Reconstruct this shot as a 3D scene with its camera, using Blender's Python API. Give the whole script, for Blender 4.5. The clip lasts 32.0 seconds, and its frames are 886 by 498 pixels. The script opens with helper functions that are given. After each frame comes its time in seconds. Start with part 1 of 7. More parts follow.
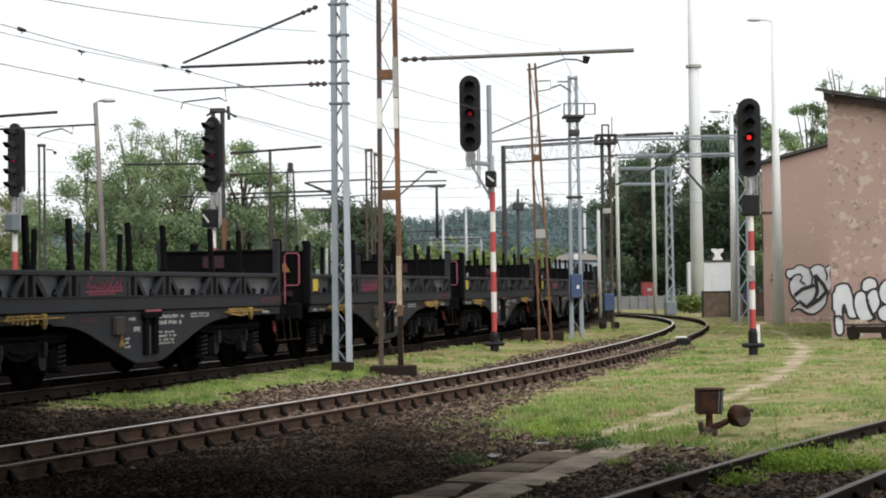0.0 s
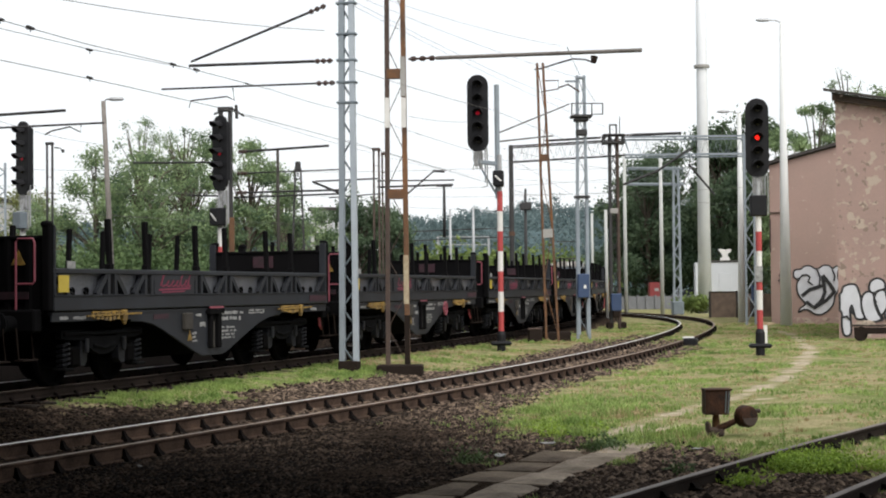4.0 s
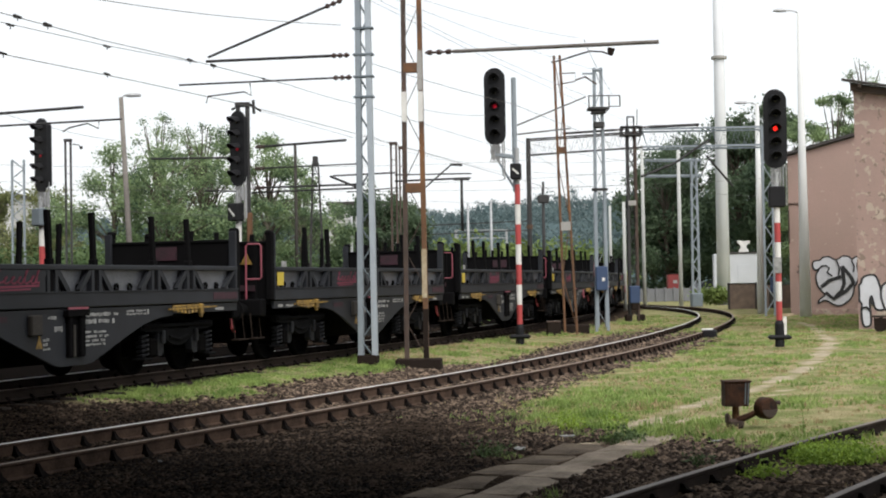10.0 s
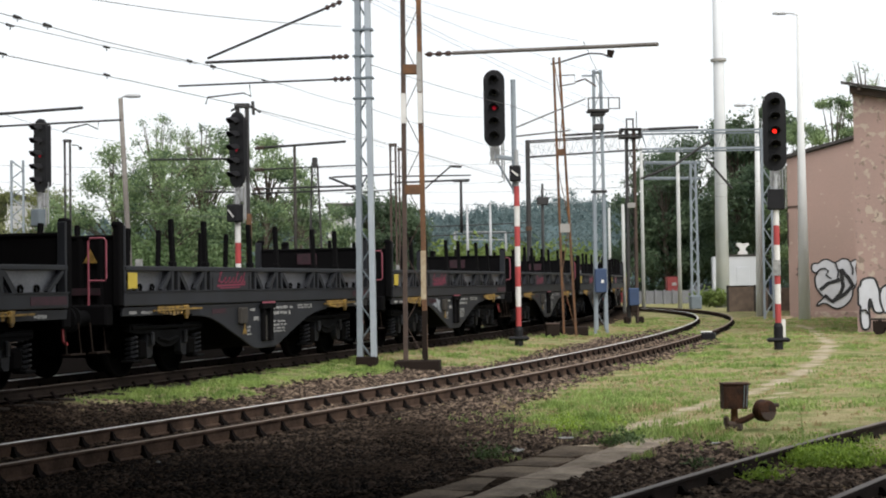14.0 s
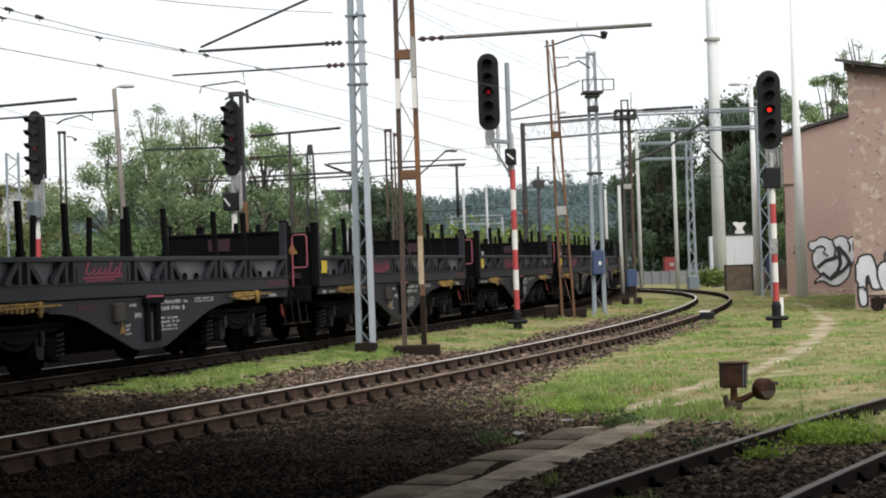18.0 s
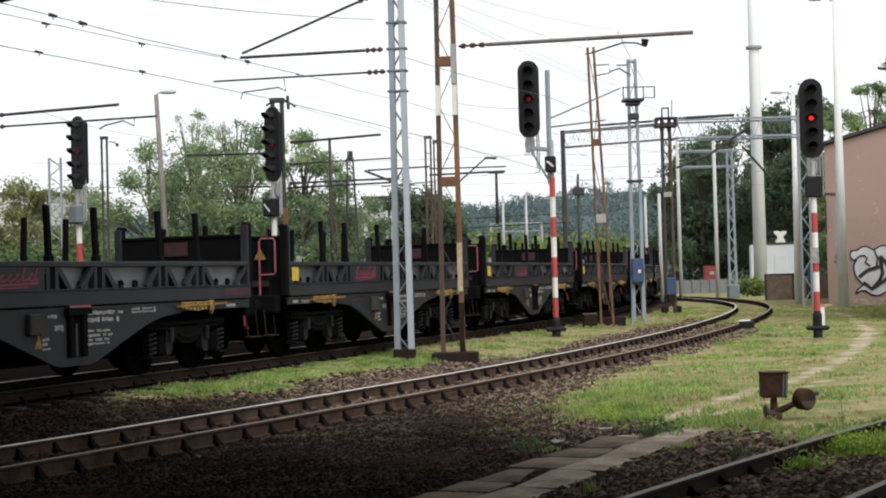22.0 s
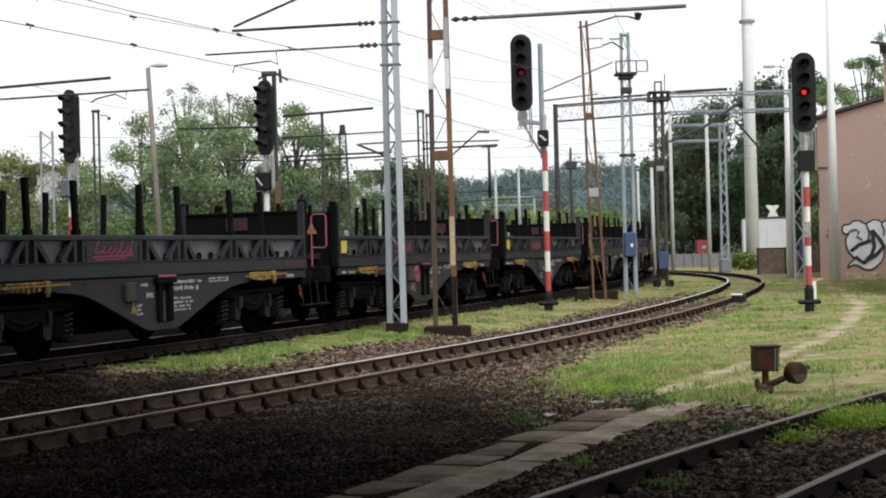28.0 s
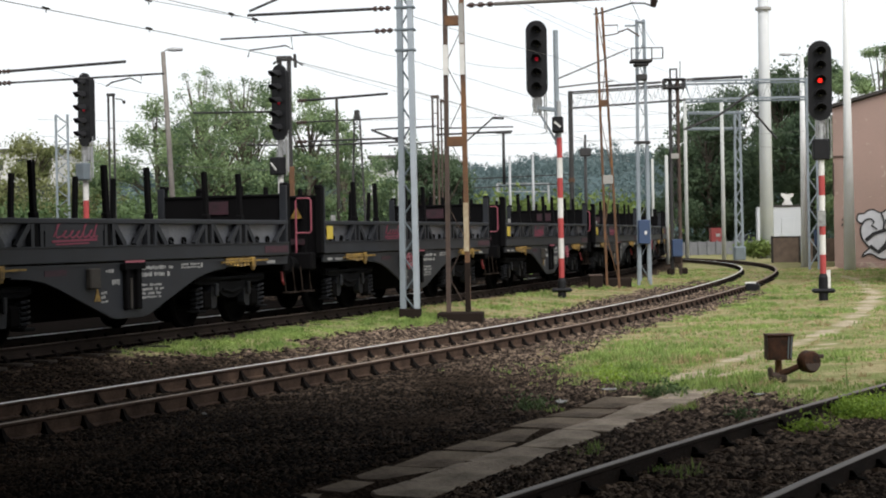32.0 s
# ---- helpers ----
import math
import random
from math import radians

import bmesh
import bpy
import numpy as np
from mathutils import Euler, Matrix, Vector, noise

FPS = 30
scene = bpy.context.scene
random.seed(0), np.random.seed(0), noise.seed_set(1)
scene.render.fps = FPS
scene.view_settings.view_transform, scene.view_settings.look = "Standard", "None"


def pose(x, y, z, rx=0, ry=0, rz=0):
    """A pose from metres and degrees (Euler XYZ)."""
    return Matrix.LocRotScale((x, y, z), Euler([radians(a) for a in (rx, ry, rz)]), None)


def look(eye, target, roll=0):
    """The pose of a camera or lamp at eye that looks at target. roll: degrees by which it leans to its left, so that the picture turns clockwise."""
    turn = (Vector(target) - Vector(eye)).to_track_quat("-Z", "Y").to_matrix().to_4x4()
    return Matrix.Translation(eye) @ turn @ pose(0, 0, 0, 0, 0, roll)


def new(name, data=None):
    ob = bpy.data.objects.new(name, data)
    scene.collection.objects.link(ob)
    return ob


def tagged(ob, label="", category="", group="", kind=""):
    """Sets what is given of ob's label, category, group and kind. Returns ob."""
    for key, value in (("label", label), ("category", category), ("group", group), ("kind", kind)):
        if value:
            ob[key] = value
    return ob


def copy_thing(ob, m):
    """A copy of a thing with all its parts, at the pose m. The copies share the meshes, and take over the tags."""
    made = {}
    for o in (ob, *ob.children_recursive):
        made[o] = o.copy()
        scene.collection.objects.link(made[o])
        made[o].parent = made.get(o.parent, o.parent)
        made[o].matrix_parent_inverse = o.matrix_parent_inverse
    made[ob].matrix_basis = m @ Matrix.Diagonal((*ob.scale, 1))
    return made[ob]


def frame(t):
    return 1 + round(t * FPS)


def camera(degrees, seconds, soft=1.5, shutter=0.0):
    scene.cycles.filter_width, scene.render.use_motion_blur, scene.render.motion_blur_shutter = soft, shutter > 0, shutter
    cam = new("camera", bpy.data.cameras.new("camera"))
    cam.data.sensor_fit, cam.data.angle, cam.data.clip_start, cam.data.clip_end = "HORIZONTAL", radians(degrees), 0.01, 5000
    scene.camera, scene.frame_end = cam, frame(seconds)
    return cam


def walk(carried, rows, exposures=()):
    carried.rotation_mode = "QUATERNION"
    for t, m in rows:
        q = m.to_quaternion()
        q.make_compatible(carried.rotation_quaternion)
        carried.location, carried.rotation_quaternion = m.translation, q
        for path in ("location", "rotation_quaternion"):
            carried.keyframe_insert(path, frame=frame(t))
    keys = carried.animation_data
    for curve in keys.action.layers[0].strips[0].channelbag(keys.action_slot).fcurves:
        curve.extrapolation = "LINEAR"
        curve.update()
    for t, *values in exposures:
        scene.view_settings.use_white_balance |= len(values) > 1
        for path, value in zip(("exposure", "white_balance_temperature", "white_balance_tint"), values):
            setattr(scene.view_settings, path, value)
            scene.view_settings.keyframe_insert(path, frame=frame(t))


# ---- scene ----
cam = camera(32.4, 32.0, soft=1.95)

# seconds, pitch, roll, yaw of a camera held by hand on one spot
PATH = [
    (0, 1.557, 0.798, -0.893),
    (0.5, 1.433, 0.804, -0.886),
    (1, 1.442, 0.609, -0.886),
    (1.5, 1.517, 0.504, -0.844),
    (2, 1.512, 0.706, -0.861),
    (2.5, 1.535, 0.717, -0.846),
    (4.5, 1.537, 0.618, -0.511),
    (5, 1.741, 0.661, -0.365),
    (5.5, 1.739, 0.610, -0.183),
    (6, 1.583, 0.700, -0.183),
    (6.5, 1.372, 0.860, -0.209),
    (7, 1.323, 0.802, -0.163),
    (7.5, 1.387, 0.800, -0.082),
    (8, 1.446, 0.599, -0.120),
    (8.5, 1.563, 0.801, -0.130),
    (9, 1.550, 0.950, 0.000),
    (9.5, 1.403, 0.845, -0.006),
    (10, 1.306, 1.001, 0.058),
    (10.5, 1.246, 1.019, 0.111),
    (11, 1.232, 0.655, 0.040),
    (11.5, 1.169, 0.631, 0.106),
    (12, 1.154, 0.856, 0.191),
    (12.5, 1.225, 0.790, 0.274),
    (13, 1.406, 0.694, 0.234),
    (13.5, 1.367, 0.805, 0.049),
    (15.5, 1.472, 1.069, 0.175),
    (16, 1.916, 1.377, 0.278),
    (16.5, 2.087, 1.477, 0.449),
    (17, 1.997, 1.519, 0.500),
    (17.5, 1.315, 1.631, 0.106),
    (18, 0.791, 1.911, -0.069),
    (18.5, 0.695, 1.892, 0.022),
    (19, 0.505, 1.627, 0.343),
    (19.5, 0.051, 1.549, 0.697),
    (20, 0.160, 1.631, 0.795),
    (20.5, 0.260, 1.817, 0.940),
    (21, 0.375, 1.821, 1.195),
    (21.5, 0.669, 1.678, 1.328),
    (22, 1.094, 1.514, 1.396),
    (22.5, 1.488, 1.443, 1.203),
    (23, 1.594, 1.743, 1.281),
    (23.5, 1.312, 1.791, 1.415),
    (24, 0.720, 1.734, 1.336),
    (24.5, 0.616, 1.559, 1.077),
    (25, 0.390, 1.486, 0.978),
    (25.5, 0.103, 1.259, 0.829),
    (26, -0.044, 1.325, 0.883),
    (26.5, -0.074, 1.414, 1.060),
    (28.5, 0.140, 1.498, 1.120),
    (29, -0.001, 1.490, 1.216),
    (29.5, -0.016, 1.554, 1.344),
    (30, -0.115, 1.231, 1.434),
    (30.5, -0.251, 0.943, 1.475),
    (31, -0.233, 1.146, 1.507),
    (31.5, -0.248, 1.225, 1.495),
    (32, -0.408, 1.061, 1.627),
]
EYE = (0.0, 0.0, 1.66)
walk(cam, [(t, pose(*EYE, 90 + p, r, w)) for t, p, r, w in PATH], exposures=((0, 0.0), (32, 0.0)))

# ---- world and light ----
world = bpy.data.worlds.new("overcast_sky")
scene.world = world
world.use_nodes = True
wn, wl = world.node_tree.nodes, world.node_tree.links
sky = wn.new("ShaderNodeTexSky")
sky.sky_type, sky.sun_disc = "NISHITA", False
sky.sun_elevation, sky.sun_rotation = radians(48.7), radians(157.7)
sky.air_density, sky.dust_density = 1.2, 4.0
cloud = wn.new("ShaderNodeMix")
cloud.data_type = "RGBA"
cloud.inputs["Factor"].default_value = 0.86
cloud.inputs["B"].default_value = (9.5, 9.7, 9.9, 1)
wl.new(sky.outputs["Color"], cloud.inputs["A"])
wl.new(cloud.outputs["Result"], wn["Background"].inputs["Color"])
wn["Background"].inputs["Strength"].default_value = 0.12
sun = new("sun", bpy.data.lights.new("sun", "SUN"))
sun.data.energy, sun.data.angle, sun.data.color = 3.4, radians(42), (1.0, 0.97, 0.93)
sun.matrix_world = look((16, -39, 48), (0, 0, 0))


# ---- materials ----
def material(name, base, dark=None, rough=0.7, metal=0.0, scale=4.0, amount=0.5, bump=0.0, bump_scale=40.0, fine=30.0, spec=0.5, vary=0.0):
    """A two-scale procedural surface: broad stains between base and dark, fine grain, and relief."""
    m = bpy.data.materials.new(name)
    m.use_nodes = True
    n, l = m.node_tree.nodes, m.node_tree.links
    bs = n["Principled BSDF"]
    bs.inputs["Roughness"].default_value, bs.inputs["Metallic"].default_value = rough, metal
    bs.inputs["Specular IOR Level"].default_value = spec
    dark = dark or tuple(c * 0.6 for c in base)
    co = n.new("ShaderNodeTexCoord")
    big, small = n.new("ShaderNodeTexNoise"), n.new("ShaderNodeTexNoise")
    big.inputs["Scale"].default_value, big.inputs["Detail"].default_value = scale, 6
    small.inputs["Scale"].default_value, small.inputs["Detail"].default_value = fine, 3
    l.new(co.outputs["Object"], big.inputs["Vector"])
    l.new(co.outputs["Object"], small.inputs["Vector"])
    add = n.new("ShaderNodeMath")
    add.operation = "MULTIPLY_ADD"
    l.new(small.outputs["Fac"], add.inputs[0])
    add.inputs[1].default_value = 0.45
    l.new(big.outputs["Fac"], add.inputs[2])
    ramp = n.new("ShaderNodeMapRange")
    ramp.inputs["From Min"].default_value, ramp.inputs["From Max"].default_value = 0.5, 0.98
    l.new(add.outputs[0], ramp.inputs["Value"])
    fac = ramp.outputs["Result"]
    mul = n.new("ShaderNodeMath")
    mul.operation = "MULTIPLY"
    mul.inputs[1].default_value = amount
    l.new(fac, mul.inputs[0])
    mix = n.new("ShaderNodeMix")
    mix.data_type = "RGBA"
    mix.inputs["A"].default_value, mix.inputs["B"].default_value = (*base, 1), (*dark, 1)
    l.new(mul.outputs[0], mix.inputs["Factor"])
    out = mix.outputs["Result"]
    if vary:
        info, hsv, mr = n.new("ShaderNodeObjectInfo"), n.new("ShaderNodeHueSaturation"), n.new("ShaderNodeMapRange")
        mr.inputs["To Min"].default_value, mr.inputs["To Max"].default_value = 1 - vary, 1 + vary
        l.new(info.outputs["Random"], mr.inputs["Value"])
        l.new(mr.outputs["Result"], hsv.inputs["Value"])
        l.new(out, hsv.inputs["Color"])
        out = hsv.outputs["Color"]
    l.new(out, bs.inputs["Base Color"])
    if bump:
        bn, bp = n.new("ShaderNodeTexNoise"), n.new("ShaderNodeBump")
        bn.inputs["Scale"].default_value, bn.inputs["Detail"].default_value = bump_scale, 5
        bp.inputs["Strength"].default_value, bp.inputs["Distance"].default_value = bump, 0.02
        l.new(co.outputs["Object"], bn.inputs["Vector"])
        l.new(bn.outputs["Fac"], bp.inputs["Height"])
        l.new(bp.outputs["Normal"], bs.inputs["Normal"])
    return m


def leafy(name, a, b, thin=0.35, clump=0.35):
    """Leaves whose colour changes from clump to clump, and that let some light through."""
    m = bpy.data.materials.new(name)
    m.use_nodes = True
    n, l = m.node_tree.nodes, m.node_tree.links
    bs = n["Principled BSDF"]
    bs.inputs["Roughness"].default_value = 0.6
    bs.inputs["Specular IOR Level"].default_value = 0.2
    geo, co, tex = n.new("ShaderNodeNewGeometry"), n.new("ShaderNodeTexCoord"), n.new("ShaderNodeTexNoise")
    tex.inputs["Scale"].default_value, tex.inputs["Detail"].default_value = clump, 3
    l.new(co.outputs["Object"], tex.inputs["Vector"])
    add = n.new("ShaderNodeMath")
    add.operation = "MULTIPLY_ADD"
    add.inputs[1].default_value = 0.5
    l.new(geo.outputs["Random Per Island"], add.inputs[0])
    sub = n.new("ShaderNodeMath")
    sub.operation = "MULTIPLY_ADD"
    sub.inputs[1].default_value, sub.inputs[2].default_value = 2.4, -0.9
    l.new(tex.outputs["Fac"], sub.inputs[0])
    l.new(sub.outputs[0], add.inputs[2])
    mix = n.new("ShaderNodeMix")
    mix.data_type = "RGBA"
    mix.inputs["A"].default_value, mix.inputs["B"].default_value = (*a, 1), (*b, 1)
    l.new(add.outputs[0], mix.inputs["Factor"])
    l.new(mix.outputs["Result"], bs.inputs["Base Color"])
    tr, ms = n.new("ShaderNodeBsdfTranslucent"), n.new("ShaderNodeMixShader")
    l.new(mix.outputs["Result"], tr.inputs["Color"])
    ms.inputs[0].default_value = thin
    l.new(bs.outputs[0], ms.inputs[1])
    l.new(tr.outputs[0], ms.inputs[2])
    l.new(ms.outputs[0], n["Material Output"].inputs["Surface"])
    return m


def peeling(name, base, damp, bare, chip, low=0.56, edge=0.615):
    """Old plaster with damp clouds, pale bare patches and dark chipped edges."""
    m = material(name, base, damp, 0.95, 0, 0.6, 0.9, 0.4, 14, 8)
    n, l = m.node_tree.nodes, m.node_tree.links
    bs = n["Principled BSDF"]
    colour = bs.inputs["Base Color"].links[0].from_socket
    co = n.new("ShaderNodeTexCoord")

    def spots(scale, detail, lo, hi, off):
        mp, t, r = n.new("ShaderNodeMapping"), n.new("ShaderNodeTexNoise"), n.new("ShaderNodeMapRange")
        mp.inputs["Location"].default_value = (off, off, off)
        t.inputs["Scale"].default_value, t.inputs["Detail"].default_value = scale, detail
        r.inputs["From Min"].default_value, r.inputs["From Max"].default_value = lo, hi
        l.new(co.outputs["Object"], mp.inputs["Vector"])
        l.new(mp.outputs["Vector"], t.inputs["Vector"])
        l.new(t.outputs["Fac"], r.inputs["Value"])
        return r.outputs["Result"]

    for fac, c in ((spots(3.2, 9, low, low + 0.05, 3.0), bare), (spots(4.6, 7, edge, edge + 0.03, 9.0), chip)):
        x = n.new("ShaderNodeMix")
        x.data_type = "RGBA"
        x.inputs["B"].default_value = (*c, 1)
        l.new(fac, x.inputs["Factor"])
        l.new(colour, x.inputs["A"])
        colour = x.outputs["Result"]
    l.new(colour, bs.inputs["Base Color"])
    return m


def glowing(name, colour, strength):
    m = bpy.data.materials.new(name)
    m.use_nodes = True
    bs = m.node_tree.nodes["Principled BSDF"]
    bs.inputs["Base Color"].default_value = (*colour, 1)
    bs.inputs["Emission Color"].default_value = (*colour, 1)
    bs.inputs["Emission Strength"].default_value = strength
    return m


RAIL_SIDE = material("rusty_rail_side", (0.092, 0.06, 0.044), (0.022, 0.016, 0.013), 0.85, 0.0, 3, 0.95, 0.3, spec=0.05)
RAIL_DULL = material("dull_rusty_rail_side", (0.029, 0.021, 0.017), (0.0125, 0.0095, 0.0085), 0.85, 0.0, 3, 0.8, 0.3, spec=0.08)
RAIL_BROWN = material("brown_rail_head", (0.135, 0.108, 0.092), (0.07, 0.054, 0.045), 0.55, 0.2, 2, 0.7, spec=0.3)
RAIL_TOP = material("worn_rail_head", (0.23, 0.175, 0.14), (0.1, 0.07, 0.055), 0.58, 0.12, 2, 0.7, spec=0.3)
# pale base colour paints the sky's glint on the worn far rail heads
RAIL_BRIGHT = material("polished_glint_rail_head", (0.7, 0.68, 0.66), (0.42, 0.39, 0.36), 0.4, 0.45, 2, 0.7)
SLEEPER = material("old_sleeper", (0.056, 0.047, 0.04), (0.017, 0.014, 0.0125), 0.9, 0, 3, 0.9, 0.5, vary=0.25, spec=0.04)
CHAIR = material("black_rail_chair", (0.011, 0.009, 0.008), (0.006, 0.005, 0.005), 0.95, spec=0.03)
LANTERN = material("stained_lantern_tin", (0.07, 0.03, 0.016), (0.01, 0.0085, 0.0075), 0.8, 0, 7, 1.0, 0.3, spec=0.2)
POLE_GREY = material("grey_weathered_pole", (0.2, 0.185, 0.17), (0.1, 0.085, 0.075), 0.9, 0, 1.5, 0.9, 0.2)
FASTENING = material("black_fastening", (0.024, 0.018, 0.015), None, 0.9, spec=0.04)
WAGON = material("anthracite_wagon_paint", (0.0175, 0.0198, 0.0252), (0.0092, 0.0099, 0.0118), 0.6, 0, 1.3, 0.8, 0.05, spec=0.3)
WAGON_PANEL = material("worn_grey_side_panel", (0.16, 0.168, 0.19), (0.033, 0.035, 0.041), 0.42, 0.3, 0.7, 1.0)
WAGON_DARK = material("soot_black_wagon_paint", (0.0052, 0.005, 0.0056), (0.003, 0.003, 0.003), 0.85, 0, 1.5, 0.7, spec=0.05)
WAGON_FLOOR = material("grey_wagon_floor", (0.16, 0.155, 0.155), (0.08, 0.076, 0.075), 0.6, 0, 1.0, 0.8)
BOGIE = material("dusty_black_bogie", (0.0075, 0.0077, 0.0082), (0.0028, 0.0028, 0.003), 0.92, 0, 3, 0.9, spec=0.05)
BOGIE_GREY = material("dusty_grey_bogie_steel", (0.016, 0.0175, 0.021), (0.0025, 0.0025, 0.003), 0.55, 0, 5, 1.0, 0.3, spec=0.18)
WHEEL = material("dark_wheel_steel", (0.0035, 0.0033, 0.0033), (0.002, 0.0019, 0.0019), 0.9, 0.0, spec=0.03)
PINK = material("pink_handrail_paint", (0.27, 0.065, 0.09), (0.15, 0.038, 0.055), 0.5)
DULL_MAGENTA = material("faded_magenta_paint", (0.04, 0.008, 0.017), (0.012, 0.005, 0.008), 0.75, 0, 6, 0.9)
FAINT_MAGENTA = material("nearly_worn_off_magenta", (0.035, 0.006, 0.014), (0.006, 0.004, 0.005), 0.8, 0, 7, 1.0)
SPRAY = material("sprayed_pale_paint", (0.3, 0.33, 0.36), (0.04, 0.042, 0.05), 0.7, 0, 5, 1.0)
MAGENTA = material("dull_magenta_lettering", (0.18, 0.02, 0.05), (0.09, 0.014, 0.028), 0.6)
YELLOW = material("yellow_marking_paint", (0.5, 0.38, 0.045), (0.28, 0.2, 0.03), 0.6)
OCHRE = material("dirty_yellow_bracket", (0.3, 0.18, 0.028), (0.03, 0.019, 0.009), 0.7, 0, 9, 1.0)
LABEL = material("chalky_white_lettering", (0.33, 0.33, 0.32), (0.12, 0.12, 0.12), 0.7, 0, 8, 0.9)
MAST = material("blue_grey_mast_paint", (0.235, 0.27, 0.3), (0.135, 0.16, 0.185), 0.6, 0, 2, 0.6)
PALE = material("pale_concrete", (0.62, 0.63, 0.625), (0.5, 0.51, 0.505), 0.9, 0, 0.8, 0.6, 0.1)
PALE_SLIM = material("weathered_pole_concrete", (0.44, 0.45, 0.435), (0.33, 0.335, 0.325), 0.9, 0, 0.8, 0.6, 0.1)
FENCE_GREY = material("grey_fence_concrete", (0.17, 0.175, 0.185), (0.1, 0.1, 0.105), 0.9, 0, 1.2, 0.7, 0.2)
# mast paint coloured as lit from the right, then as lying in shade
MAST_LIT = material("lit_blue_mast_paint", (0.36, 0.4, 0.44), (0.24, 0.275, 0.31), 0.55, 0, 2, 0.6)
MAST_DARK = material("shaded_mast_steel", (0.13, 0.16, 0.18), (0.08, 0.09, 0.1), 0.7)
RUST = material("flaking_rust", (0.18, 0.084, 0.034), (0.05, 0.034, 0.027), 0.9, 0, 1.6, 1.0, 0.4)
RUST_DARK = material("dark_rust", (0.085, 0.055, 0.042), (0.035, 0.027, 0.024), 0.9, 0, 2, 0.9, 0.3)
BLACK_STEEL = material("black_steel", (0.035, 0.034, 0.034), (0.018, 0.017, 0.017), 0.75, 0, 3, 0.8)
CONCRETE = material("weathered_concrete", (0.336, 0.328, 0.312), (0.2, 0.192, 0.176), 0.9, 0, 1.2, 0.7, 0.2)
CONCRETE_DARK = material("dark_stained_concrete", (0.06, 0.0552, 0.0498), (0.03, 0.027, 0.024), 0.95, 0, 2, 0.8, 0.4, spec=0.1)
SLAB = material("worn_paving_concrete", (0.37, 0.31, 0.245), (0.12, 0.096, 0.074), 0.95, 0, 2.2, 1.0, 0.6, vary=0.18, spec=0.08)
SLAB_DIRTY = material("soiled_paving_concrete", (0.21, 0.168, 0.126), (0.05, 0.039, 0.03), 0.95, 0, 1.5, 1.0, 0.7, spec=0.06, vary=0.2)
PALE_TUBE = material("pale_grey_mast_paint", (0.7, 0.72, 0.74), (0.55, 0.57, 0.59), 0.7, 0, 0.5, 0.6)
WHITE = material("white_signal_paint", (0.663, 0.654, 0.629), (0.425, 0.408, 0.383), 0.6, 0, 3, 0.5)
RED = material("red_signal_paint", (0.4, 0.05, 0.05), (0.24, 0.035, 0.035), 0.6, 0, 3, 0.6)
CREAM = material("flaking_cream_paint", (0.42, 0.36, 0.25), (0.2, 0.12, 0.06), 0.8, 0, 5, 1.0, 0.3)
SIGNAL = material("black_signal_enamel", (0.009, 0.009, 0.0105), (0.014, 0.014, 0.016), 0.6, spec=0.2)
LENS = material("dark_signal_lens", (0.006, 0.006, 0.008), None, 0.15)
RED_LIGHT = glowing("lit_red_lens", (1.0, 0.02, 0.012), 1.7)
DIM_RED = glowing("dim_red_lens", (0.5, 0.008, 0.03), 0.28)
GALV = material("galvanised_steel", (0.383, 0.391, 0.399), (0.255, 0.264, 0.272), 0.5, 0.3, 4, 0.6)
WIRE = material("dark_contact_wire", (0.1, 0.095, 0.09), (0.05, 0.045, 0.045), 0.7)
INSULATOR = material("brown_glazed_insulator", (0.06, 0.035, 0.028), None, 0.3)
BLUE = material("blue_cabinet_paint", (0.028, 0.055, 0.125), (0.02, 0.036, 0.075), 0.55, 0, 3, 0.6)
STUCCO = material("salmon_stucco", (0.36, 0.246, 0.212), (0.305, 0.222, 0.19), 0.95, 0, 0.5, 0.8, 0.25, 18, 9)
STUCCO_OLD = peeling("peeling_salmon_stucco", (0.325, 0.222, 0.194), (0.265, 0.19, 0.168), (0.37, 0.3, 0.245), (0.2, 0.15, 0.125))
STUCCO_LOW = peeling("worn_salmon_stucco", (0.335, 0.23, 0.198), (0.285, 0.207, 0.177), (0.39, 0.3, 0.25), (0.3, 0.21, 0.18), 0.66, 0.7)
TAR = material("tarred_roof", (0.05, 0.045, 0.042), (0.03, 0.028, 0.026), 0.9)
PAINT_BLACK = material("black_spray_paint", (0.02, 0.02, 0.022), None, 0.8)
PAINT_SILVER = material("silver_spray_paint", (0.54, 0.55, 0.585), (0.38, 0.38, 0.41), 0.6, 0, 2, 0.6)
CABIN = material("white_cabin_panel", (0.465, 0.48, 0.51), (0.375, 0.39, 0.413), 0.7, 0, 0.8, 0.5)
BRICK_WALL = material("brown_brick_wall", (0.2, 0.145, 0.11), (0.1, 0.075, 0.06), 0.95, 0, 3, 0.9, 0.5)
BARK = material("bark", (0.1, 0.08, 0.06), (0.05, 0.04, 0.03), 0.95, 0, 4, 0.9, 0.5)
LEAF = leafy("tree_leaves", (0.036, 0.075, 0.048), (0.295, 0.39, 0.19), 0.4, 0.5)
LEAF_DARK = leafy("dark_tree_leaves", (0.042, 0.072, 0.044), (0.12, 0.17, 0.095), 0.45)
# distance haze is mixed into the colours of the far leaves and hill
LEAF_FAR = leafy("haze_tinted_wood_leaves", (0.1, 0.147, 0.152), (0.15, 0.2, 0.2), 0.35)
HILL = material("haze_tinted_hill_wood", (0.1, 0.143, 0.15), (0.075, 0.11, 0.117), 0.95, 0, 0.08, 0.8, spec=0.03)
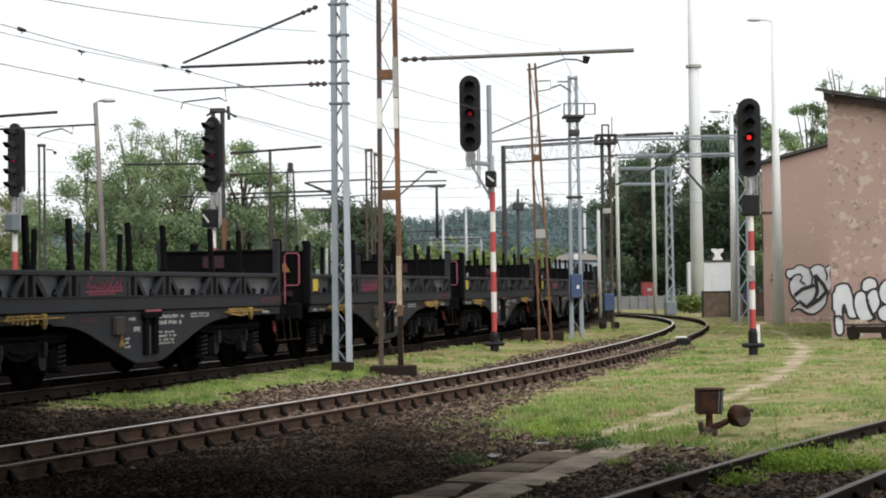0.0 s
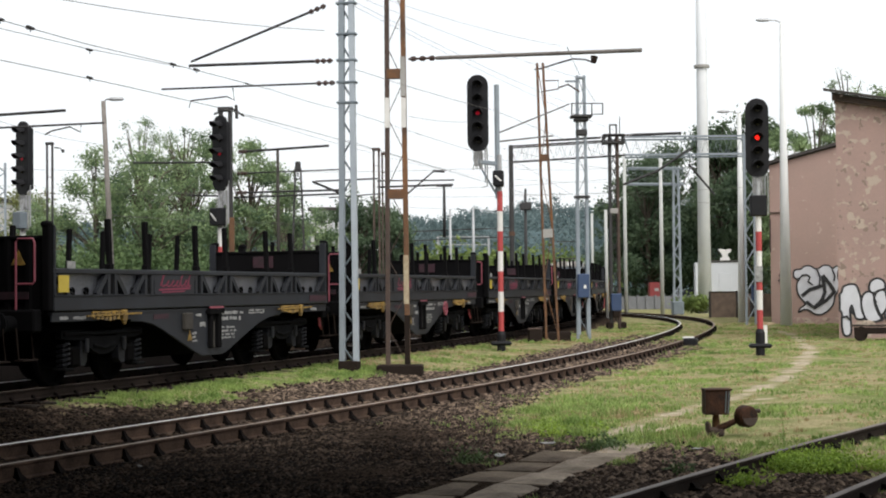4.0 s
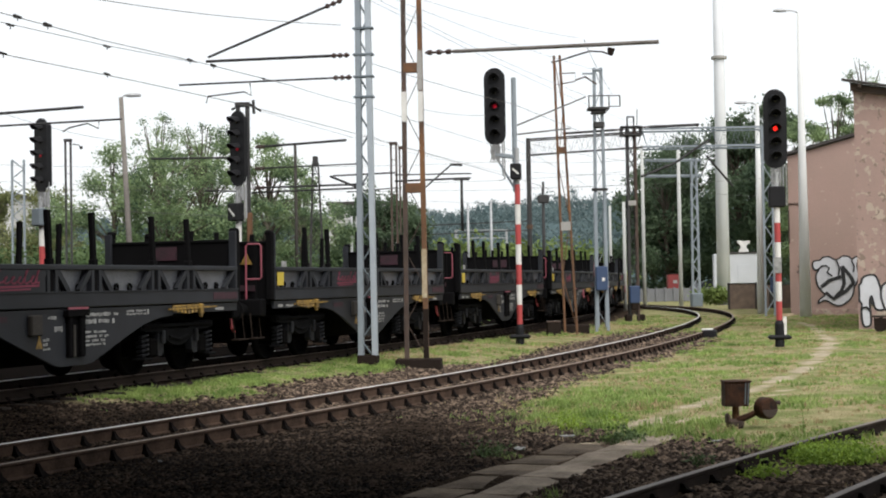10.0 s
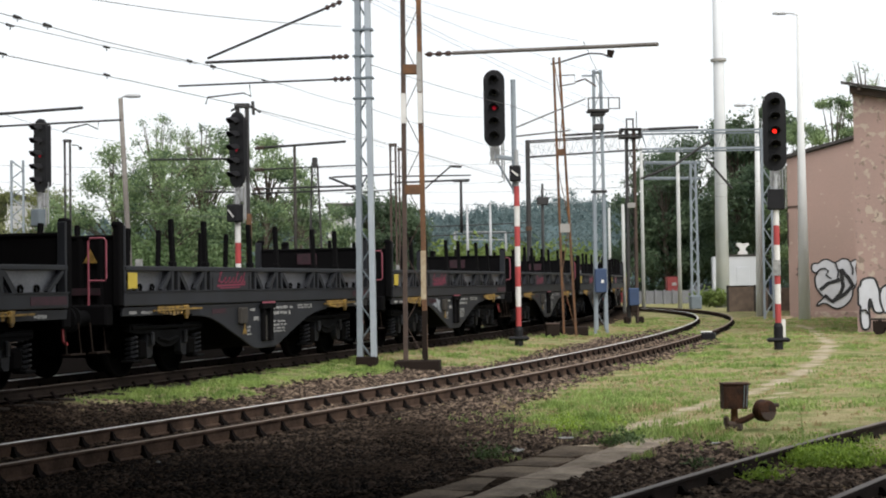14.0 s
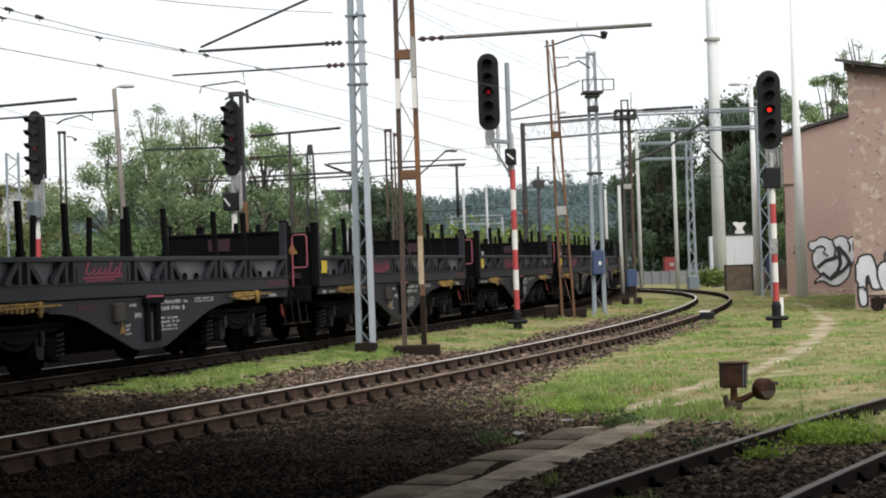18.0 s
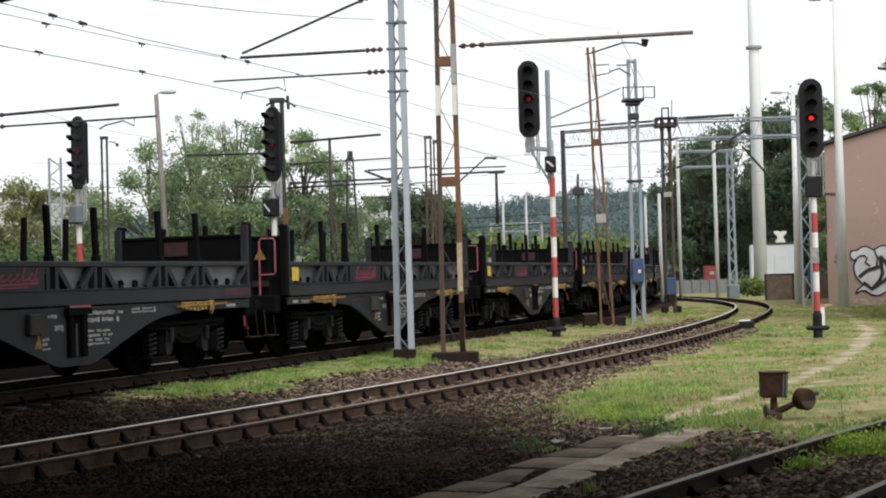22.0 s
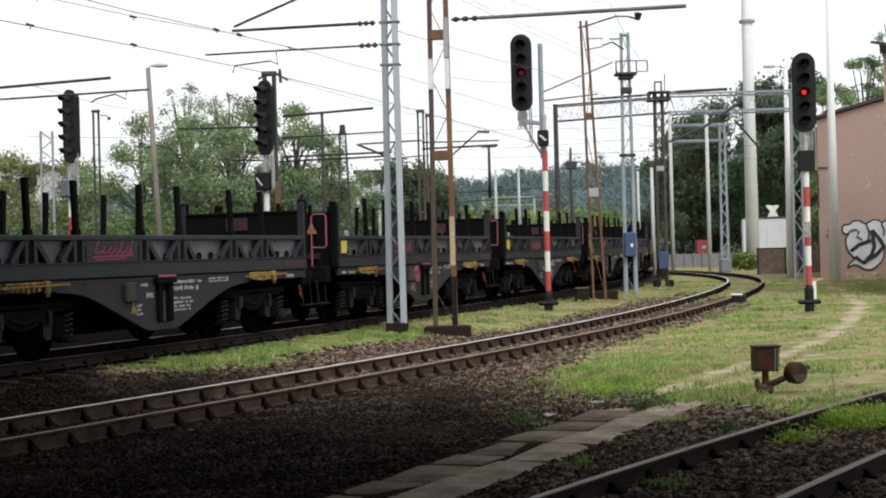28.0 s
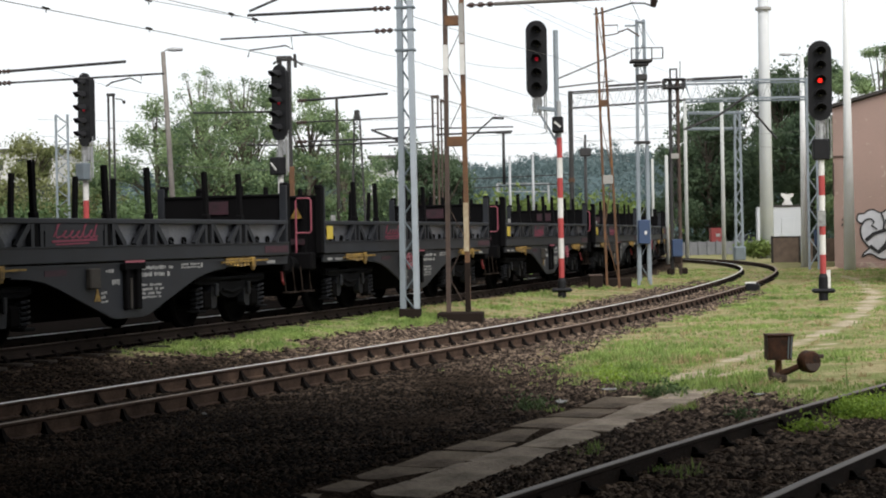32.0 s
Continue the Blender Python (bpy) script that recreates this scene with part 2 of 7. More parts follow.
LEAF_HEDGE = leafy("hedge_leaves", (0.036, 0.07, 0.026), (0.115, 0.17, 0.068), 0.3, 0.5)
LEAF_BUSH = leafy("bush_leaves", (0.09, 0.14, 0.035), (0.2, 0.255, 0.08))
LEAF_YELLOW = leafy("yellowing_tree_leaves", (0.085, 0.105, 0.04), (0.28, 0.3, 0.135), 0.4, 0.6)
LEAF_WEED = leafy("weed_leaves", (0.14, 0.24, 0.03), (0.36, 0.5, 0.08), 0.4, 3.0)
GRASS = leafy("grass_blades", (0.11, 0.19, 0.045), (0.345, 0.45, 0.14), 0.4, 1.4)
GRASS_DRY = leafy("dry_grass_blades", (0.27, 0.21, 0.105), (0.5, 0.405, 0.235), 0.4, 1.2)
PLASTER = material("pale_apartment_plaster", (0.5, 0.5, 0.5), (0.42, 0.42, 0.43), 0.9, 0, 0.4, 0.5)
GLASS_DARK = material("dark_window_glass", (0.03, 0.035, 0.04), None, 0.1)


# ---- mesh building ----
class Shape:
    """Gathers corners and faces; boxes, bars, tubes and plates are added to one mesh."""

    def __init__(self):
        self.v, self.f = [], []

    def add(self, verts, faces):
        k = len(self.v)
        self.v += [tuple(p) for p in verts]
        self.f += [tuple(k + i for i in q) for q in faces]
        return self

    def box(self, c, s, m=None, bevel=0.0):
        x, y, z = (d / 2 for d in s)
        if bevel <= 0:
            vs = [Vector((a * x, b * y, d * z)) for a in (-1, 1) for b in (-1, 1) for d in (-1, 1)]
            fs = [(0, 1, 3, 2), (4, 6, 7, 5), (0, 4, 5, 1), (2, 3, 7, 6), (0, 2, 6, 4), (1, 5, 7, 3)]
        else:
            e, vs, fs, ix = min(bevel, 0.45 * min(s)), [], [], {}
            for a in (-1, 1):
                for b in (-1, 1):
                    for d in (-1, 1):
                        for ax in range(3):
                            h = [x - e, y - e, z - e]
                            h[ax] += e
                            ix[a, b, d, ax] = len(vs)
                            vs.append(Vector((a * h[0], b * h[1], d * h[2])))
            for a in (-1, 1):
                fs.append([ix[a, b, d, 0] for b, d in ((-1, -1), (1, -1), (1, 1), (-1, 1))][:: a])
                fs.append([ix[b, a, d, 1] for b, d in ((-1, -1), (-1, 1), (1, 1), (1, -1))][:: a])
                fs.append([ix[b, d, a, 2] for b, d in ((-1, -1), (1, -1), (1, 1), (-1, 1))][:: a])
                for b in (-1, 1):
                    fs.append([ix[a, b, -1, 0], ix[a, b, 1, 0], ix[a, b, 1, 1], ix[a, b, -1, 1]][:: -a * b])
                    fs.append([ix[a, -1, b, 0], ix[a, 1, b, 0], ix[a, 1, b, 2], ix[a, -1, b, 2]][:: a * b])
                    fs.append([ix[-1, a, b, 1], ix[1, a, b, 1], ix[1, a, b, 2], ix[-1, a, b, 2]][:: -a * b])
                    for d in (-1, 1):
                        fs.append([ix[a, b, d, 0], ix[a, b, d, 1], ix[a, b, d, 2]][:: a * b * d])
        if m is not None:
            vs = [m @ p for p in vs]
        return self.add([p + Vector(c) for p in vs], fs)

    def bar(self, p, q, w, h, up=(0, 0, 1), bevel=0.0):
        """A straight bar from p to q, w wide and h deep."""
        p, q = Vector(p), Vector(q)
        d = q - p
        if d.length < 1e-6:
            return self
        z = d.normalized()
        u = Vector(up)
        if abs(z.dot(u)) > 0.98:
            u = Vector((0, 1, 0)) if abs(z.y) < 0.9 else Vector((1, 0, 0))
        x = u.cross(z).normalized()
        y = z.cross(x)
        m = Matrix((x, y, z)).transposed()
        return self.box((p + q) / 2, (w, h, d.length), m, bevel)

    def tube(self, pts, r, n=8, caps=True, r2=None):
        """A round tube through the points; the radius runs from r to r2."""
        pts = [Vector(p) for p in pts]
        r2 = r if r2 is None else r2
        rings, k = [], len(self.v)
        for i, p in enumerate(pts):
            d = (pts[min(i + 1, len(pts) - 1)] - pts[max(i - 1, 0)]).normalized()
            u = Vector((0, 0, 1)) if abs(d.z) < 0.95 else Vector((1, 0, 0))
            x = u.cross(d).normalized()
            y = d.cross(x)
            rr = r + (r2 - r) * i / max(1, len(pts) - 1)
            for j in range(n):
                a = 2 * math.pi * j / n
                self.v.append(tuple(p + rr * (math.cos(a) * x + math.sin(a) * y)))
        for i in range(len(pts) - 1):
            for j in range(n):
                b = (j + 1) % n
                self.f.append((k + i * n + j, k + i * n + b, k + (i + 1) * n + b, k + (i + 1) * n + j))
        if caps:
            self.f.append(tuple(k + j for j in range(n))[::-1])
            self.f.append(tuple(k + (len(pts) - 1) * n + j for j in range(n)))
        return self

    def plate(self, outline, axis, lo, hi):
        """An outline of (a, b) extruded along an axis from lo to hi. axis y: (x, z) outline."""
        n, vs = len(outline), []
        for w in (lo, hi):
            for a, b in outline:
                vs.append({"x": (w, a, b), "y": (a, w, b), "z": (a, b, w)}[axis])
        fs = [tuple(range(n)), tuple(range(n, 2 * n))[::-1]]
        fs += [(i, i + n, (i + 1) % n + n, (i + 1) % n) for i in range(n)]
        return self.add(vs, fs)

    def turned(self, profile, n=16, centre=(0, 0, 0), axis="z"):
        """A profile of (radius, height) turned about an axis."""
        vs, fs, k = [], [], len(profile)
        for j in range(n):
            a = 2 * math.pi * j / n
            for r, h in profile:
                p = (r * math.cos(a), r * math.sin(a), h)
                p = {"z": p, "y": (p[0], -h, p[1]), "x": (h, p[0], p[1])}[axis]
                vs.append(Vector(p) + Vector(centre))
        for j in range(n):
            b = (j + 1) % n
            for i in range(k - 1):
                fs.append((j * k + i, b * k + i, b * k + i + 1, j * k + i + 1))
        return self.add(vs, fs)

    def ring(self, centre, r, w, axis="y", n=20, m=6):
        pts = []
        for j in range(n + 1):
            a = 2 * math.pi * j / n
            p = {"y": (r * math.cos(a), 0, r * math.sin(a)), "x": (0, r * math.cos(a), r * math.sin(a)), "z": (r * math.cos(a), r * math.sin(a), 0)}[axis]
            pts.append(Vector(centre) + Vector(p))
        return self.tube(pts, w, m, False)

    def mesh(self, name, mat, smooth=False):
        me = bpy.data.meshes.new(name)
        me.from_pydata(self.v, [], self.f)
        me.materials.append(mat)
        if smooth:
            me.polygons.foreach_set("use_smooth", [True] * len(me.polygons))
        me.update()
        return me


def part(name, shape, mat, parent=None, label="", smooth=False, at=None):
    """Links a shape as one mesh object, under its parent where there is one."""
    ob = new(name, shape.mesh(name, mat, smooth) if isinstance(shape, Shape) else shape)
    if parent is not None:
        ob.parent = parent
    if at is not None:
        ob.matrix_basis = at
    if label:
        tagged(ob, label)
    return ob


def thing(name, at, label, category, group="", kind=""):
    ob = new(name)
    ob.empty_display_size = 0.2
    ob.matrix_basis = at
    return tagged(ob, label, category, group, kind)


# ---- plan: the three tracks ----
def track_line(x0, y0, head, bends, knot, before, after, step=0.5):
    """A centre line from heading and curvature: arrays of s, x, y and heading (from +y to the right)."""
    s = np.arange(-before, knot * (len(bends) - 1) + after, step)
    k = np.interp(s, np.arange(len(bends)) * knot, bends, left=0, right=bends[-1])
    i0 = int(round(before / step))
    h = np.concatenate([[0], np.cumsum((k[1:] + k[:-1]) / 2 * step)])
    h = h - h[i0] + head
    hm = (h[1:] + h[:-1]) / 2
    x, y = np.concatenate([[0], np.cumsum(np.sin(hm) * step)]), np.concatenate([[0], np.cumsum(np.cos(hm) * step)])
    return s, x - x[i0] + x0, y - y[i0] + y0, h


TRAIN = track_line(-9.634, 18.0, 0.354, (-0.0013, -0.0031, -0.0033, -0.004, -0.0027, -0.002), 25.0, 320, 320)
MAIN = track_line(-7.123, 14.0, 0.463, (-0.0001, -0.0043, -0.0065, -0.005, -0.004, -0.0077, -0.0134, -0.0198, -0.0261, -0.0325), 11.0, 60, 0)
SIDE = track_line(-0.565, 7.0, 0.490, (0.009, 0.009), 14.0, 30, 26)
TRAIN_Z = 0.14


def main_z(s):
    return -0.247 + 0.387 * np.clip(s / 85.0, 0, 1)


def on(line, s):
    """Place and heading at a distance along a line."""
    return tuple(float(np.interp(s, line[0], line[i])) for i in (1, 2, 3))


def nearest(line, x, y, stride=4):
    """Distance to a line, and the s of the nearest place, for arrays of places."""
    x, y = np.atleast_1d(x).astype(float), np.atleast_1d(y).astype(float)
    keep = (line[2] > -20) & (line[2] < 190)
    s, lx, ly = line[0][keep][::stride], line[1][keep][::stride], line[2][keep][::stride]
    best, at = np.full(x.shape, 1e9), np.zeros(x.shape)
    for a, b, c in zip(s, lx, ly):
        d = (x - b) ** 2 + (y - c) ** 2
        m = d < best
        best[m], at[m] = d[m], a
    return np.sqrt(best), at


def ground_z(x, y, full=False):
    """The height of the ground: it follows the beds of the tracks."""
    dt, st = nearest(TRAIN, x, y)
    dm, sm = nearest(MAIN, x, y)
    ds, ss = nearest(SIDE, x, y)
    bm, bt, bs = main_z(sm) - np.interp(sm, (14, 30), (0.238, 0.206)), 0 * st + TRAIN_Z - 0.185, 0 * ss - 0.14
    w = [1 / (d ** 2 + 0.8) for d in (dt, dm, ds)]
    z = (w[0] * bt + w[1] * bm + w[2] * bs) / sum(w)
    return (z, dt, dm, ds) if full else z


def gz(x, y):
    return float(ground_z(x, y)[0])


# ---- the ground: one sheet to the horizon ----
def spread(lo, hi, fine, far, n):
    """Even steps inside, growing steps outside."""
    inner = np.arange(lo, hi + 1e-6, fine)
    grow = np.geomspace(fine, far, n)
    return np.concatenate([lo - np.cumsum(grow)[::-1], inner, hi + np.cumsum(grow)])


def ground_material():
    m = bpy.data.materials.new("yard_ground")
    m.use_nodes = True
    n, l = m.node_tree.nodes, m.node_tree.links
    bs = n["Principled BSDF"]
    bs.inputs["Roughness"].default_value = 0.95
    bs.inputs["Specular IOR Level"].default_value = 0.0
    co, att = n.new("ShaderNodeTexCoord"), n.new("ShaderNodeAttribute")
    att.attribute_name = "cover"
    sep = n.new("ShaderNodeSeparateColor")
    l.new(att.outputs["Color"], sep.inputs[0])

    def noise_of(scale, detail=4):
        t = n.new("ShaderNodeTexNoise")
        t.inputs["Scale"].default_value, t.inputs["Detail"].default_value = scale, detail
        l.new(co.outputs["Object"], t.inputs["Vector"])
        return t.outputs["Fac"]

    def blend(fac, a, b):
        x = n.new("ShaderNodeMix")
        x.data_type = "RGBA"
        for key, v in (("Factor", fac), ("A", a), ("B", b)):
            if isinstance(v, tuple):
                x.inputs[key].default_value = (*v, 1)
            else:
                l.new(v, x.inputs[key])
        return x.outputs["Result"]

    def steep(v, lo, hi):
        r = n.new("ShaderNodeMapRange")
        r.inputs["From Min"].default_value, r.inputs["From Max"].default_value = lo, hi
        l.new(v, r.inputs["Value"])
        return r.outputs["Result"]

    def nudged(v, by, scale, soft=0.12):
        """A mask with a ragged edge."""
        a = n.new("ShaderNodeMath")
        a.operation = "MULTIPLY_ADD"
        l.new(noise_of(scale, 6), a.inputs[0])
        a.inputs[1].default_value = by
        l.new(v, a.inputs[2])
        return steep(a.outputs[0], 0.5 + by * 0.5 - soft, 0.5 + by * 0.5 + soft)

    cell = n.new("ShaderNodeTexVoronoi")
    cell.inputs["Scale"].default_value = 24
    l.new(co.outputs["Object"], cell.inputs["Vector"])
    csep = n.new("ShaderNodeSeparateColor")
    l.new(cell.outputs["Color"], csep.inputs[0])
    stones = blend(csep.outputs[0], (0.03, 0.022, 0.017), (0.15, 0.108, 0.08))
    stones = blend(steep(noise_of(0.7), 0.45, 0.62), stones, blend(csep.outputs[1], (0.024, 0.018, 0.014), (0.085, 0.06, 0.045)))
    turf = blend(steep(noise_of(1.3, 6), 0.4, 0.6), (0.185, 0.215, 0.085), (0.36, 0.31, 0.18))
    turf = blend(steep(noise_of(9, 5), 0.4, 0.9), turf, (0.15, 0.155, 0.062))
    turf = blend(steep(noise_of(1.9, 8), 0.53, 0.68), turf, (0.31, 0.255, 0.155))
    dirt = blend(steep(noise_of(5, 7), 0.35, 0.7), (0.5, 0.425, 0.32), (0.3, 0.25, 0.18))
    soil_shade = blend(steep(noise_of(9), 0.35, 0.7), (0.037, 0.028, 0.0215), (0.0115, 0.0092, 0.0078))
    # the top of the mask goes near-black, painting the shade under the train
    soil_shade = blend(steep(sep.outputs[2], 0.84, 0.98), soil_shade, (0.007, 0.006, 0.0055))
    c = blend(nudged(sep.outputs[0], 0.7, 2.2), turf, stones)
    c = blend(nudged(sep.outputs[2], 0.6, 1.5, 0.35), c, soil_shade)
    c = blend(nudged(sep.outputs[1], 0.5, 2.0, 0.2), c, dirt)
    l.new(c, bs.inputs["Base Color"])
    bump = n.new("ShaderNodeBump")
    bump.inputs["Strength"].default_value, bump.inputs["Distance"].default_value = 0.9, 0.05
    l.new(cell.outputs["Distance"], bump.inputs["Height"])
    l.new(bump.outputs["Normal"], bs.inputs["Normal"])
    return m


def off_line(pts, x, y):
    """How far places are from a bent line."""
    best = np.full(np.shape(x), 1e9)
    for (ax, ay), (bx, by) in zip(pts, pts[1:]):
        dx, dy = bx - ax, by - ay
        t = np.clip(((x - ax) * dx + (y - ay) * dy) / (dx * dx + dy * dy), 0, 1)
        best = np.minimum(best, np.hypot(x - ax - t * dx, y - ay - t * dy))
    return best


def within(pts, x, y):
    """Signed distance to the edge of an area, more than 0 inside."""
    odd = np.zeros(np.shape(x), bool)
    for (ax, ay), (bx, by) in zip(pts, pts[1:] + pts[:1]):
        odd ^= ((ay > y) != (by > y)) & (x < (bx - ax) * (y - ay) / (by - ay + 1e-12) + ax)
    return np.where(odd, 1, -1) * off_line(pts + pts[:1], x, y)


# the grass between the tracks, the grass of the yard, the trodden paths and the slabs
STRIP = [(-6.1, 24.9), (-4.4, 28.3), (-3.3, 34.2), (-1.9, 38.1), (0.3, 43.8), (2.95, 50.8), (6.95, 61.1), (12.6, 74), (10, 67.9), (4.8, 50), (1.7, 39.4), (0.8, 36.6), (-0.1, 35.6), (-0.7, 35.7), (-1.7, 32.5), (-2.9, 30.2), (-3.6, 28.3), (-3.5, 27.2), (-5, 25.1), (-5.8, 24.0)]
YARD = [(11.3, 61.8), (5.4, 39.5), (3.3, 34.5), (1.8, 29.9), (1.3, 24.9), (1.4, 20.9), (1.7, 19.8), (2.4, 18.3), (3.1, 16.6), (3.6, 15.4), (4.4, 14.3), (7, 11), (60, 4), (60, 90), (20, 90)]
PATH_A = [(1.5, 17.4), (1.97, 18.6), (3.15, 21.5), (4.3, 24.4), (5.5, 26.6), (7.1, 30.8), (9.1, 37.1), (11.1, 44), (12.4, 50), (13.7, 56.3), (14.8, 64.4)]
PATH_B = [(2.5, 19.2), (3.5, 20.6), (4.6, 22.6), (5.9, 26.2)]
SLABS = [(-0.82, 11.15), (1.78, 17.15)]


def cover_of(x, y, dt, dm, ds):
    """Stones, trodden dirt, and bare earth with painted shade at a place, each 0 to 1."""
    green = np.clip(0.5 + np.maximum((within(STRIP, x, y) * 1.3 + 0.3) * np.clip((y - 21) / 8, 0.2, 1), within(YARD, x, y) * 0.8) / 0.8, 0, 1)
    near = np.clip((58 - y) / 10, 0, 1)
    bed = np.clip(1.25 - (dm - np.where(x > np.interp(y, MAIN[2], MAIN[1]), np.interp(y, (25, 34), (1.5, 0.95)), 1.5)) / 0.7, 0, 1) * np.clip((62 - y) / 20, 0.3, 1)
    bed = np.maximum(bed, np.clip(1.2 - (dt - 1.9) / 0.7, 0, 1))
    strip = np.clip(0.8 + within(STRIP, x, y) / 0.5, 0, 1)
    stones = np.maximum(bed * (1 - strip), (1 - green) * near)
    beyond = (x < np.interp(y, TRAIN[2], TRAIN[1])) & (y > -20)
    stones = np.where(beyond, np.clip(1.2 - (dt - 25) / 20, 0, 1), stones)
    wander = 0.09 * np.sin(y * 1.9 + 0.6 * x) + 0.06 * np.sin(y * 4.7 + 1.0)
    dirt = np.clip(1.05 + wander * 3 - off_line(PATH_A, x, y) / np.interp(y, (18, 27, 42, 50), (0.21, 0.24, 0.36, 0.2)), 0, 1)
    dirt = np.maximum(dirt, np.clip(1.0 - off_line(PATH_B, x, y) / 0.15, 0, 1))
    soil_shade = np.clip(0.85 - 0.45 * (x + 0.4), 0.25, 1) * np.clip((20 - y - 0.4 * x) / 4.5, 0, 1) * np.clip((x + 30) / 4, 0, 1) * np.clip(1.4 - ds / 9, 0, 1)
    # shade painted as darker ground towards the bridge and under the trains
    soil_shade = np.maximum.reduce([soil_shade, np.clip((0.1 - x - 0.28 * (y - 18)) / 3.0, 0, 1) * np.clip((30 - y) / 6, 0, 1), 0.76 * np.clip((2.0 - x - 0.1 * (y - 18)) / 2.0, 0, 1) * np.clip((36 - y) / 9, 0, 1) * np.clip(x + 1.5 - 0.46 * (y - 22), 0, 1)])
    soil_shade = np.maximum(soil_shade, np.where(x > np.interp(y, MAIN[2], MAIN[1]), 0.72 * np.clip((36 - y) / 13, 0, 1) * np.clip((1.4 - x) / 2.2, 0.22, 1), 0))
    soil_shade = np.where(x > -0.4 + (y - 11.2) * 0.43, 0.22, 1) * soil_shade
    soil_shade = np.where(beyond, 0, np.minimum(0.95 * soil_shade, 0.82) * (1 - green))
    soil_shade = np.maximum(soil_shade, np.clip(1.75 - dt / 1.7, 0, 1) * (1 - strip))
    soil_shade = np.maximum(soil_shade, np.where(beyond, np.clip(1.9 - dt / 12, 0, 1), 0))
    return stones, dirt * (1 - soil_shade), soil_shade


def build_ground():
    gx, gy = spread(-26, 26, 0.4, 420, 26), spread(5, 112, 0.4, 420, 26)
    X, Y = np.meshgrid(gx, gy)
    x, y = X.ravel(), Y.ravel()
    z, dt, dm, ds = ground_z(x, y, True)
    far = np.clip((np.hypot(x, y - 50) - 90) / 120, 0, 1)
    z = z * (1 - far) + 0.0 * far
    rough = np.array([noise.noise((a * 0.35, b * 0.35, 0)) for a, b in zip(x, y)]) * 0.05
    flat = np.minimum(np.minimum(np.minimum(dt, dm), ds), off_line(SLABS, x, y) + 0.9)
    z = z + rough * np.clip((flat - 1.4) / 1.5, 0, 1)
    nx, ny = len(gx), len(gy)
    idx = np.arange(nx * ny).reshape(ny, nx)
    q = np.stack([idx[:-1, :-1], idx[:-1, 1:], idx[1:, 1:], idx[1:, :-1]], -1).reshape(-1, 4)
    me = bpy.data.meshes.new("ground")
    me.from_pydata(np.stack([x, y, z], 1).tolist(), [], q.tolist())
    me.materials.append(ground_material())
    me.polygons.foreach_set("use_smooth", [True] * len(me.polygons))
    at = me.color_attributes.new("cover", "FLOAT_COLOR", "POINT")
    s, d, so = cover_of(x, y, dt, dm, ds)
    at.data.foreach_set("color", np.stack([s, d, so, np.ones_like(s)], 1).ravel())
    tagged(new("ground", me), "railway yard ground with grass, ballast, a trodden path and dark earth painted as shade", "ground", kind="structure")


build_ground()

# ---- tracks ----
RAIL_OUTLINE = [(-0.066, -0.172), (0.066, -0.172), (0.066, -0.161), (0.012, -0.143), (0.0085, -0.048), (0.034, -0.034), (0.036, -0.006), (0.028, 0.0), (-0.028, 0.0), (-0.036, -0.006), (-0.034, -0.034), (-0.0085, -0.048), (-0.012, -0.143), (-0.066, -0.161)]


def rail_mesh(line, side, zf, lo, hi, mats, step=1.0, deep=0.0):
    sh, n = Shape(), len(RAIL_OUTLINE)
    ss = np.arange(lo, hi + 1e-6, step)
    for s in ss:
        x, y, h = on(line, s)
        z = float(zf(s))
        for a, b in RAIL_OUTLINE:
            d = side * 0.7535 + a
            sh.v.append((x + math.cos(h) * d, y - math.sin(h) * d, z + b - (deep if b < -0.1 else 0)))
    for i in range(len(ss) - 1):
        for j in range(n):
            k = (j + 1) % n
            sh.f.append((i * n + j, i * n + k, (i + 1) * n + k, (i + 1) * n + j))
    me = sh.mesh("rail", mats[0])
    me.materials.append(mats[1])
    for p in me.polygons:
        if p.index % n in (6, 7, 8):
            p.material_index = 1
    return me


SLEEPER_MESH = Shape().box((0, 0, -0.075), (2.5, 0.26, 0.15), bevel=0.025).mesh("sleeper", SLEEPER)


def fastening_mesh(tall, wide):
    """Cast chairs, wedge-shaped against both sides of the rails."""
    f = Shape()
    for x in (-0.7535, 0.7535):
        for d in (-1, 1):
            k = len(f.v)
            for z, reach, half in ((-0.03, 0.15, wide), (0.035, 0.12, wide * 0.85), (tall * 0.55, 0.07, wide * 0.5), (tall, 0.036, wide * 0.3)):
                f.v += [(x + d * 0.008, -half, z), (x + d * reach, -half, z), (x + d * reach, half, z), (x + d * 0.008, half, z)]
            for a in range(3):
                f.f += [tuple(k + 4 * a + q for q in (b, (b + 1) % 4, (b + 1) % 4 + 4, b + 4))[::d] for b in range(4)]
            f.f.append(tuple(k + 12 + b for b in range(4))[::d])
    return f.mesh("fastening", CHAIR)


def build_track(name, line, zf, lo, hi, first, last, gap, label, chair, mats, drop=0.176, deep=0.0, far_head=None):
    t = thing(name, Matrix(), label, "railway track", kind="structure")
    for side in (-1, 1):
        # only the far rail takes the head with the painted glint
        part("rail", rail_mesh(line, side, zf, lo, hi, (mats[0], far_head) if far_head and side < 0 else mats, 1.0, deep), None, t)
    rnd = random.Random(4)
    s = first
    while s < last:
        x, y, h = on(line, s)
        m = pose(x, y, float(zf(s)) - drop + rnd.uniform(-0.006, 0.004), 0, 0, -math.degrees(h) + rnd.uniform(-1.2, 1.2))
        sl = part("sleeper", SLEEPER_MESH, None, t, at=m)
        part("fastening", chair, None, sl)
        s += gap
    return t


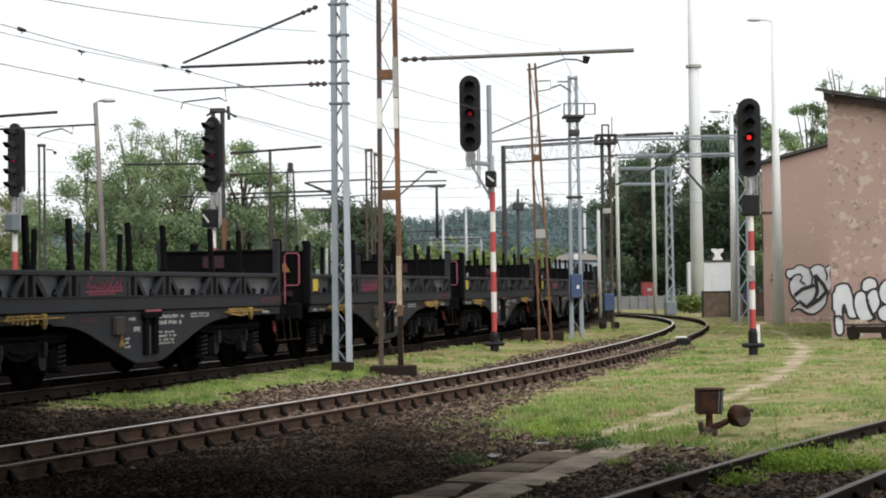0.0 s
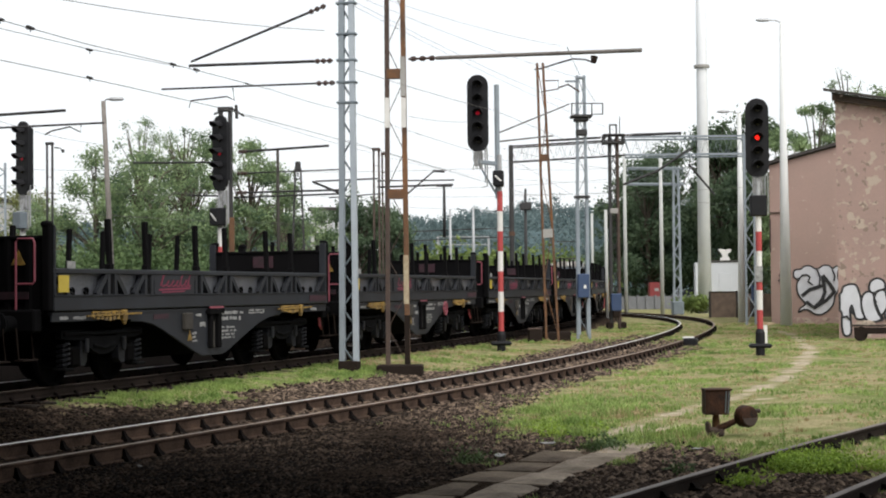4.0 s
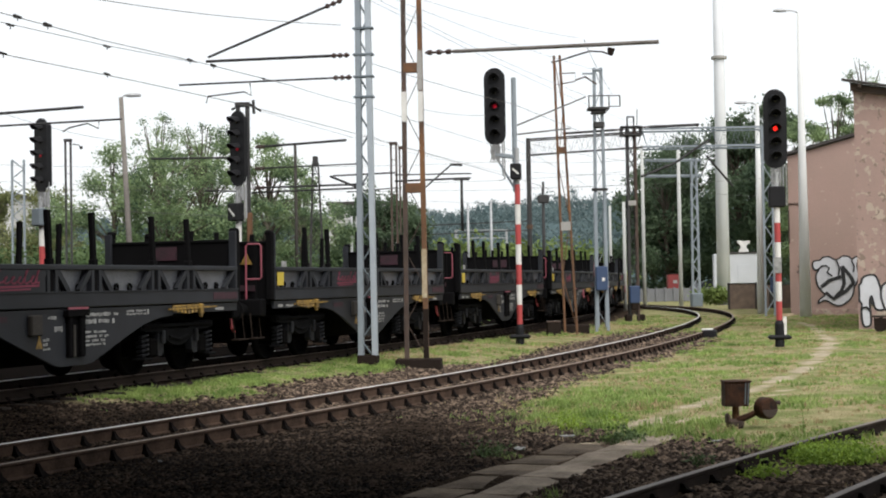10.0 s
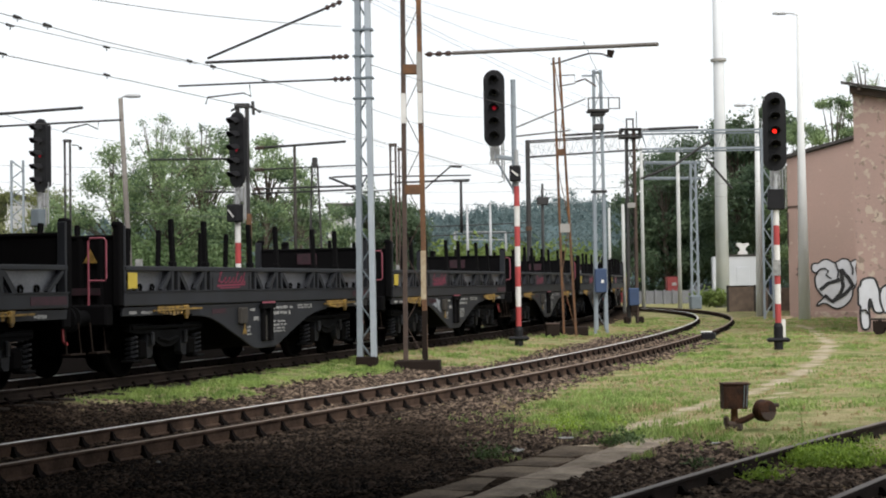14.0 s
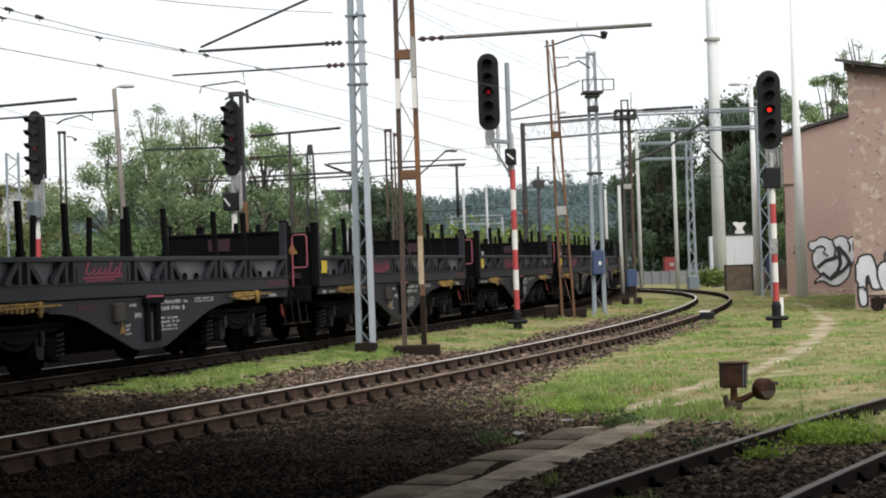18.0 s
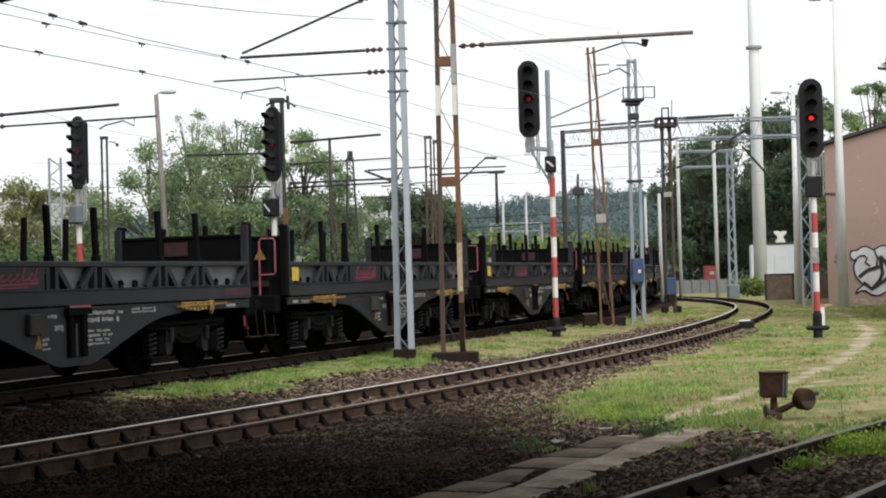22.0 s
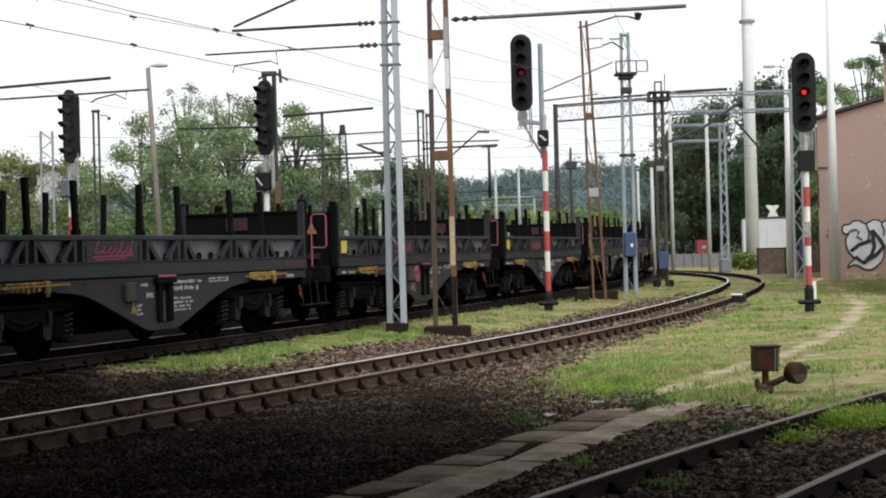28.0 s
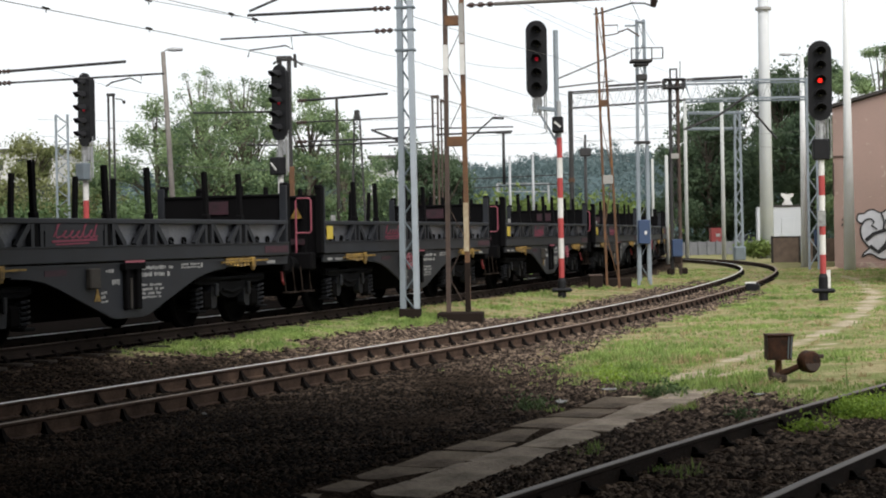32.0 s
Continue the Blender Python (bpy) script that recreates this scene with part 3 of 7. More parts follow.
build_track("railway_track", MAIN, main_z, -50, 98.5, 0.15, 80, 0.65, "curving railway track with rust-brown rails on dark sleepers", fastening_mesh(0.15, 0.062), (RAIL_SIDE, RAIL_TOP), 0.205, 0.025, RAIL_BRIGHT)
build_track("railway_track", TRAIN, lambda s: TRAIN_Z, -60, 250, 0.0, 60, 0.62, "railway track under the freight train with rust-brown rails", fastening_mesh(0.11, 0.06), (RAIL_DULL, RAIL_BROWN), 0.215, 0.0, RAIL_BRIGHT)
build_track("railway_track", SIDE, lambda s: 0.0, -25, 38, -4, 24, 0.65, "disused siding with rusty rails half sunk in dirt and weeds", fastening_mesh(0.085, 0.05), (RAIL_DULL, RAIL_BROWN), 0.15)


# ---- freight wagon: forward is +x, near side is -y, rail top is z 0 ----
STAKES = (-3.74, -2.5, -0.62, 0.62, 2.5, 3.74)
POST = 5.54


def bogie(parent, x0):
    b = new("bogie")
    b.parent, b.matrix_basis = parent, pose(x0, 0, 0)
    for x in (-0.9, 0.9):
        w = Shape()
        for s in (-1, 1):
            w.turned([(0.06, s * 0.62), (0.38, s * 0.68), (0.41, s * 0.69), (0.42, s * 0.8), (0.46, s * 0.8), (0.485, s * 0.69), (0.47, s * 0.66), (0.4, s * 0.66), (0.1, s * 0.62)], 24, (x, 0, 0.46), "y")
        w.tube([(x, -1.06, 0.46), (x, 1.06, 0.46)], 0.07, 10)
        part("wheelset", w, WHEEL, b, smooth=True)
    top = [(-1.3, 0.92), (-1.3, 0.8), (-1.02, 0.76), (-0.72, 0.76), (-0.5, 0.66), (-0.3, 0.55), (-0.12, 0.5), (0.12, 0.5), (0.3, 0.55), (0.5, 0.66), (0.72, 0.76), (1.02, 0.76), (1.3, 0.8), (1.3, 0.92), (0.62, 0.92), (0.36, 0.8), (-0.36, 0.8), (-0.62, 0.92)]
    for s in (-1, 1):
        y = s * 1.15
        side = Shape().plate(top, "y", y - 0.06, y + 0.06)
        side.box((0, y, 0.86), (2.5, 0.2, 0.06), bevel=0.015).tube([(-0.34, y + s * 0.075, 0.66), (0, y + s * 0.075, 0.6), (0.34, y + s * 0.075, 0.66)], 0.03, 6)
        part("side_frame", side, BOGIE, b)
        for e in (-1, 1):
            x = e * 0.88
            box = Shape().box((x, y - s * 0.02, 0.48), (0.3, 0.2, 0.34), bevel=0.05).turned([(0.0, s * 0.09), (0.1, s * 0.08), (0.13, s * 0.02)], 14, (x, y, 0.46), "y")
            part("axle_box", box, WHEEL, b)
            guard = Shape().plate([(x - e * 0.19, 0.8), (x - e * 0.4, 0.8), (x - e * 0.37, 0.4), (x - e * 0.3, 0.33), (x - e * 0.18, 0.33), (x - e * 0.16, 0.5)][::e], "y", y - 0.05, y + 0.09)
            part("axle_guard", guard.box((x - e * 0.28, y + s * 0.1, 0.66), (0.1, 0.06, 0.24), bevel=0.02), BOGIE_GREY, b, "dusty grey axle guard")
            coil = [(x + e * 0.27 + 0.1 * math.cos(k * 0.9), y + 0.1 * math.sin(k * 0.9), 0.32 + 0.0115 * k) for k in range(36)]
            part("coil_spring", Shape().tube(coil, 0.021, 5), BOGIE_GREY, b)
            part("spring_cup", Shape().box((x + e * 0.27, y, 0.29), (0.28, 0.26, 0.05), bevel=0.015), BOGIE, b)
    # the long second box is added to fill the bogie's inside with shade
    part("bolster", Shape().box((0, 0, 0.75), (0.5, 2.0, 0.22), bevel=0.03).box((0, 0.1, 0.66), (2.5, 1.2, 0.62), bevel=0.05), WAGON_DARK, b)
    part("brake_rod", Shape().tube([(-1.25, -0.62, 0.3), (1.25, -0.62, 0.3)], 0.03, 6).box((-0.45, -0.62, 0.45), (0.1, 0.08, 0.4)).box((0.45, -0.62, 0.45), (0.1, 0.08, 0.4)), WAGON_DARK, b)
    return b


def side_truss(y):
    """The low lattice side of a wagon: chord, sill, doubled posts and slanted struts."""
    t = Shape()
    t.box((0, y, 1.885), (2 * POST, 0.11, 0.085), bevel=0.012)
    xs = [-POST] + list(STAKES) + [POST]
    for x in STAKES:
        for d in (-0.11, 0.11):
            t.box((x + d, y, 1.665), (0.08, 0.09, 0.36))
        for d in (-1, 1):
            t.bar((x + d * 0.15, y, 1.84), (x + d * 0.46, y, 1.5), 0.095, 0.075, (0, 1, 0))
    for x, d in ((-POST, 1), (POST, -1)):
        t.bar((x + d * 0.1, y, 1.83), (x + d * 0.5, y, 1.5), 0.07, 0.075, (0, 1, 0))
    return t


def build_wagon():
    w = thing("flat_wagon", Matrix(), "dark grey flat wagon with lattice sides, stakes and end walls", "freight wagon", "wagons of the freight train")
    for y in (-1.4, 1.4):
        part("side_truss", side_truss(y), WAGON, w)
        part("side_sill", Shape().box((0, y, 1.37), (2 * POST, 0.13, 0.25), bevel=0.015).box((0, y, 1.495), (2 * POST, 0.17, 0.02)), WAGON, w)
        s = -1 if y < 0 else 1
        part("inner_panel", Shape().box((0, y - s * 0.085, 1.68), (2 * POST - 0.3, 0.02, 0.38)), WAGON_PANEL, w, "worn grey panel behind the lattice")
        for x in STAKES:
            part("stake", Shape().bar((x, y - s * 0.0, 1.48), (x, y - s * 0.05, 2.78), 0.1, 0.085, (0, 1, 0), 0.012).box((x, y - s * 0.02, 1.97), (0.13, 0.12, 0.1), bevel=0.015), WAGON_DARK, w)
        belly = [(-POST, 1.19), (-POST, 1.08), (-3.1, 1.07), (-2.7, 1.05), (-2.35, 1.0), (-2.0, 0.9), (-1.6, 0.75), (-0.72, 0.43), (-0.58, 0.38), (-0.4, 0.355), (0.36, 0.355), (0.52, 0.38), (0.66, 0.43), (1.6, 0.77), (2.05, 0.92), (2.4, 1.0), (2.75, 1.05), (3.1, 1.07), (POST, 1.08), (POST, 1.19)]
        part("side_beam", Shape().plate(belly, "y", y - 0.02, y + 0.02).box((0, y * 0.95, 1.2), (2 * POST, 0.2, 0.05)), WAGON, w)
        part("beam_flange", Shape().tube([(a_, y, b_ - 0.012) for a_, b_ in belly[2:18]], 0.022, 5), WAGON, w)
        rings = Shape()
        for x in (-4.64, -3.12, -1.56, 0, 1.56, 3.12, 4.64):
            for d in (-0.2, 0.22):
                rings.ring((x + d, y - (0.05 if y > 0 else -0.05), 1.555), 0.055, 0.022, "y", 10, 5)
        tagged(part("lashing_chain", rings, WAGON_DARK, w), "black lashing rings along the deck edge", kind="stuff")
    part("deck", Shape().box((0, 0, 1.36), (2 * POST - 0.2, 2.62, 0.06)), WAGON_FLOOR, w, "grey steel deck")
    part("centre_sill", Shape().box((0, 0, 1.05), (12.0, 0.5, 0.34), bevel=0.02).box((-4.5, 0, 1.2), (0.3, 2.4, 0.12)).box((4.5, 0, 1.2), (0.3, 2.4, 0.12)), WAGON_DARK, w)
    # black block added in place of the deep shade below the deck
    part("underframe_shade_block", Shape().box((0, 0.3, 0.74), (5.4, 1.7, 0.86), bevel=0.06), WAGON_DARK, w, "black block added to fill the shade under the wagon")
    for s in (-1, 1):
        x = s * POST
        wave = [(x - s * 0.03, 1.34), (x - s * 0.03, -1.34)]
        for i in range(7):
            y = -1.34 + 2.68 * i / 7
            wave += [(x + s * 0.03, y), (x + s * 0.03, y + 0.26), (x + s * 0.075, y + 0.29), (x + s * 0.075, y + 0.36)]
        wave.append((x + s * 0.03, 1.34))
        part("end_wall", Shape().plate(wave, "z", 1.18, 2.4), WAGON_DARK, w, "black corrugated end wall")
        part("end_wall_rail", Shape().box((x, 0, 2.42), (0.12, 2.62, 0.06), bevel=0.015), WAGON_DARK, w)
        for y in (-1.38, 1.38):
            part("corner_post", Shape().box((x + s * 0.05, y, 1.95), (0.14, 0.14, 1.4), bevel=0.02).box((x + s * 0.04, y * 0.985, 2.62), (0.19, 0.15, 0.1), bevel=0.03), WAGON_DARK, w)
            part("post_flange", Shape().box((x - s * 0.05, y, 1.93), (0.06, 0.15, 1.36), bevel=0.01), WAGON, w, "grey flange of the corner post")
        part("buffer_beam", Shape().box((s * (POST + 0.2), 0, 1.1), (0.24, 2.6, 0.36), bevel=0.03), WAGON_DARK, w)
        for y in (-0.875, 0.875):
            part("buffer", Shape().turned([(0.0, s * (POST + 0.3)), (0.13, s * (POST + 0.3)), (0.13, s * (POST + 0.56)), (0.085, s * (POST + 0.57)), (0.085, s * (POST + 0.7)), (0.22, s * (POST + 0.72)), (0.22, s * (POST + 0.76)), (0.0, s * (POST + 0.79))], 16, (0, y, 1.06), "x"), BOGIE, w)
        part("coupling_hook", Shape().box((s * (POST + 0.5), 0, 1.02), (0.5, 0.09, 0.12), bevel=0.02).ring((s * (POST + 0.68), 0, 0.86), 0.13, 0.025, "y", 12, 5), WAGON_DARK, w)
        bogie(w, s * 3.65)
    # grab loop, step and badges at the front corner
    x, y = -POST - 0.28, -1.12
    part("grab_loop", Shape().tube([(x, y + 0.17, 1.25), (x, y + 0.17, 2.34), (x, y + 0.13, 2.39), (x, y - 0.13, 2.39), (x, y - 0.17, 2.34), (x, y - 0.17, 1.72), (x, y - 0.13, 1.68), (x, y + 0.17, 1.68)], 0.019, 6), PINK, w, "pink tubular grab loop")
    for sx in (1, -1):
        x = sx * (POST + 0.45)
        part("step_iron", Shape().tube([(x - 0.2, -1.2, 1.0), (x - 0.2, -1.25, 0.5), (x + 0.2, -1.25, 0.5), (x + 0.2, -1.2, 1.0)], 0.016, 6).box((x, -1.25, 0.5), (0.42, 0.16, 0.025)), FASTENING, w, "dull steel step iron")
    part("placard", Shape().box((-4.95, -1.4, 1.985), (0.24, 0.012, 0.12)), LABEL, w, "small pale placard on the chord")
    part("warning_triangle", Shape().plate([(-1.36, 2.05), (-1.14, 2.05), (-1.25, 2.24)], "x", POST + 0.04, POST + 0.05), YELLOW, w, "yellow warning triangle")
    part("warning_triangle", Shape().plate([(-1.0, 1.98), (-0.74, 1.98), (-0.87, 2.22)], "x", -POST - 0.1, -POST - 0.085), OCHRE, w, "yellow warning triangle")
    part("end_stripe", Shape().box((-POST - 0.085, 0.05, 1.5), (0.012, 2.2, 0.12)), FAINT_MAGENTA, w, "dull red stripe across the end wall")
    part("hand_lever", Shape().tube([(POST + 0.35, -1.1, 0.95), (POST + 0.3, -1.15, 0.72), (POST + 0.4, -1.15, 0.66)], 0.03, 6), RED, w, "red uncoupling lever")
    ye = Shape().box((-5.27, -1.463, 1.68), (0.3, 0.01, 0.27))
    part("yellow_plate", ye, YELLOW, w, "yellow reflective plate")
    # brake platform handles over the bogies
    for x in (-3.7, 3.75):
        o = Shape().bar((x - 0.9, -1.48, 1.155), (x + 0.85, -1.48, 1.175), 0.035, 0.03).bar((x - 0.7, -1.44, 1.21), (x + 0.4, -1.44, 1.215), 0.05, 0.03)
        o.box((x + 0.3, -1.46, 1.14), (0.13, 0.08, 0.2), bevel=0.02).box((x + 0.3, -1.46, 1.04), (0.08, 0.07, 0.1), bevel=0.02)
        for k in range(7):
            o.bar((x - 0.66 + k * 0.13, -1.44, 1.215), (x - 0.7 + k * 0.13, -1.48, 1.06 + 0.012 * abs(k - 4)), 0.045, 0.035)
        part("lashing_bracket", o, OCHRE, w, "dirty yellow lashing bracket")
    # magenta logo board and lettering bars
    part("logo_board", Shape().box((-1.56, -1.425, 1.67), (1.5, 0.03, 0.34)), WAGON, w)
    lg = Shape()
    for k, (u, tall, wide) in enumerate(((-2.06, 0.2, 0.1), (-1.87, 0.09, 0.12), (-1.7, 0.09, 0.13), (-1.53, 0.09, 0.13), (-1.36, 0.2, 0.09), (-1.2, 0.1, 0.12), (-1.05, 0.19, 0.05))):
        pts = [(u - 0.05, 1.645), (u + 0.35 * wide, 1.645 + 0.55 * tall), (u + 0.55 * wide + 0.25 * tall, 1.645 + tall), (u + 0.2 * wide + 0.1 * tall, 1.645 + 0.8 * tall), (u + 0.1 * wide, 1.65), (u + 0.6 * wide, 1.63), (u + wide + 0.03, 1.655)]
        for (a_, b_), (c_, d_) in zip(pts, pts[1:]):
            lg.bar((a_, -1.445, b_), (c_, -1.445, d_), 0.026, 0.008, (0, 1, 0))
    lg.bar((-2.15, -1.445, 1.575), (-0.98, -1.445, 1.6), 0.035, 0.008, (0, 1, 0)).bar((-2.05, -1.445, 1.53), (-1.2, -1.445, 1.548), 0.025, 0.008, (0, 1, 0))
    part("logo", lg, MAGENTA, w, "magenta script logo strokes")
    part("wall_patch", Shape().box((POST - 0.05, 0.1, 2.2), (0.02, 0.5, 0.26)), FAINT_MAGENTA, w, "dull magenta patch on the end wall")
    part("marking", Shape().box((5.0, -1.468, 1.37), (0.95, 0.006, 0.13)), DULL_MAGENTA, w, "dull magenta marking bar")
    part("marking", Shape().box((-2.05, -1.426, 1.1), (0.55, 0.006, 0.09)), DULL_MAGENTA, w, "dull magenta marking bar")
    wl_, lr = Shape(), random.Random(21)
    for x, z, a, b in ((0.8, 1.12, 1.05, 0.07), (0.72, 1.01, 0.85, 0.08), (0.56, 0.84, 0.72, 0.045), (0.56, 0.77, 0.74, 0.05), (0.54, 0.7, 0.72, 0.045), (0.54, 0.64, 0.7, 0.04), (-0.78, 0.76, 0.18, 0.045), (-0.78, 0.69, 0.18, 0.05), (-0.78, 0.62, 0.17, 0.04), (-0.46, 0.92, 0.2, 0.12), (-0.62, 1.1, 0.22, 0.06), (1.85, 1.15, 0.6, 0.04), (1.85, 1.1, 0.6, 0.035), (2.25, 1.13, 0.08, 0.1), (4.85, 1.13, 0.35, 0.06), (-5.2, 1.13, 0.25, 0.06), (-4.75, 1.13, 0.35, 0.06)):
        u = x - a / 2
        while u < x + a / 2 - 0.02:
            wd = lr.uniform(0.025, 0.075)
            if lr.random() < 0.88:
                wl_.box((u + wd / 2, -1.425, z + lr.uniform(-0.006, 0.006)), (wd, 0.006, b * lr.uniform(0.55, 1.0)))
            u += wd + 0.014
    tagged(part("lettering", wl_, LABEL, w), "chalky white rows of unreadable lettering", kind="stuff")
    part("marking", Shape().plate([(-1.06, 0.63), (-0.88, 0.63), (-0.97, 0.87)], "y", -1.428, -1.422), OCHRE, w, "yellow warning triangle")
    part("brake_box", Shape().box((-1.12, -1.46, 0.99), (0.28, 0.1, 0.32), bevel=0.02), CONCRETE_DARK, w, "grey switch box")
    part("drop_bracket", Shape().box((-0.2, -1.44, 0.82), (0.1, 0.12, 0.72), bevel=0.02).box((0.14, -1.44, 0.82), (0.14, 0.12, 0.72), bevel=0.02).box((-0.03, -1.41, 0.82), (0.36, 0.06, 0.72)).box((-0.02, -1.44, 1.16), (0.6, 0.16, 0.1)), WAGON_DARK, w)
    part("bracket_strip", Shape().box((-0.04, -1.448, 0.72), (0.05, 0.016, 0.5)), CONCRETE_DARK, w, "worn grey strip in the bracket")
    part("bracket_edge", Shape().box((0.03, -1.475, 1.235), (0.56, 0.02, 0.035)), PINK, w, "pink edge of the bracket")
    part("brake_cylinder", Shape().turned([(0, -0.35), (0.2, -0.35), (0.2, 0.35), (0, 0.35)], 14, (1.6, -0.3, 0.75), "x"), WAGON_DARK, w)
    part("air_tank", Shape().box((-1.4, 0.2, 0.75), (0.9, 0.5, 0.35), bevel=0.05), WAGON_DARK, w)
    return w


TRAIN_START, WAGON_LENGTH, WAGONS = 10.32, 12.68, 29


def travelled(t):
    """Metres that the train has gone at t seconds."""
    return 1.2e-05 * t ** 4 - 0.001401 * t ** 3 + 0.084486 * t * t + 6.569779 * t


def wagon_pose(s, half=3.5):
    ax, ay, _ = on(TRAIN, s - half)
    bx, by, _ = on(TRAIN, s + half)
    return pose((ax + bx) / 2, (ay + by) / 2, TRAIN_Z, 0, 0, math.degrees(math.atan2(by - ay, bx - ax)))


FRONT = 5  # wagons ahead of the one that stands before the camera at the start
wagons = [build_wagon()]
wagons += [copy_thing(wagons[0], Matrix()) for _ in range(FRONT + 23)]
for k in (1, 3, 19, 17, 20):
    x = 2.05 if k in (1, 3, 19) else -0.75
    hw = Shape().ring((x, -1.5, 1.0), 0.18, 0.02, "y", 18, 6)
    for a in range(3):
        c, s_ = math.cos(a * math.pi / 3), math.sin(a * math.pi / 3)
        hw.bar((x - 0.18 * c, -1.5, 1.0 - 0.18 * s_), (x + 0.18 * c, -1.5, 1.0 + 0.18 * s_), 0.025, 0.02, (0, 1, 0))
    hw.tube([(x, -1.5, 1.0), (x, -1.38, 1.0)], 0.03, 8)
    part("handbrake_wheel", hw, PINK, wagons[FRONT + k], "pink spoked handbrake wheel")

# one wagon carries a sprayed burst on its belly
burst = [(-2.1, 1.13), (-1.98, 1.1), (-1.9, 1.18), (-1.82, 1.12), (-1.73, 1.19), (-1.66, 1.11), (-1.47, 1.13), (-1.5, 1.0), (-1.43, 0.88), (-1.36, 0.77), (-1.5, 0.84), (-1.66, 0.86), (-1.74, 0.94), (-1.88, 0.94), (-1.96, 1.0), (-2.09, 0.97), (-2.02, 1.05)]
part("sprayed_burst", Shape().plate(burst, "y", -1.428, -1.42), SPRAY, wagons[12], "pale sprayed burst of paint")
part("marking", Shape().box((-2.3, -1.426, 1.13), (0.36, 0.006, 0.1)), DULL_MAGENTA, wagons[12], "dull magenta marking bar")


# ---- lattice masts ----
def lattice(name, legs, x, y, base, height, w0, w1, mat, label, leg=0.07, pitch=0.8, deep=None, turn=0.0, tilt=0.0, brace=0.03, category="catenary mast", group="", legs_in=None):
    """A mast of two or four legs with zigzag bracing, tapering from w0 to w1."""
    t = thing(name, pose(x, y, base, 0, tilt, turn), label, category, group)
    deep = deep or w0
    for sx in (-1, 1):
        for sy in ((0,) if legs == 2 else (-1, 1)):
            p = Shape().bar((sx * w0 / 2, sy * deep / 2, -0.3), (sx * w1 / 2, sy * deep / 2 * w1 / w0, height), leg, leg * 1.4 if legs == 2 else leg, (0, 1, 0), 0.006)
            part("leg", p, legs_in[sx > 0] if legs_in else mat, t)
    n = max(2, int(height / pitch))

    def zigzag(u, v, flip):
        """One bar bent to and fro between two legs."""
        pts = []
        for i in range(n + 1):
            f = i / n
            k = 1 + (w1 / w0 - 1) * f
            a = (u if (i + flip) % 2 else v)
            pts.append((a[0] * k, a[1] * k, height * f))
        part("bracing", Shape().tube(pts, brace / 2, 5), mat, t)

    x_, y_ = w0 / 2, deep / 2
    if legs == 2:
        zigzag((-x_, 0), (x_, 0), 0)
    else:
        for c in (-1, 1):
            zigzag((-x_, c * y_), (x_, c * y_), c > 0)
            zigzag((c * x_, -y_), (c * x_, y_), c > 0)
    return t


def plain_pole(name, x, y, top, r0, r1, mat, label, base=None, lean=(0, 0), category="pole", group="", n=14):
    z = gz(x, y) if base is None else base
    t = thing(name, pose(x, y, z), label, category, group)
    h = top - z
    part("shaft", Shape().tube([(0, 0, -0.4), (lean[0] * 0.5, lean[1] * 0.5, h * 0.5), (lean[0], lean[1], h)], r0, n, True, r1), mat, t, smooth=True)
    return t


def insulator_run(p, q, r=0.055, n=3):
    """A string of ribbed sheds between two points."""
    sh, p, q = Shape(), Vector(p), Vector(q)
    for i in range(n):
        c = p.lerp(q, (i + 0.5) / n)
        d = (q - p) / n
        sh.tube([c - d * 0.45, c - d * 0.1, c, c + d * 0.1, c + d * 0.45], r * 0.45, 8)
        sh.tube([c - d * 0.16, c + d * 0.16], r, 8)
    return sh


# mast A: blue-grey, between the tracks, arms over the train; right leg coloured as lit
ma = lattice("catenary_mast", 2, -1.74, 34.3, 0.0, 11.5, 0.32, 0.18, MAST_DARK, "blue-grey lattice catenary mast beside the train track", 0.12, 0.42, turn=-8, brace=0.05, legs_in=(MAST, MAST_LIT))
part("footing", Shape().box((0, 0, -0.12), (0.46, 0.36, 0.42), bevel=0.02), FASTENING, ma, "dark rusty footing")
def arm(t, p, q, r, mat, ins=0.6, name="cantilever"):
    """An arm tube from the mast at p to its tip q, with an insulator near the mast."""
    p, q = Vector(p), Vector(q)
    d = (q - p).normalized()
    a = part(name, Shape().tube([p + d * ins, q], r, 8), mat, t)
    part("insulator", insulator_run(p + d * 0.12, p + d * ins, 0.06, 3), INSULATOR, a)
    return a


def loc(t, p):
    return t.matrix_basis.inverted() @ Vector(p)


arm(ma, loc(ma, (-1.95, 34.3, 6.86)), loc(ma, (-5.55, 36.0, 7.02)), 0.034, BLACK_STEEL)
arm(ma, loc(ma, (-2.1, 34.3, 8.15)), loc(ma, (-5.5, 36.0, 7.12)), 0.03, BLACK_STEEL)
arm(ma, loc(ma, (-1.9, 34.3, 6.36)), loc(ma, (-6.2, 36.0, 6.47)), 0.022, BLACK_STEEL)
part("steady_arm", Shape().tube([loc(ma, q) for q in ((-4.45, 35.4, 6.4), (-4.42, 35.4, 6.12), (-4.6, 35.5, 6.22), (-5.5, 35.9, 6.18), (-5.55, 35.9, 6.02))], 0.018, 6), BLACK_STEEL, ma)
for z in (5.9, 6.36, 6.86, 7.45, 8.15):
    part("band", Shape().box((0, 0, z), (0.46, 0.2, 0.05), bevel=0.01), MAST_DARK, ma)

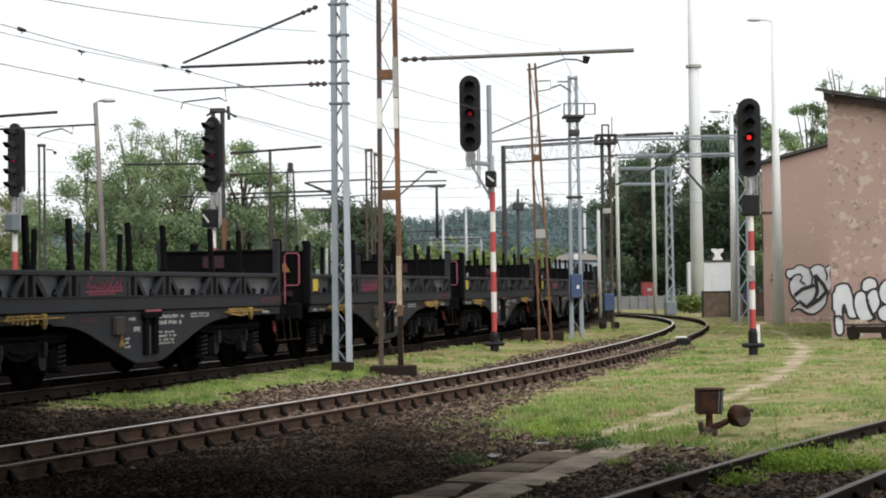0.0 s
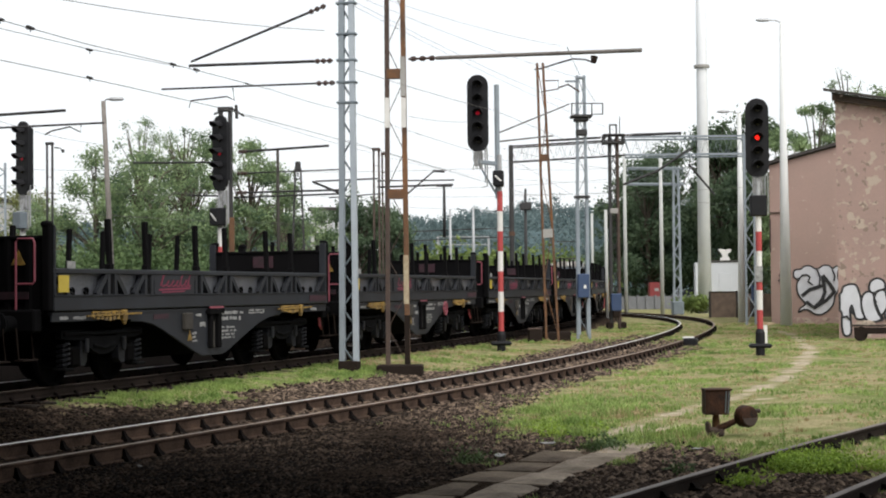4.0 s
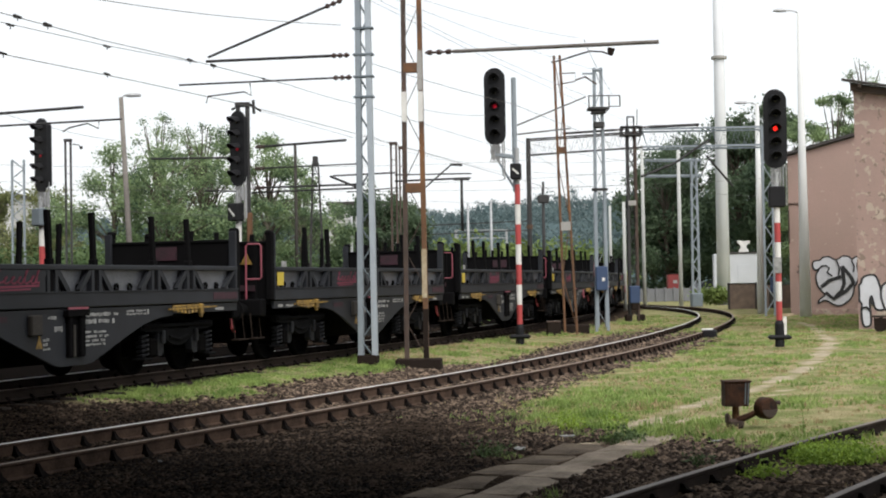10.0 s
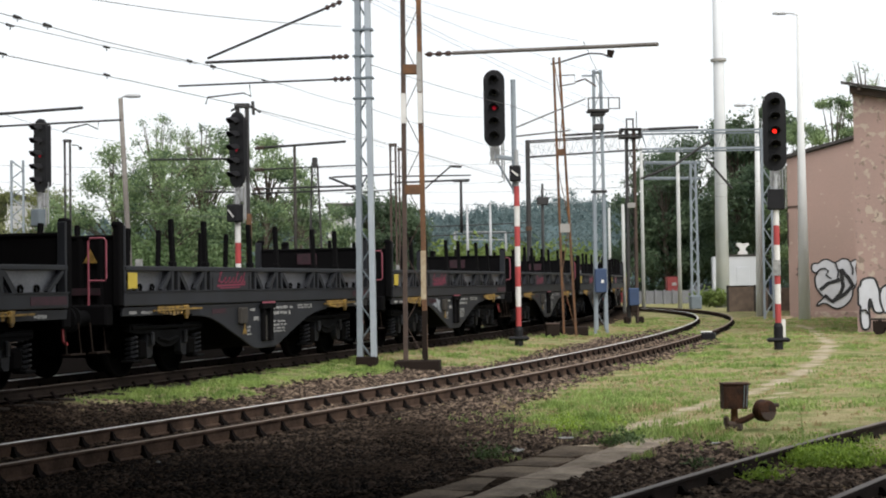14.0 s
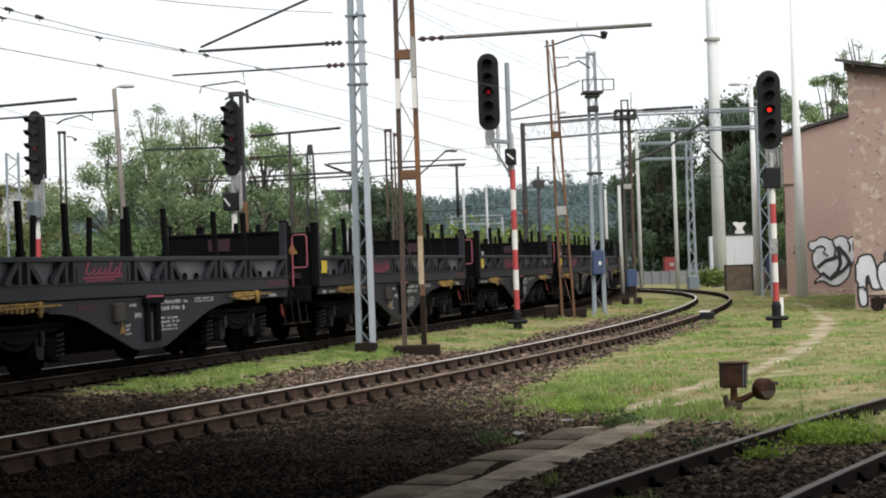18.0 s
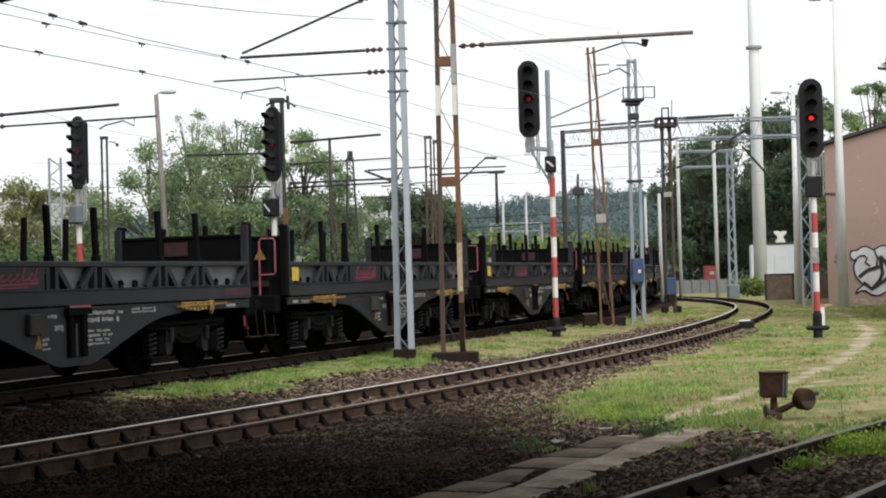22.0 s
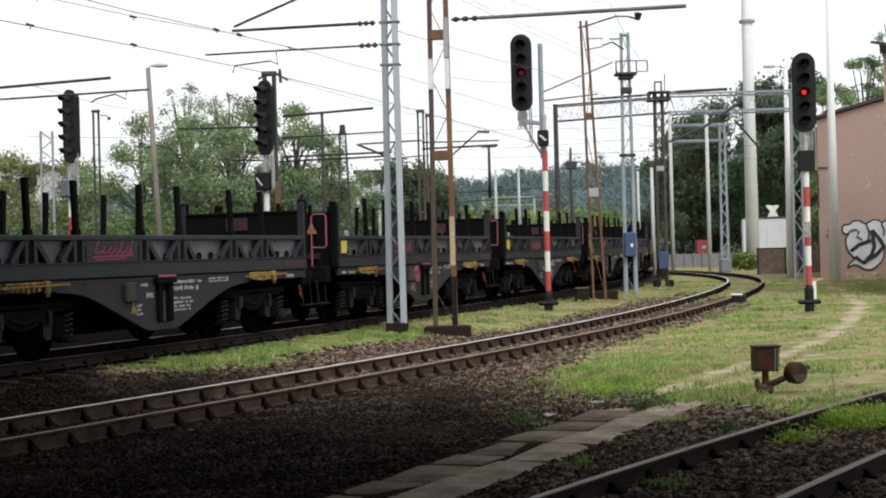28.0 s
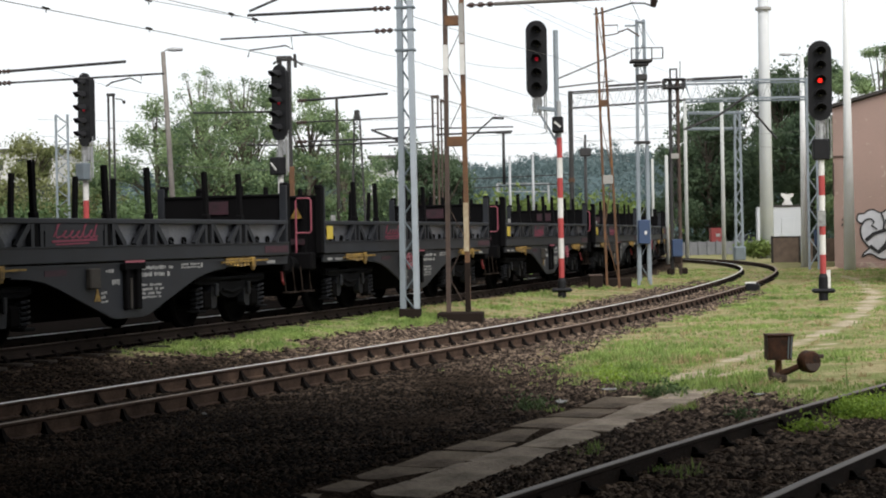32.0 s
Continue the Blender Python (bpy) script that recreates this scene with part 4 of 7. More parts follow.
# mast B: rusty, with the long arm over the curving track
mb = lattice("catenary_mast", 2, -0.656, 34.5, 0.0, 12.0, 0.445, 0.318, RUST_DARK, "rusty lattice catenary mast on a dark concrete plinth", 0.1, 0.8, turn=-4, brace=0.022)
part("plinth", Shape().box((0.05, 0, -0.2), (1.02, 0.65, 0.36), bevel=0.02), FASTENING, mb, "dark concrete plinth")
for z, w in ((3.84, 0.38), (6.57, 0.38)):
    part("tie_plate", Shape().box((0, 0, z), (w, 0.16, 0.22), bevel=0.01), RUST, mb)
for sx in (-1, 1):
    wz = Shape().box((sx * 0.19, -0.003, 5.68), (0.112, 0.2, 0.68))
    part("white_band", wz, WHITE, mb, "white painted band on the leg")
part("rusty_leg_face", Shape().bar((0.23, -0.02, 0.1), (0.162, -0.02, 11.9), 0.108, 0.13, (0, 1, 0)), RUST, mb, "orange rust scale on the outer leg")
part("cream_leg_band", Shape().box((0.212, -0.003, 1.9), (0.114, 0.2, 1.1)), CREAM, mb, "cream paint left on the leg")
part("grey_leg_band", Shape().box((0.182, -0.003, 6.5), (0.114, 0.21, 0.9)), CONCRETE, mb, "grey primer on the leg")
part("black_leg_foot", Shape().box((0.222, -0.003, 0.55), (0.116, 0.2, 1.1)), FASTENING, mb, "blackened foot of the leg")
arm(mb, loc(mb, (-0.444, 34.4, 6.89)), loc(mb, (4.43, 30.9, 6.5)), 0.042, POLE_GREY, 0.9)


# ---- light signals ----
def signal(x, y, base, bottom, lit, shunt, side=0.0, label="", yaw=0.0, bands=(0.5, 0.587, 7), box=None, tall=2.15):
    """A five-lamp colour light signal on a post ringed red and white."""
    t = thing("railway_signal", pose(x, y, base, 0, 0, yaw), label, "railway signal", "light signals of the yard")
    h = bottom - base
    head = Shape()
    outline, r, hh = [], 0.31, tall
    for i in range(11):
        a = math.pi * i / 10
        outline.append((r * math.cos(a), hh - r + r * math.sin(a)))
    for i in range(11):
        a = math.pi + math.pi * i / 10
        outline.append((r * math.cos(a), r + r * math.sin(a)))
    head.plate([(a + side, b + h) for a, b in outline], "y", -0.02, 0.05)
    head.box((side, 0.16, h + hh / 2), (0.34, 0.24, hh * 0.84), bevel=0.04)
    hd = part("signal_head", head, SIGNAL, t, "black oval five-lamp signal head")
    for i in range(5):
        z = h + hh - 0.31 - (hh - 0.63) / 4 * i
        on_ = i == 2
        part("lens", Shape().turned([(0.0, 0.045), (0.04, 0.04), (0.06, 0.02)], 16, (side, 0, z), "y"), lit if on_ else LENS, hd, "lit red lens" if on_ else "", smooth=True)
        hood, k = Shape(), 9
        for j in range(k):
            a = math.pi * (0.02 + 0.96 * j / (k - 1))
            for d, q in ((0.0, 0.15), (0.34, 0.14)):
                drop = 0.0 if d == 0 else -0.03
                hood.v.append((side + q * math.cos(a), -0.02 - d * (0.45 + 0.55 * math.sin(a)), z + q * math.sin(a) + drop))
        for j in range(k - 1):
            hood.f.append((2 * j, 2 * j + 1, 2 * j + 3, 2 * j + 2))
        ho = part("hood", hood, SIGNAL, hd)
        so = ho.modifiers.new("thick", "SOLIDIFY")
        so.thickness = 0.012
    part("mounting", Shape().box((side, 0.1, h - 0.2), (0.26, 0.2, 0.42), bevel=0.03).tube([(side + 0.2, 0.12, h - 0.9), (side + 0.2, 0.12, h + 0.3)], 0.025, 6), GALV, t, "galvanised mounting frame with cables")
    rc = random.Random(int(abs(x) * 10))
    cables = Shape()
    for k in range(6):
        u = side - 0.13 + 0.052 * k
        cables.tube([(u + rc.uniform(-0.03, 0.03), -0.03 + rc.uniform(-0.03, 0.03), h + 0.02 - 0.11 * q) for q in range(6)], 0.013, 5)
    tagged(part("cable_tangle", cables, LABEL, t), "tangle of pale cables under the head", kind="stuff")
    part("conduit", Shape().tube([(side + 0.26, 0.0, h + 0.12), (side + 0.27, 0.0, h - 0.5), (side + 0.26, 0.0, h - 1.0), (side + 0.1, 0.0, h - 1.05)], 0.02, 6), LABEL, t, "pale conduit")
    if shunt:
        b = part("shunt_lamp", Shape().box((shunt, -0.08, h - 0.72), (0.42, 0.3, 0.5), bevel=0.03), box or SIGNAL, t, "pale grey relay box" if box else "black box lamp with a slanting white bar")
        if box is None:
            part("white_bar", Shape().bar((shunt - 0.12, -0.24, h - 0.62), (shunt + 0.12, -0.24, h - 0.84), 0.05, 0.01, (0, 1, 0)), WHITE, b)
    part("post_base", Shape().turned([(0.125, -0.1), (0.125, bands[0] - 0.08), (0.1, bands[0] - 0.02), (0.085, bands[0] + 0.02)], 12).box((0, 0, 0.16), (0.62, 0.34, 0.12), bevel=0.05), SIGNAL, t, "black cast base")
    z = bands[0]
    for k in range(bands[2]):
        part("post_band", Shape().tube([(0, 0, z), (0, 0, z + bands[1])], 0.082, 12, False), WHITE if k % 2 else RED, t, smooth=True)
        z += bands[1]
    if z < h - 0.2:
        part("upper_post", Shape().tube([(0, 0, z), (0, 0, h - 0.1)], 0.07, 10, False), GALV, t, smooth=True)
    return t


sd = signal(9.02, 41.2, -0.1, 4.62, RED_LIGHT, 0.0, 0.0, "black five-lamp railway signal showing red on a striped post", -6, (0.6, 0.53, 6))
part("relay_box", Shape().box((0, 0, 3.95), (0.44, 0.3, 0.56), bevel=0.03), SIGNAL, sd, "black relay box")
part("data_plate", Shape().box((-0.02, -0.09, 2.1), (0.2, 0.02, 0.42)), LABEL, sd, "weathered pale plate")
mp = thing("marker_post", pose(11.2, 50.4, gz(11.2, 50.4)), "short pale marker post standing behind the signal base", "post")
part("post", Shape().box((0, 0, 0.3), (0.13, 0.1, 0.75), bevel=0.015), WHITE, mp)
part("cap", Shape().plate([(-0.16, 0.62), (0.3, 0.66), (0.3, 0.72), (-0.16, 0.72)], "y", -0.06, 0.06), CREAM, mp, "weathered cream cap")
sc = signal(2.18, 44.6, -0.08, 5.7, DIM_RED, 0.0, -0.62, "railway signal on an offset bracket with red and white post", -6, tall=2.27)
part("offset_bracket", Shape().bar((-0.62, 0.05, 5.5), (-0.08, 0.05, 5.42), 0.16, 0.12, bevel=0.02).bar((-0.62, 0.05, 5.45), (-0.06, 0.05, 4.45), 0.06, 0.06, (0, 1, 0)).tube([(-0.06, 0.05, 4.4), (-0.06, 0.05, 7.75)], 0.075, 10), MAST, sc, "grey offset bracket and upper tube")
shb = part("shunt_lamp", Shape().box((-0.03, -0.1, 4.98), (0.32, 0.3, 0.46), bevel=0.03), SIGNAL, sc, "black box lamp with a slanting white bar")
part("white_bar", Shape().bar((-0.12, -0.26, 5.06), (0.06, -0.26, 4.9), 0.05, 0.01, (0, 1, 0)), WHITE, shb)
signal(-5.78, 43.0, 0.0, 4.5, DIM_RED, -0.02, 0.0, "black five-lamp signal beyond the train with bar lamp", -42, (0.02, 0.585, 6))
signal(-11.6, 44.0, 0.0, 4.5, DIM_RED, 0.02, 0.0, "black five-lamp signal beyond the train with relay box", -42, (0.02, 0.585, 6), MAST_DARK)




# ---- the bridge overhead, under whose edge the camera stands ----
def bridge():
    t = thing("road_bridge", pose(-6.54, 21.09, 5.66, 0, 0, -39.6), "dark concrete road bridge deck spanning the tracks overhead", "bridge", kind="structure")
    part("deck", Shape().box((4, -21, 0.37), (76, 42, 0.74), bevel=0.05), CONCRETE_DARK, t)
    for i in range(16):
        part("girder", Shape().box((4, -1.3 - 2.6 * i, -0.02), (75.6, 0.55, 0.45), bevel=0.03), CONCRETE_DARK, t)
    part("drain_box", Shape().box((0.85, 0.09, 0.18), (0.565, 0.18, 0.34), bevel=0.03), BLUE, t, "blue drain box on the deck edge")
    part("parapet", Shape().box((4, -0.15, 1.25), (75.8, 0.3, 1.1), bevel=0.04), CONCRETE_DARK, t)
    for x in (-18, 24):
        part("pier", Shape().box((x, -21.5, -2.95), (1.6, 41, 6.0), bevel=0.1), CONCRETE_DARK, t)


bridge()


# ---- the salmon building ----
def stroke(sh, pts, w, lift=0.0, closed=False):
    """A flat painted line of the given width in the x-z plane, on a face at y = -lift."""
    pts = [Vector((a, 0, b)) for a, b in pts]
    if closed:
        pts = pts + [pts[0]]
    k, n = len(sh.v), len(pts)
    for i, p in enumerate(pts):
        d = (pts[min(i + 1, n - 1)] - pts[max(i - 1, 0)]).normalized()
        if closed and i in (0, n - 1):
            d = (pts[1] - pts[n - 2]).normalized()
        o = Vector((-d.z, 0, d.x)) * w / 2
        for q in (p + o, p - o):
            sh.v.append((q.x, -lift, q.z))
            sh.v.append((q.x, -lift + 0.004, q.z))
    for i in range(n - 1):
        a, b = k + 4 * i, k + 4 * i + 4
        sh.f += [(a, b, b + 2, a + 2), (a, a + 1, b + 1, b), (a + 2, b + 2, b + 3, a + 3)]
    return sh


def rounded(pts, n=6):
    """A smooth closed line through a few corners."""
    out, m = [], len(pts)
    for i in range(m):
        p0, p1, p2, p3 = (Vector((*pts[(i + j) % m], 0)) for j in (-1, 0, 1, 2))
        for k in range(n):
            t = k / n
            q = 0.5 * (2 * p1 + (p2 - p0) * t + (2 * p0 - 5 * p1 + 4 * p2 - p3) * t * t + (3 * p1 - p0 - 3 * p2 + p3) * t ** 3)
            out.append((q.x, q.y))
    return out


def graffiti(t, shapes, broad, fine, at):
    g = new("graffiti")
    g.parent, g.matrix_basis = t, at
    for i, s in enumerate(shapes):
        r = rounded(s, 4)
        part("letter_fill", Shape().plate(r, "y", -0.012 - 0.003 * i, -0.003), PAINT_SILVER, g, "silver bubble letter")
        part("letter_outline", stroke(Shape(), r, 0.075, 0.014 + 0.003 * i, True), PAINT_BLACK, g, "black spray outline")
    for i, (s, wide) in enumerate([(q, 0.17) for q in broad] + [(q, 0.075) for q in fine]):
        part("paint_stroke", stroke(Shape(), s, wide, 0.04 + 0.002 * i), PAINT_BLACK, g, "black spray stroke")


def building():
    t = thing("railway_building", pose(*(14.22, 52.8), -0.4, 0, 0, -17), "salmon-plastered railway building in two blocks with graffiti and tarred roof", "building")
    # the taller block: front wall on y = 0, roof falling to the right
    part("front_wall", Shape().plate([(0.08, 0), (11, 0), (11, 6.5), (0.08, 8.62)], "y", 0, 0.4), STUCCO_OLD, t, "peeling salmon plaster wall")
    part("side_wall", Shape().plate([(0.41, 0), (14, 0), (14, 8.6), (0.41, 8.6)], "x", 0.08, 0.48), STUCCO, t)
    part("back_wall", Shape().plate([(0.49, 0), (11, 0), (11, 6.5), (0.49, 8.55)], "y", 13.6, 14), STUCCO, t)
    part("roof", Shape().plate([(-0.02, 8.7), (11.4, 6.5), (11.4, 6.57), (-0.02, 8.77)], "y", -0.25, 14.2), TAR, t, "dark tarred roof")
    part("verge", Shape().plate([(-0.3, 8.83), (11.4, 6.56), (11.4, 6.63), (-0.3, 8.9)], "y", -0.5, -0.254), TAR, t, "thin overhanging roof edge")
    part("eaves_board", Shape().plate([(-0.02, 8.5), (11.2, 6.34), (11.2, 6.52), (-0.02, 8.7)], "y", -0.22, -0.05), RUST_DARK, t)
    for k in range(5):
        part("rafter_end", Shape().box((0.3 + 2.2 * k, -0.3, 8.62 - 0.43 * k), (0.1, 0.36, 0.14), bevel=0.01), RUST_DARK, t)
    part("chimney", Shape().box((2.25, 1.6, 8.75), (0.4, 0.4, 1.3), bevel=0.02), CONCRETE, t, "pale chimney")
    # the lower block stands behind it
    part("low_front_wall", Shape().plate([(-3.69, 0), (1.6, 0), (1.6, 9.2), (-3.69, 7.88)], "y", 20.0, 20.4), STUCCO_LOW, t, "salmon plaster wall with a worn pale patch")
    part("low_side_wall", Shape().box((-3.49, 27.5, 3.9), (0.4, 14.2, 7.8)), STUCCO, t)
    part("low_roof", Shape().plate([(-3.85, 7.9), (1.7, 9.29), (1.7, 9.43), (-3.85, 8.04)], "y", 19.8, 34.6), TAR, t, "dark tarred roof")
    part("plinth_strip", Shape().box((-1.06, 19.97, 0.3), (5.2, 0.06, 0.5), bevel=0.01), STUCCO_OLD, t)
    part("iron_bracket", Shape().box((-3.3, 19.96, 5.6), (0.9, 0.06, 0.04)).box((-3.68, 19.9, 4.5), (0.06, 0.12, 1.6)), RUST_DARK, t)
    A = [(-2.63, 2.64), (-2.56, 2.83), (-2.3, 2.86), (-2.12, 3.0), (-1.86, 3.02), (-1.6, 2.88), (-1.42, 2.92), (-1.24, 3.03), (-0.98, 3.02), (-0.81, 2.89), (-0.64, 2.99), (-0.53, 2.94), (-0.58, 2.55), (-0.52, 2.1), (-0.62, 1.74), (-0.73, 1.57), (-0.8, 1.21), (-1.03, 0.9), (-1.38, 0.7), (-1.68, 0.74), (-1.94, 0.91), (-2.16, 0.94), (-2.41, 0.82), (-2.33, 1.0), (-2.11, 1.18), (-2.15, 1.31), (-2.37, 1.59), (-2.47, 1.9), (-2.46, 2.22), (-2.35, 2.39), (-2.48, 2.4), (-2.61, 2.51)]
    broad = [[(-2.25, 1.58), (-1.88, 1.89), (-1.31, 2.07)], [(-1.27, 2.56), (-1.21, 2.02), (-1.18, 1.75), (-1.32, 1.39), (-1.68, 1.02)], [(-2.06, 1.33), (-1.68, 1.02), (-1.1, 1.39), (-0.73, 1.79)], [(-1.27, 2.56), (-0.91, 2.1), (-0.73, 1.74)]]
    fine = [[(-2.39, 2.41), (-2.2, 2.58), (-2.0, 2.6), (-1.85, 2.48), (-1.96, 2.28), (-1.72, 2.1)], [(-1.53, 2.88), (-1.39, 2.47), (-1.44, 2.11)], [(-0.83, 2.84), (-0.71, 2.55), (-0.75, 2.28)], [(-3.35, 2.3), (-3.1, 2.5), (-3.2, 2.2), (-2.95, 2.35)], [(-3.3, 2.55), (-3.15, 2.75), (-3.1, 2.4)]]
    graffiti(t, [A], broad, fine, pose(0, 19.985, 0))
    B = [[(-0.03, 1.6), (0.01, 1.76), (0.17, 1.84), (0.23, 2.02), (0.46, 2.11), (0.65, 2.07), (0.74, 1.88), (0.81, 1.62), (0.83, 1.3), (0.94, 0.97), (0.78, 0.89), (0.62, 0.96), (0.55, 1.23), (0.49, 1.36), (0.44, 1.17), (0.46, 0.84), (0.47, 0.45), (0.36, 0.32), (0.23, 0.36), (0.17, 0.58), (0.16, 0.85), (0.17, 1.11), (0.03, 1.21), (-0.03, 1.4)],
         [(0.84, 1.62), (0.92, 1.78), (1.08, 1.85), (1.21, 1.78), (1.27, 1.62), (1.29, 1.36), (1.38, 1.1), (1.47, 0.9), (1.25, 0.8), (1.0, 0.86), (0.88, 1.1), (0.82, 1.36)],
         [(1.09, 2.01), (1.15, 2.2), (1.34, 2.3), (1.53, 2.25), (1.62, 2.1), (1.6, 1.94), (1.43, 1.89), (1.24, 1.8), (1.11, 1.87)],
         [(1.27, 1.68), (1.36, 1.84), (1.55, 1.9), (1.68, 1.74), (1.71, 1.48), (1.67, 1.29), (1.54, 1.08), (1.44, 1.06), (1.35, 1.29), (1.26, 1.49)],
         [(1.65, 1.81), (1.7, 2.0), (1.81, 2.16), (1.93, 2.22), (2.09, 2.22), (2.21, 2.06), (2.2, 1.6), (2.07, 1.35), (1.89, 1.35), (1.73, 1.48), (1.66, 1.68)],
         [(1.6, 1.09), (1.67, 1.25), (1.82, 1.35), (2.07, 1.35), (2.26, 1.22), (2.25, 0.76), (1.87, 0.77), (1.66, 0.87)]]
    B = [[(max(u, 0.1) + 0.02, v) for u, v in q] for q in B]
    graffiti(t, B, [], [[(0.54, 1.4), (0.5, 1.3), (0.55, 1.07)], [(0.19, 0.96), (0.36, 1.0), (0.45, 0.86)], [(1.47, 1.06), (1.56, 0.93), (1.51, 0.83)], [(1.27, 1.6), (1.34, 1.45)]], pose(0, -0.005, 0))
    return t


building()


# handcart left by the wall
def trolley():
    t = thing("hand_trolley", pose(15.12, 51.0, gz(15.12, 51.0), 0, 0, -20), "low dark wooden platform trolley beside the graffiti wall", "trolley")
    for i in range(4):
        part("plank", Shape().box((0, -0.3 + 0.2 * i, 0.52), (1.75, 0.18, 0.06), bevel=0.012), SLEEPER, t)
    for x in (-0.55, 0.55):
        part("bearer", Shape().box((x, 0, 0.42), (0.1, 0.8, 0.13), bevel=0.01), FASTENING, t)
        for y in (-0.33, 0.33):
            part("wheel", Shape().turned([(0, -0.05), (0.19, -0.05), (0.2, 0), (0.19, 0.05), (0, 0.05)], 14, (x, y, 0.2), "y"), FASTENING, t)
    part("apron", Shape().box((0, -0.36, 0.36), (1.5, 0.05, 0.22), bevel=0.01), FASTENING, t)
    s = thing("crumpled_cloth", pose(14.85, 51.1, gz(15.12, 51.0) + 0.55), "pale crumpled cloth lying on the trolley", "cloth")
    part("cloth", Shape().turned([(0.0, 0.16), (0.12, 0.13), (0.2, 0.07), (0.24, 0.0), (0.0, -0.0)], 9), SLAB, s)


trolley()


# point lever with lamp box and counterweight
def point_lever():
    x, y = 3.58, 18.89
    t = thing("point_lever", pose(x, y, gz(x, y)), "rusty switch stand with box lantern and round counterweight", "point lever")
    lan = part("lantern", Shape().plate([(-0.16, 0.26), (0.13, 0.26), (0.15, 0.56), (-0.16, 0.56)], "y", -0.13, 0.13).box((0, 0, 0.565), (0.34, 0.29, 0.02), bevel=0.006), LANTERN, t, "dark rust-stained lantern box")
    part("lantern_face", Shape().plate([(-0.13, 0.29), (0.05, 0.29), (0.06, 0.53), (-0.13, 0.53)], "y", -0.137, -0.129), LANTERN, lan, "rust-stained lantern face")
    for dx in (0.09, 0.125):
        part("lantern_strip", Shape().bar((dx - 0.008, -0.135, 0.28), (dx + 0.008, -0.135, 0.55), 0.012, 0.01, (0, 1, 0)), MAST_DARK, lan, "bare metal strip")
    part("neck", Shape().tube([(-0.01, 0, 0.05), (-0.01, 0, 0.27)], 0.05, 10, True, 0.04), RUST, t, "flaking rusty neck")
    part("foot", Shape().box((-0.02, 0, 0.04), (0.2, 0.2, 0.12), bevel=0.03).box((-0.11, 0, 0.1), (0.05, 0.16, 0.13), bevel=0.02), RUST_DARK, t)
    part("lever_arm", Shape().tube([(0.0, -0.05, 0.08), (0.12, -0.07, 0.13), (0.26, -0.09, 0.2)], 0.045, 8, True, 0.035), LANTERN, t)
    w = part("counterweight", Shape().turned([(0, -0.09), (0.115, -0.085), (0.135, -0.06), (0.135, 0.06), (0.115, 0.085), (0, 0.09)], 24, (0, 0, 0), "y"), LANTERN, t, "round rusty counterweight", at=pose(0.34, -0.1, 0.235, 0, 0, 24))
    part("counterweight_half", Shape().plate([(0.11 * math.cos(a), 0.11 * math.sin(a)) for a in [math.pi * (1.05 + 0.9 * i / 10) for i in range(11)]], "y", -0.098, -0.09), RUST_DARK, w, "orange rust lower half")
    part("handle_knob", Shape().box((0.49, -0.1, 0.3), (0.07, 0.06, 0.05), bevel=0.015), RUST_DARK, t)


point_lever()


def switch_motor():
    x, y = 8.68, 50.2
    t = thing("point_machine", pose(x, y, gz(x, y), 0, 0, -15), "low point machine with a white lid beside the rail", "point machine")
    part("case", Shape().box((0, 0, 0.11), (0.48, 0.48, 0.3), bevel=0.05), SIGNAL, t)
    part("lid", Shape().box((-0.06, 0, 0.27), (0.36, 0.4, 0.05), bevel=0.02), WHITE, t, "white lid")


switch_motor()
for (bx, by), sz in (((3.61, 50.89), (0.46, 0.42, 0.5)), ((4.52, 53.08), (0.95, 0.5, 0.36))):
    b = thing("concrete_block", pose(bx, by, gz(bx, by)), "dark weathered concrete block in the grass beside the train", "concrete block", "blocks by the masts")
    part("block", Shape().box((0, 0, sz[2] / 2 - 0.08), sz, bevel=0.04), FASTENING, b)
    if sz[2] > 0.45:
        part("cap", Shape().box((0, 0, sz[2] - 0.06), (0.48, 0.44, 0.05), bevel=0.015), RUST_DARK, b, "dull brown cap")


# ---- masts and gantries behind ----
# tall rusty pair of legs with a bent arm
x, y = (4.28, 52)
m2 = lattice("catenary_mast", 2, x, y, 0.0, 9.4, 0.42, 0.2, RUST, "slender rusty two-legged catenary mast beside the train", 0.075, 1.6, turn=3, tilt=-1.9)
part("tie_plate", Shape().box((0, 0, 3.55), (0.34, 0.12, 0.3), bevel=0.01), CONCRETE, m2, "pale tie plate")
part("tie_plate", Shape().box((0, 0, 6.15), (0.3, 0.1, 0.22), bevel=0.01), RUST, m2)
part("bent_arm", Shape().tube([loc(m2, q) for q in ((3.78, 52, 9.17), (4.03, 52, 9.21), (4.62, 52, 9.39), (5.05, 51.5, 9.45), (5.42, 51, 9.35), (5.72, 51, 9.23))], 0.03, 6), BLACK_STEEL, m2)
part("hanger", Shape().tube([loc(m2, q) for q in ((5.69, 51, 9.23), (5.73, 51, 9.46))], 0.09, 8, True, 0.13), FASTENING, m2)
part("bracket_frame", Shape().tube([loc(m2, q) for q in ((4.03, 52, 8.78), (4.59, 52, 8.79), (4.6, 52, 8.5), (4.04, 52, 8.41))], 0.022, 6).tube([loc(m2, q) for q in ((4.6, 52, 8.54), (4.93, 52, 8.65), (5.32, 52, 8.39))], 0.03, 6), RUST_DARK, m2)

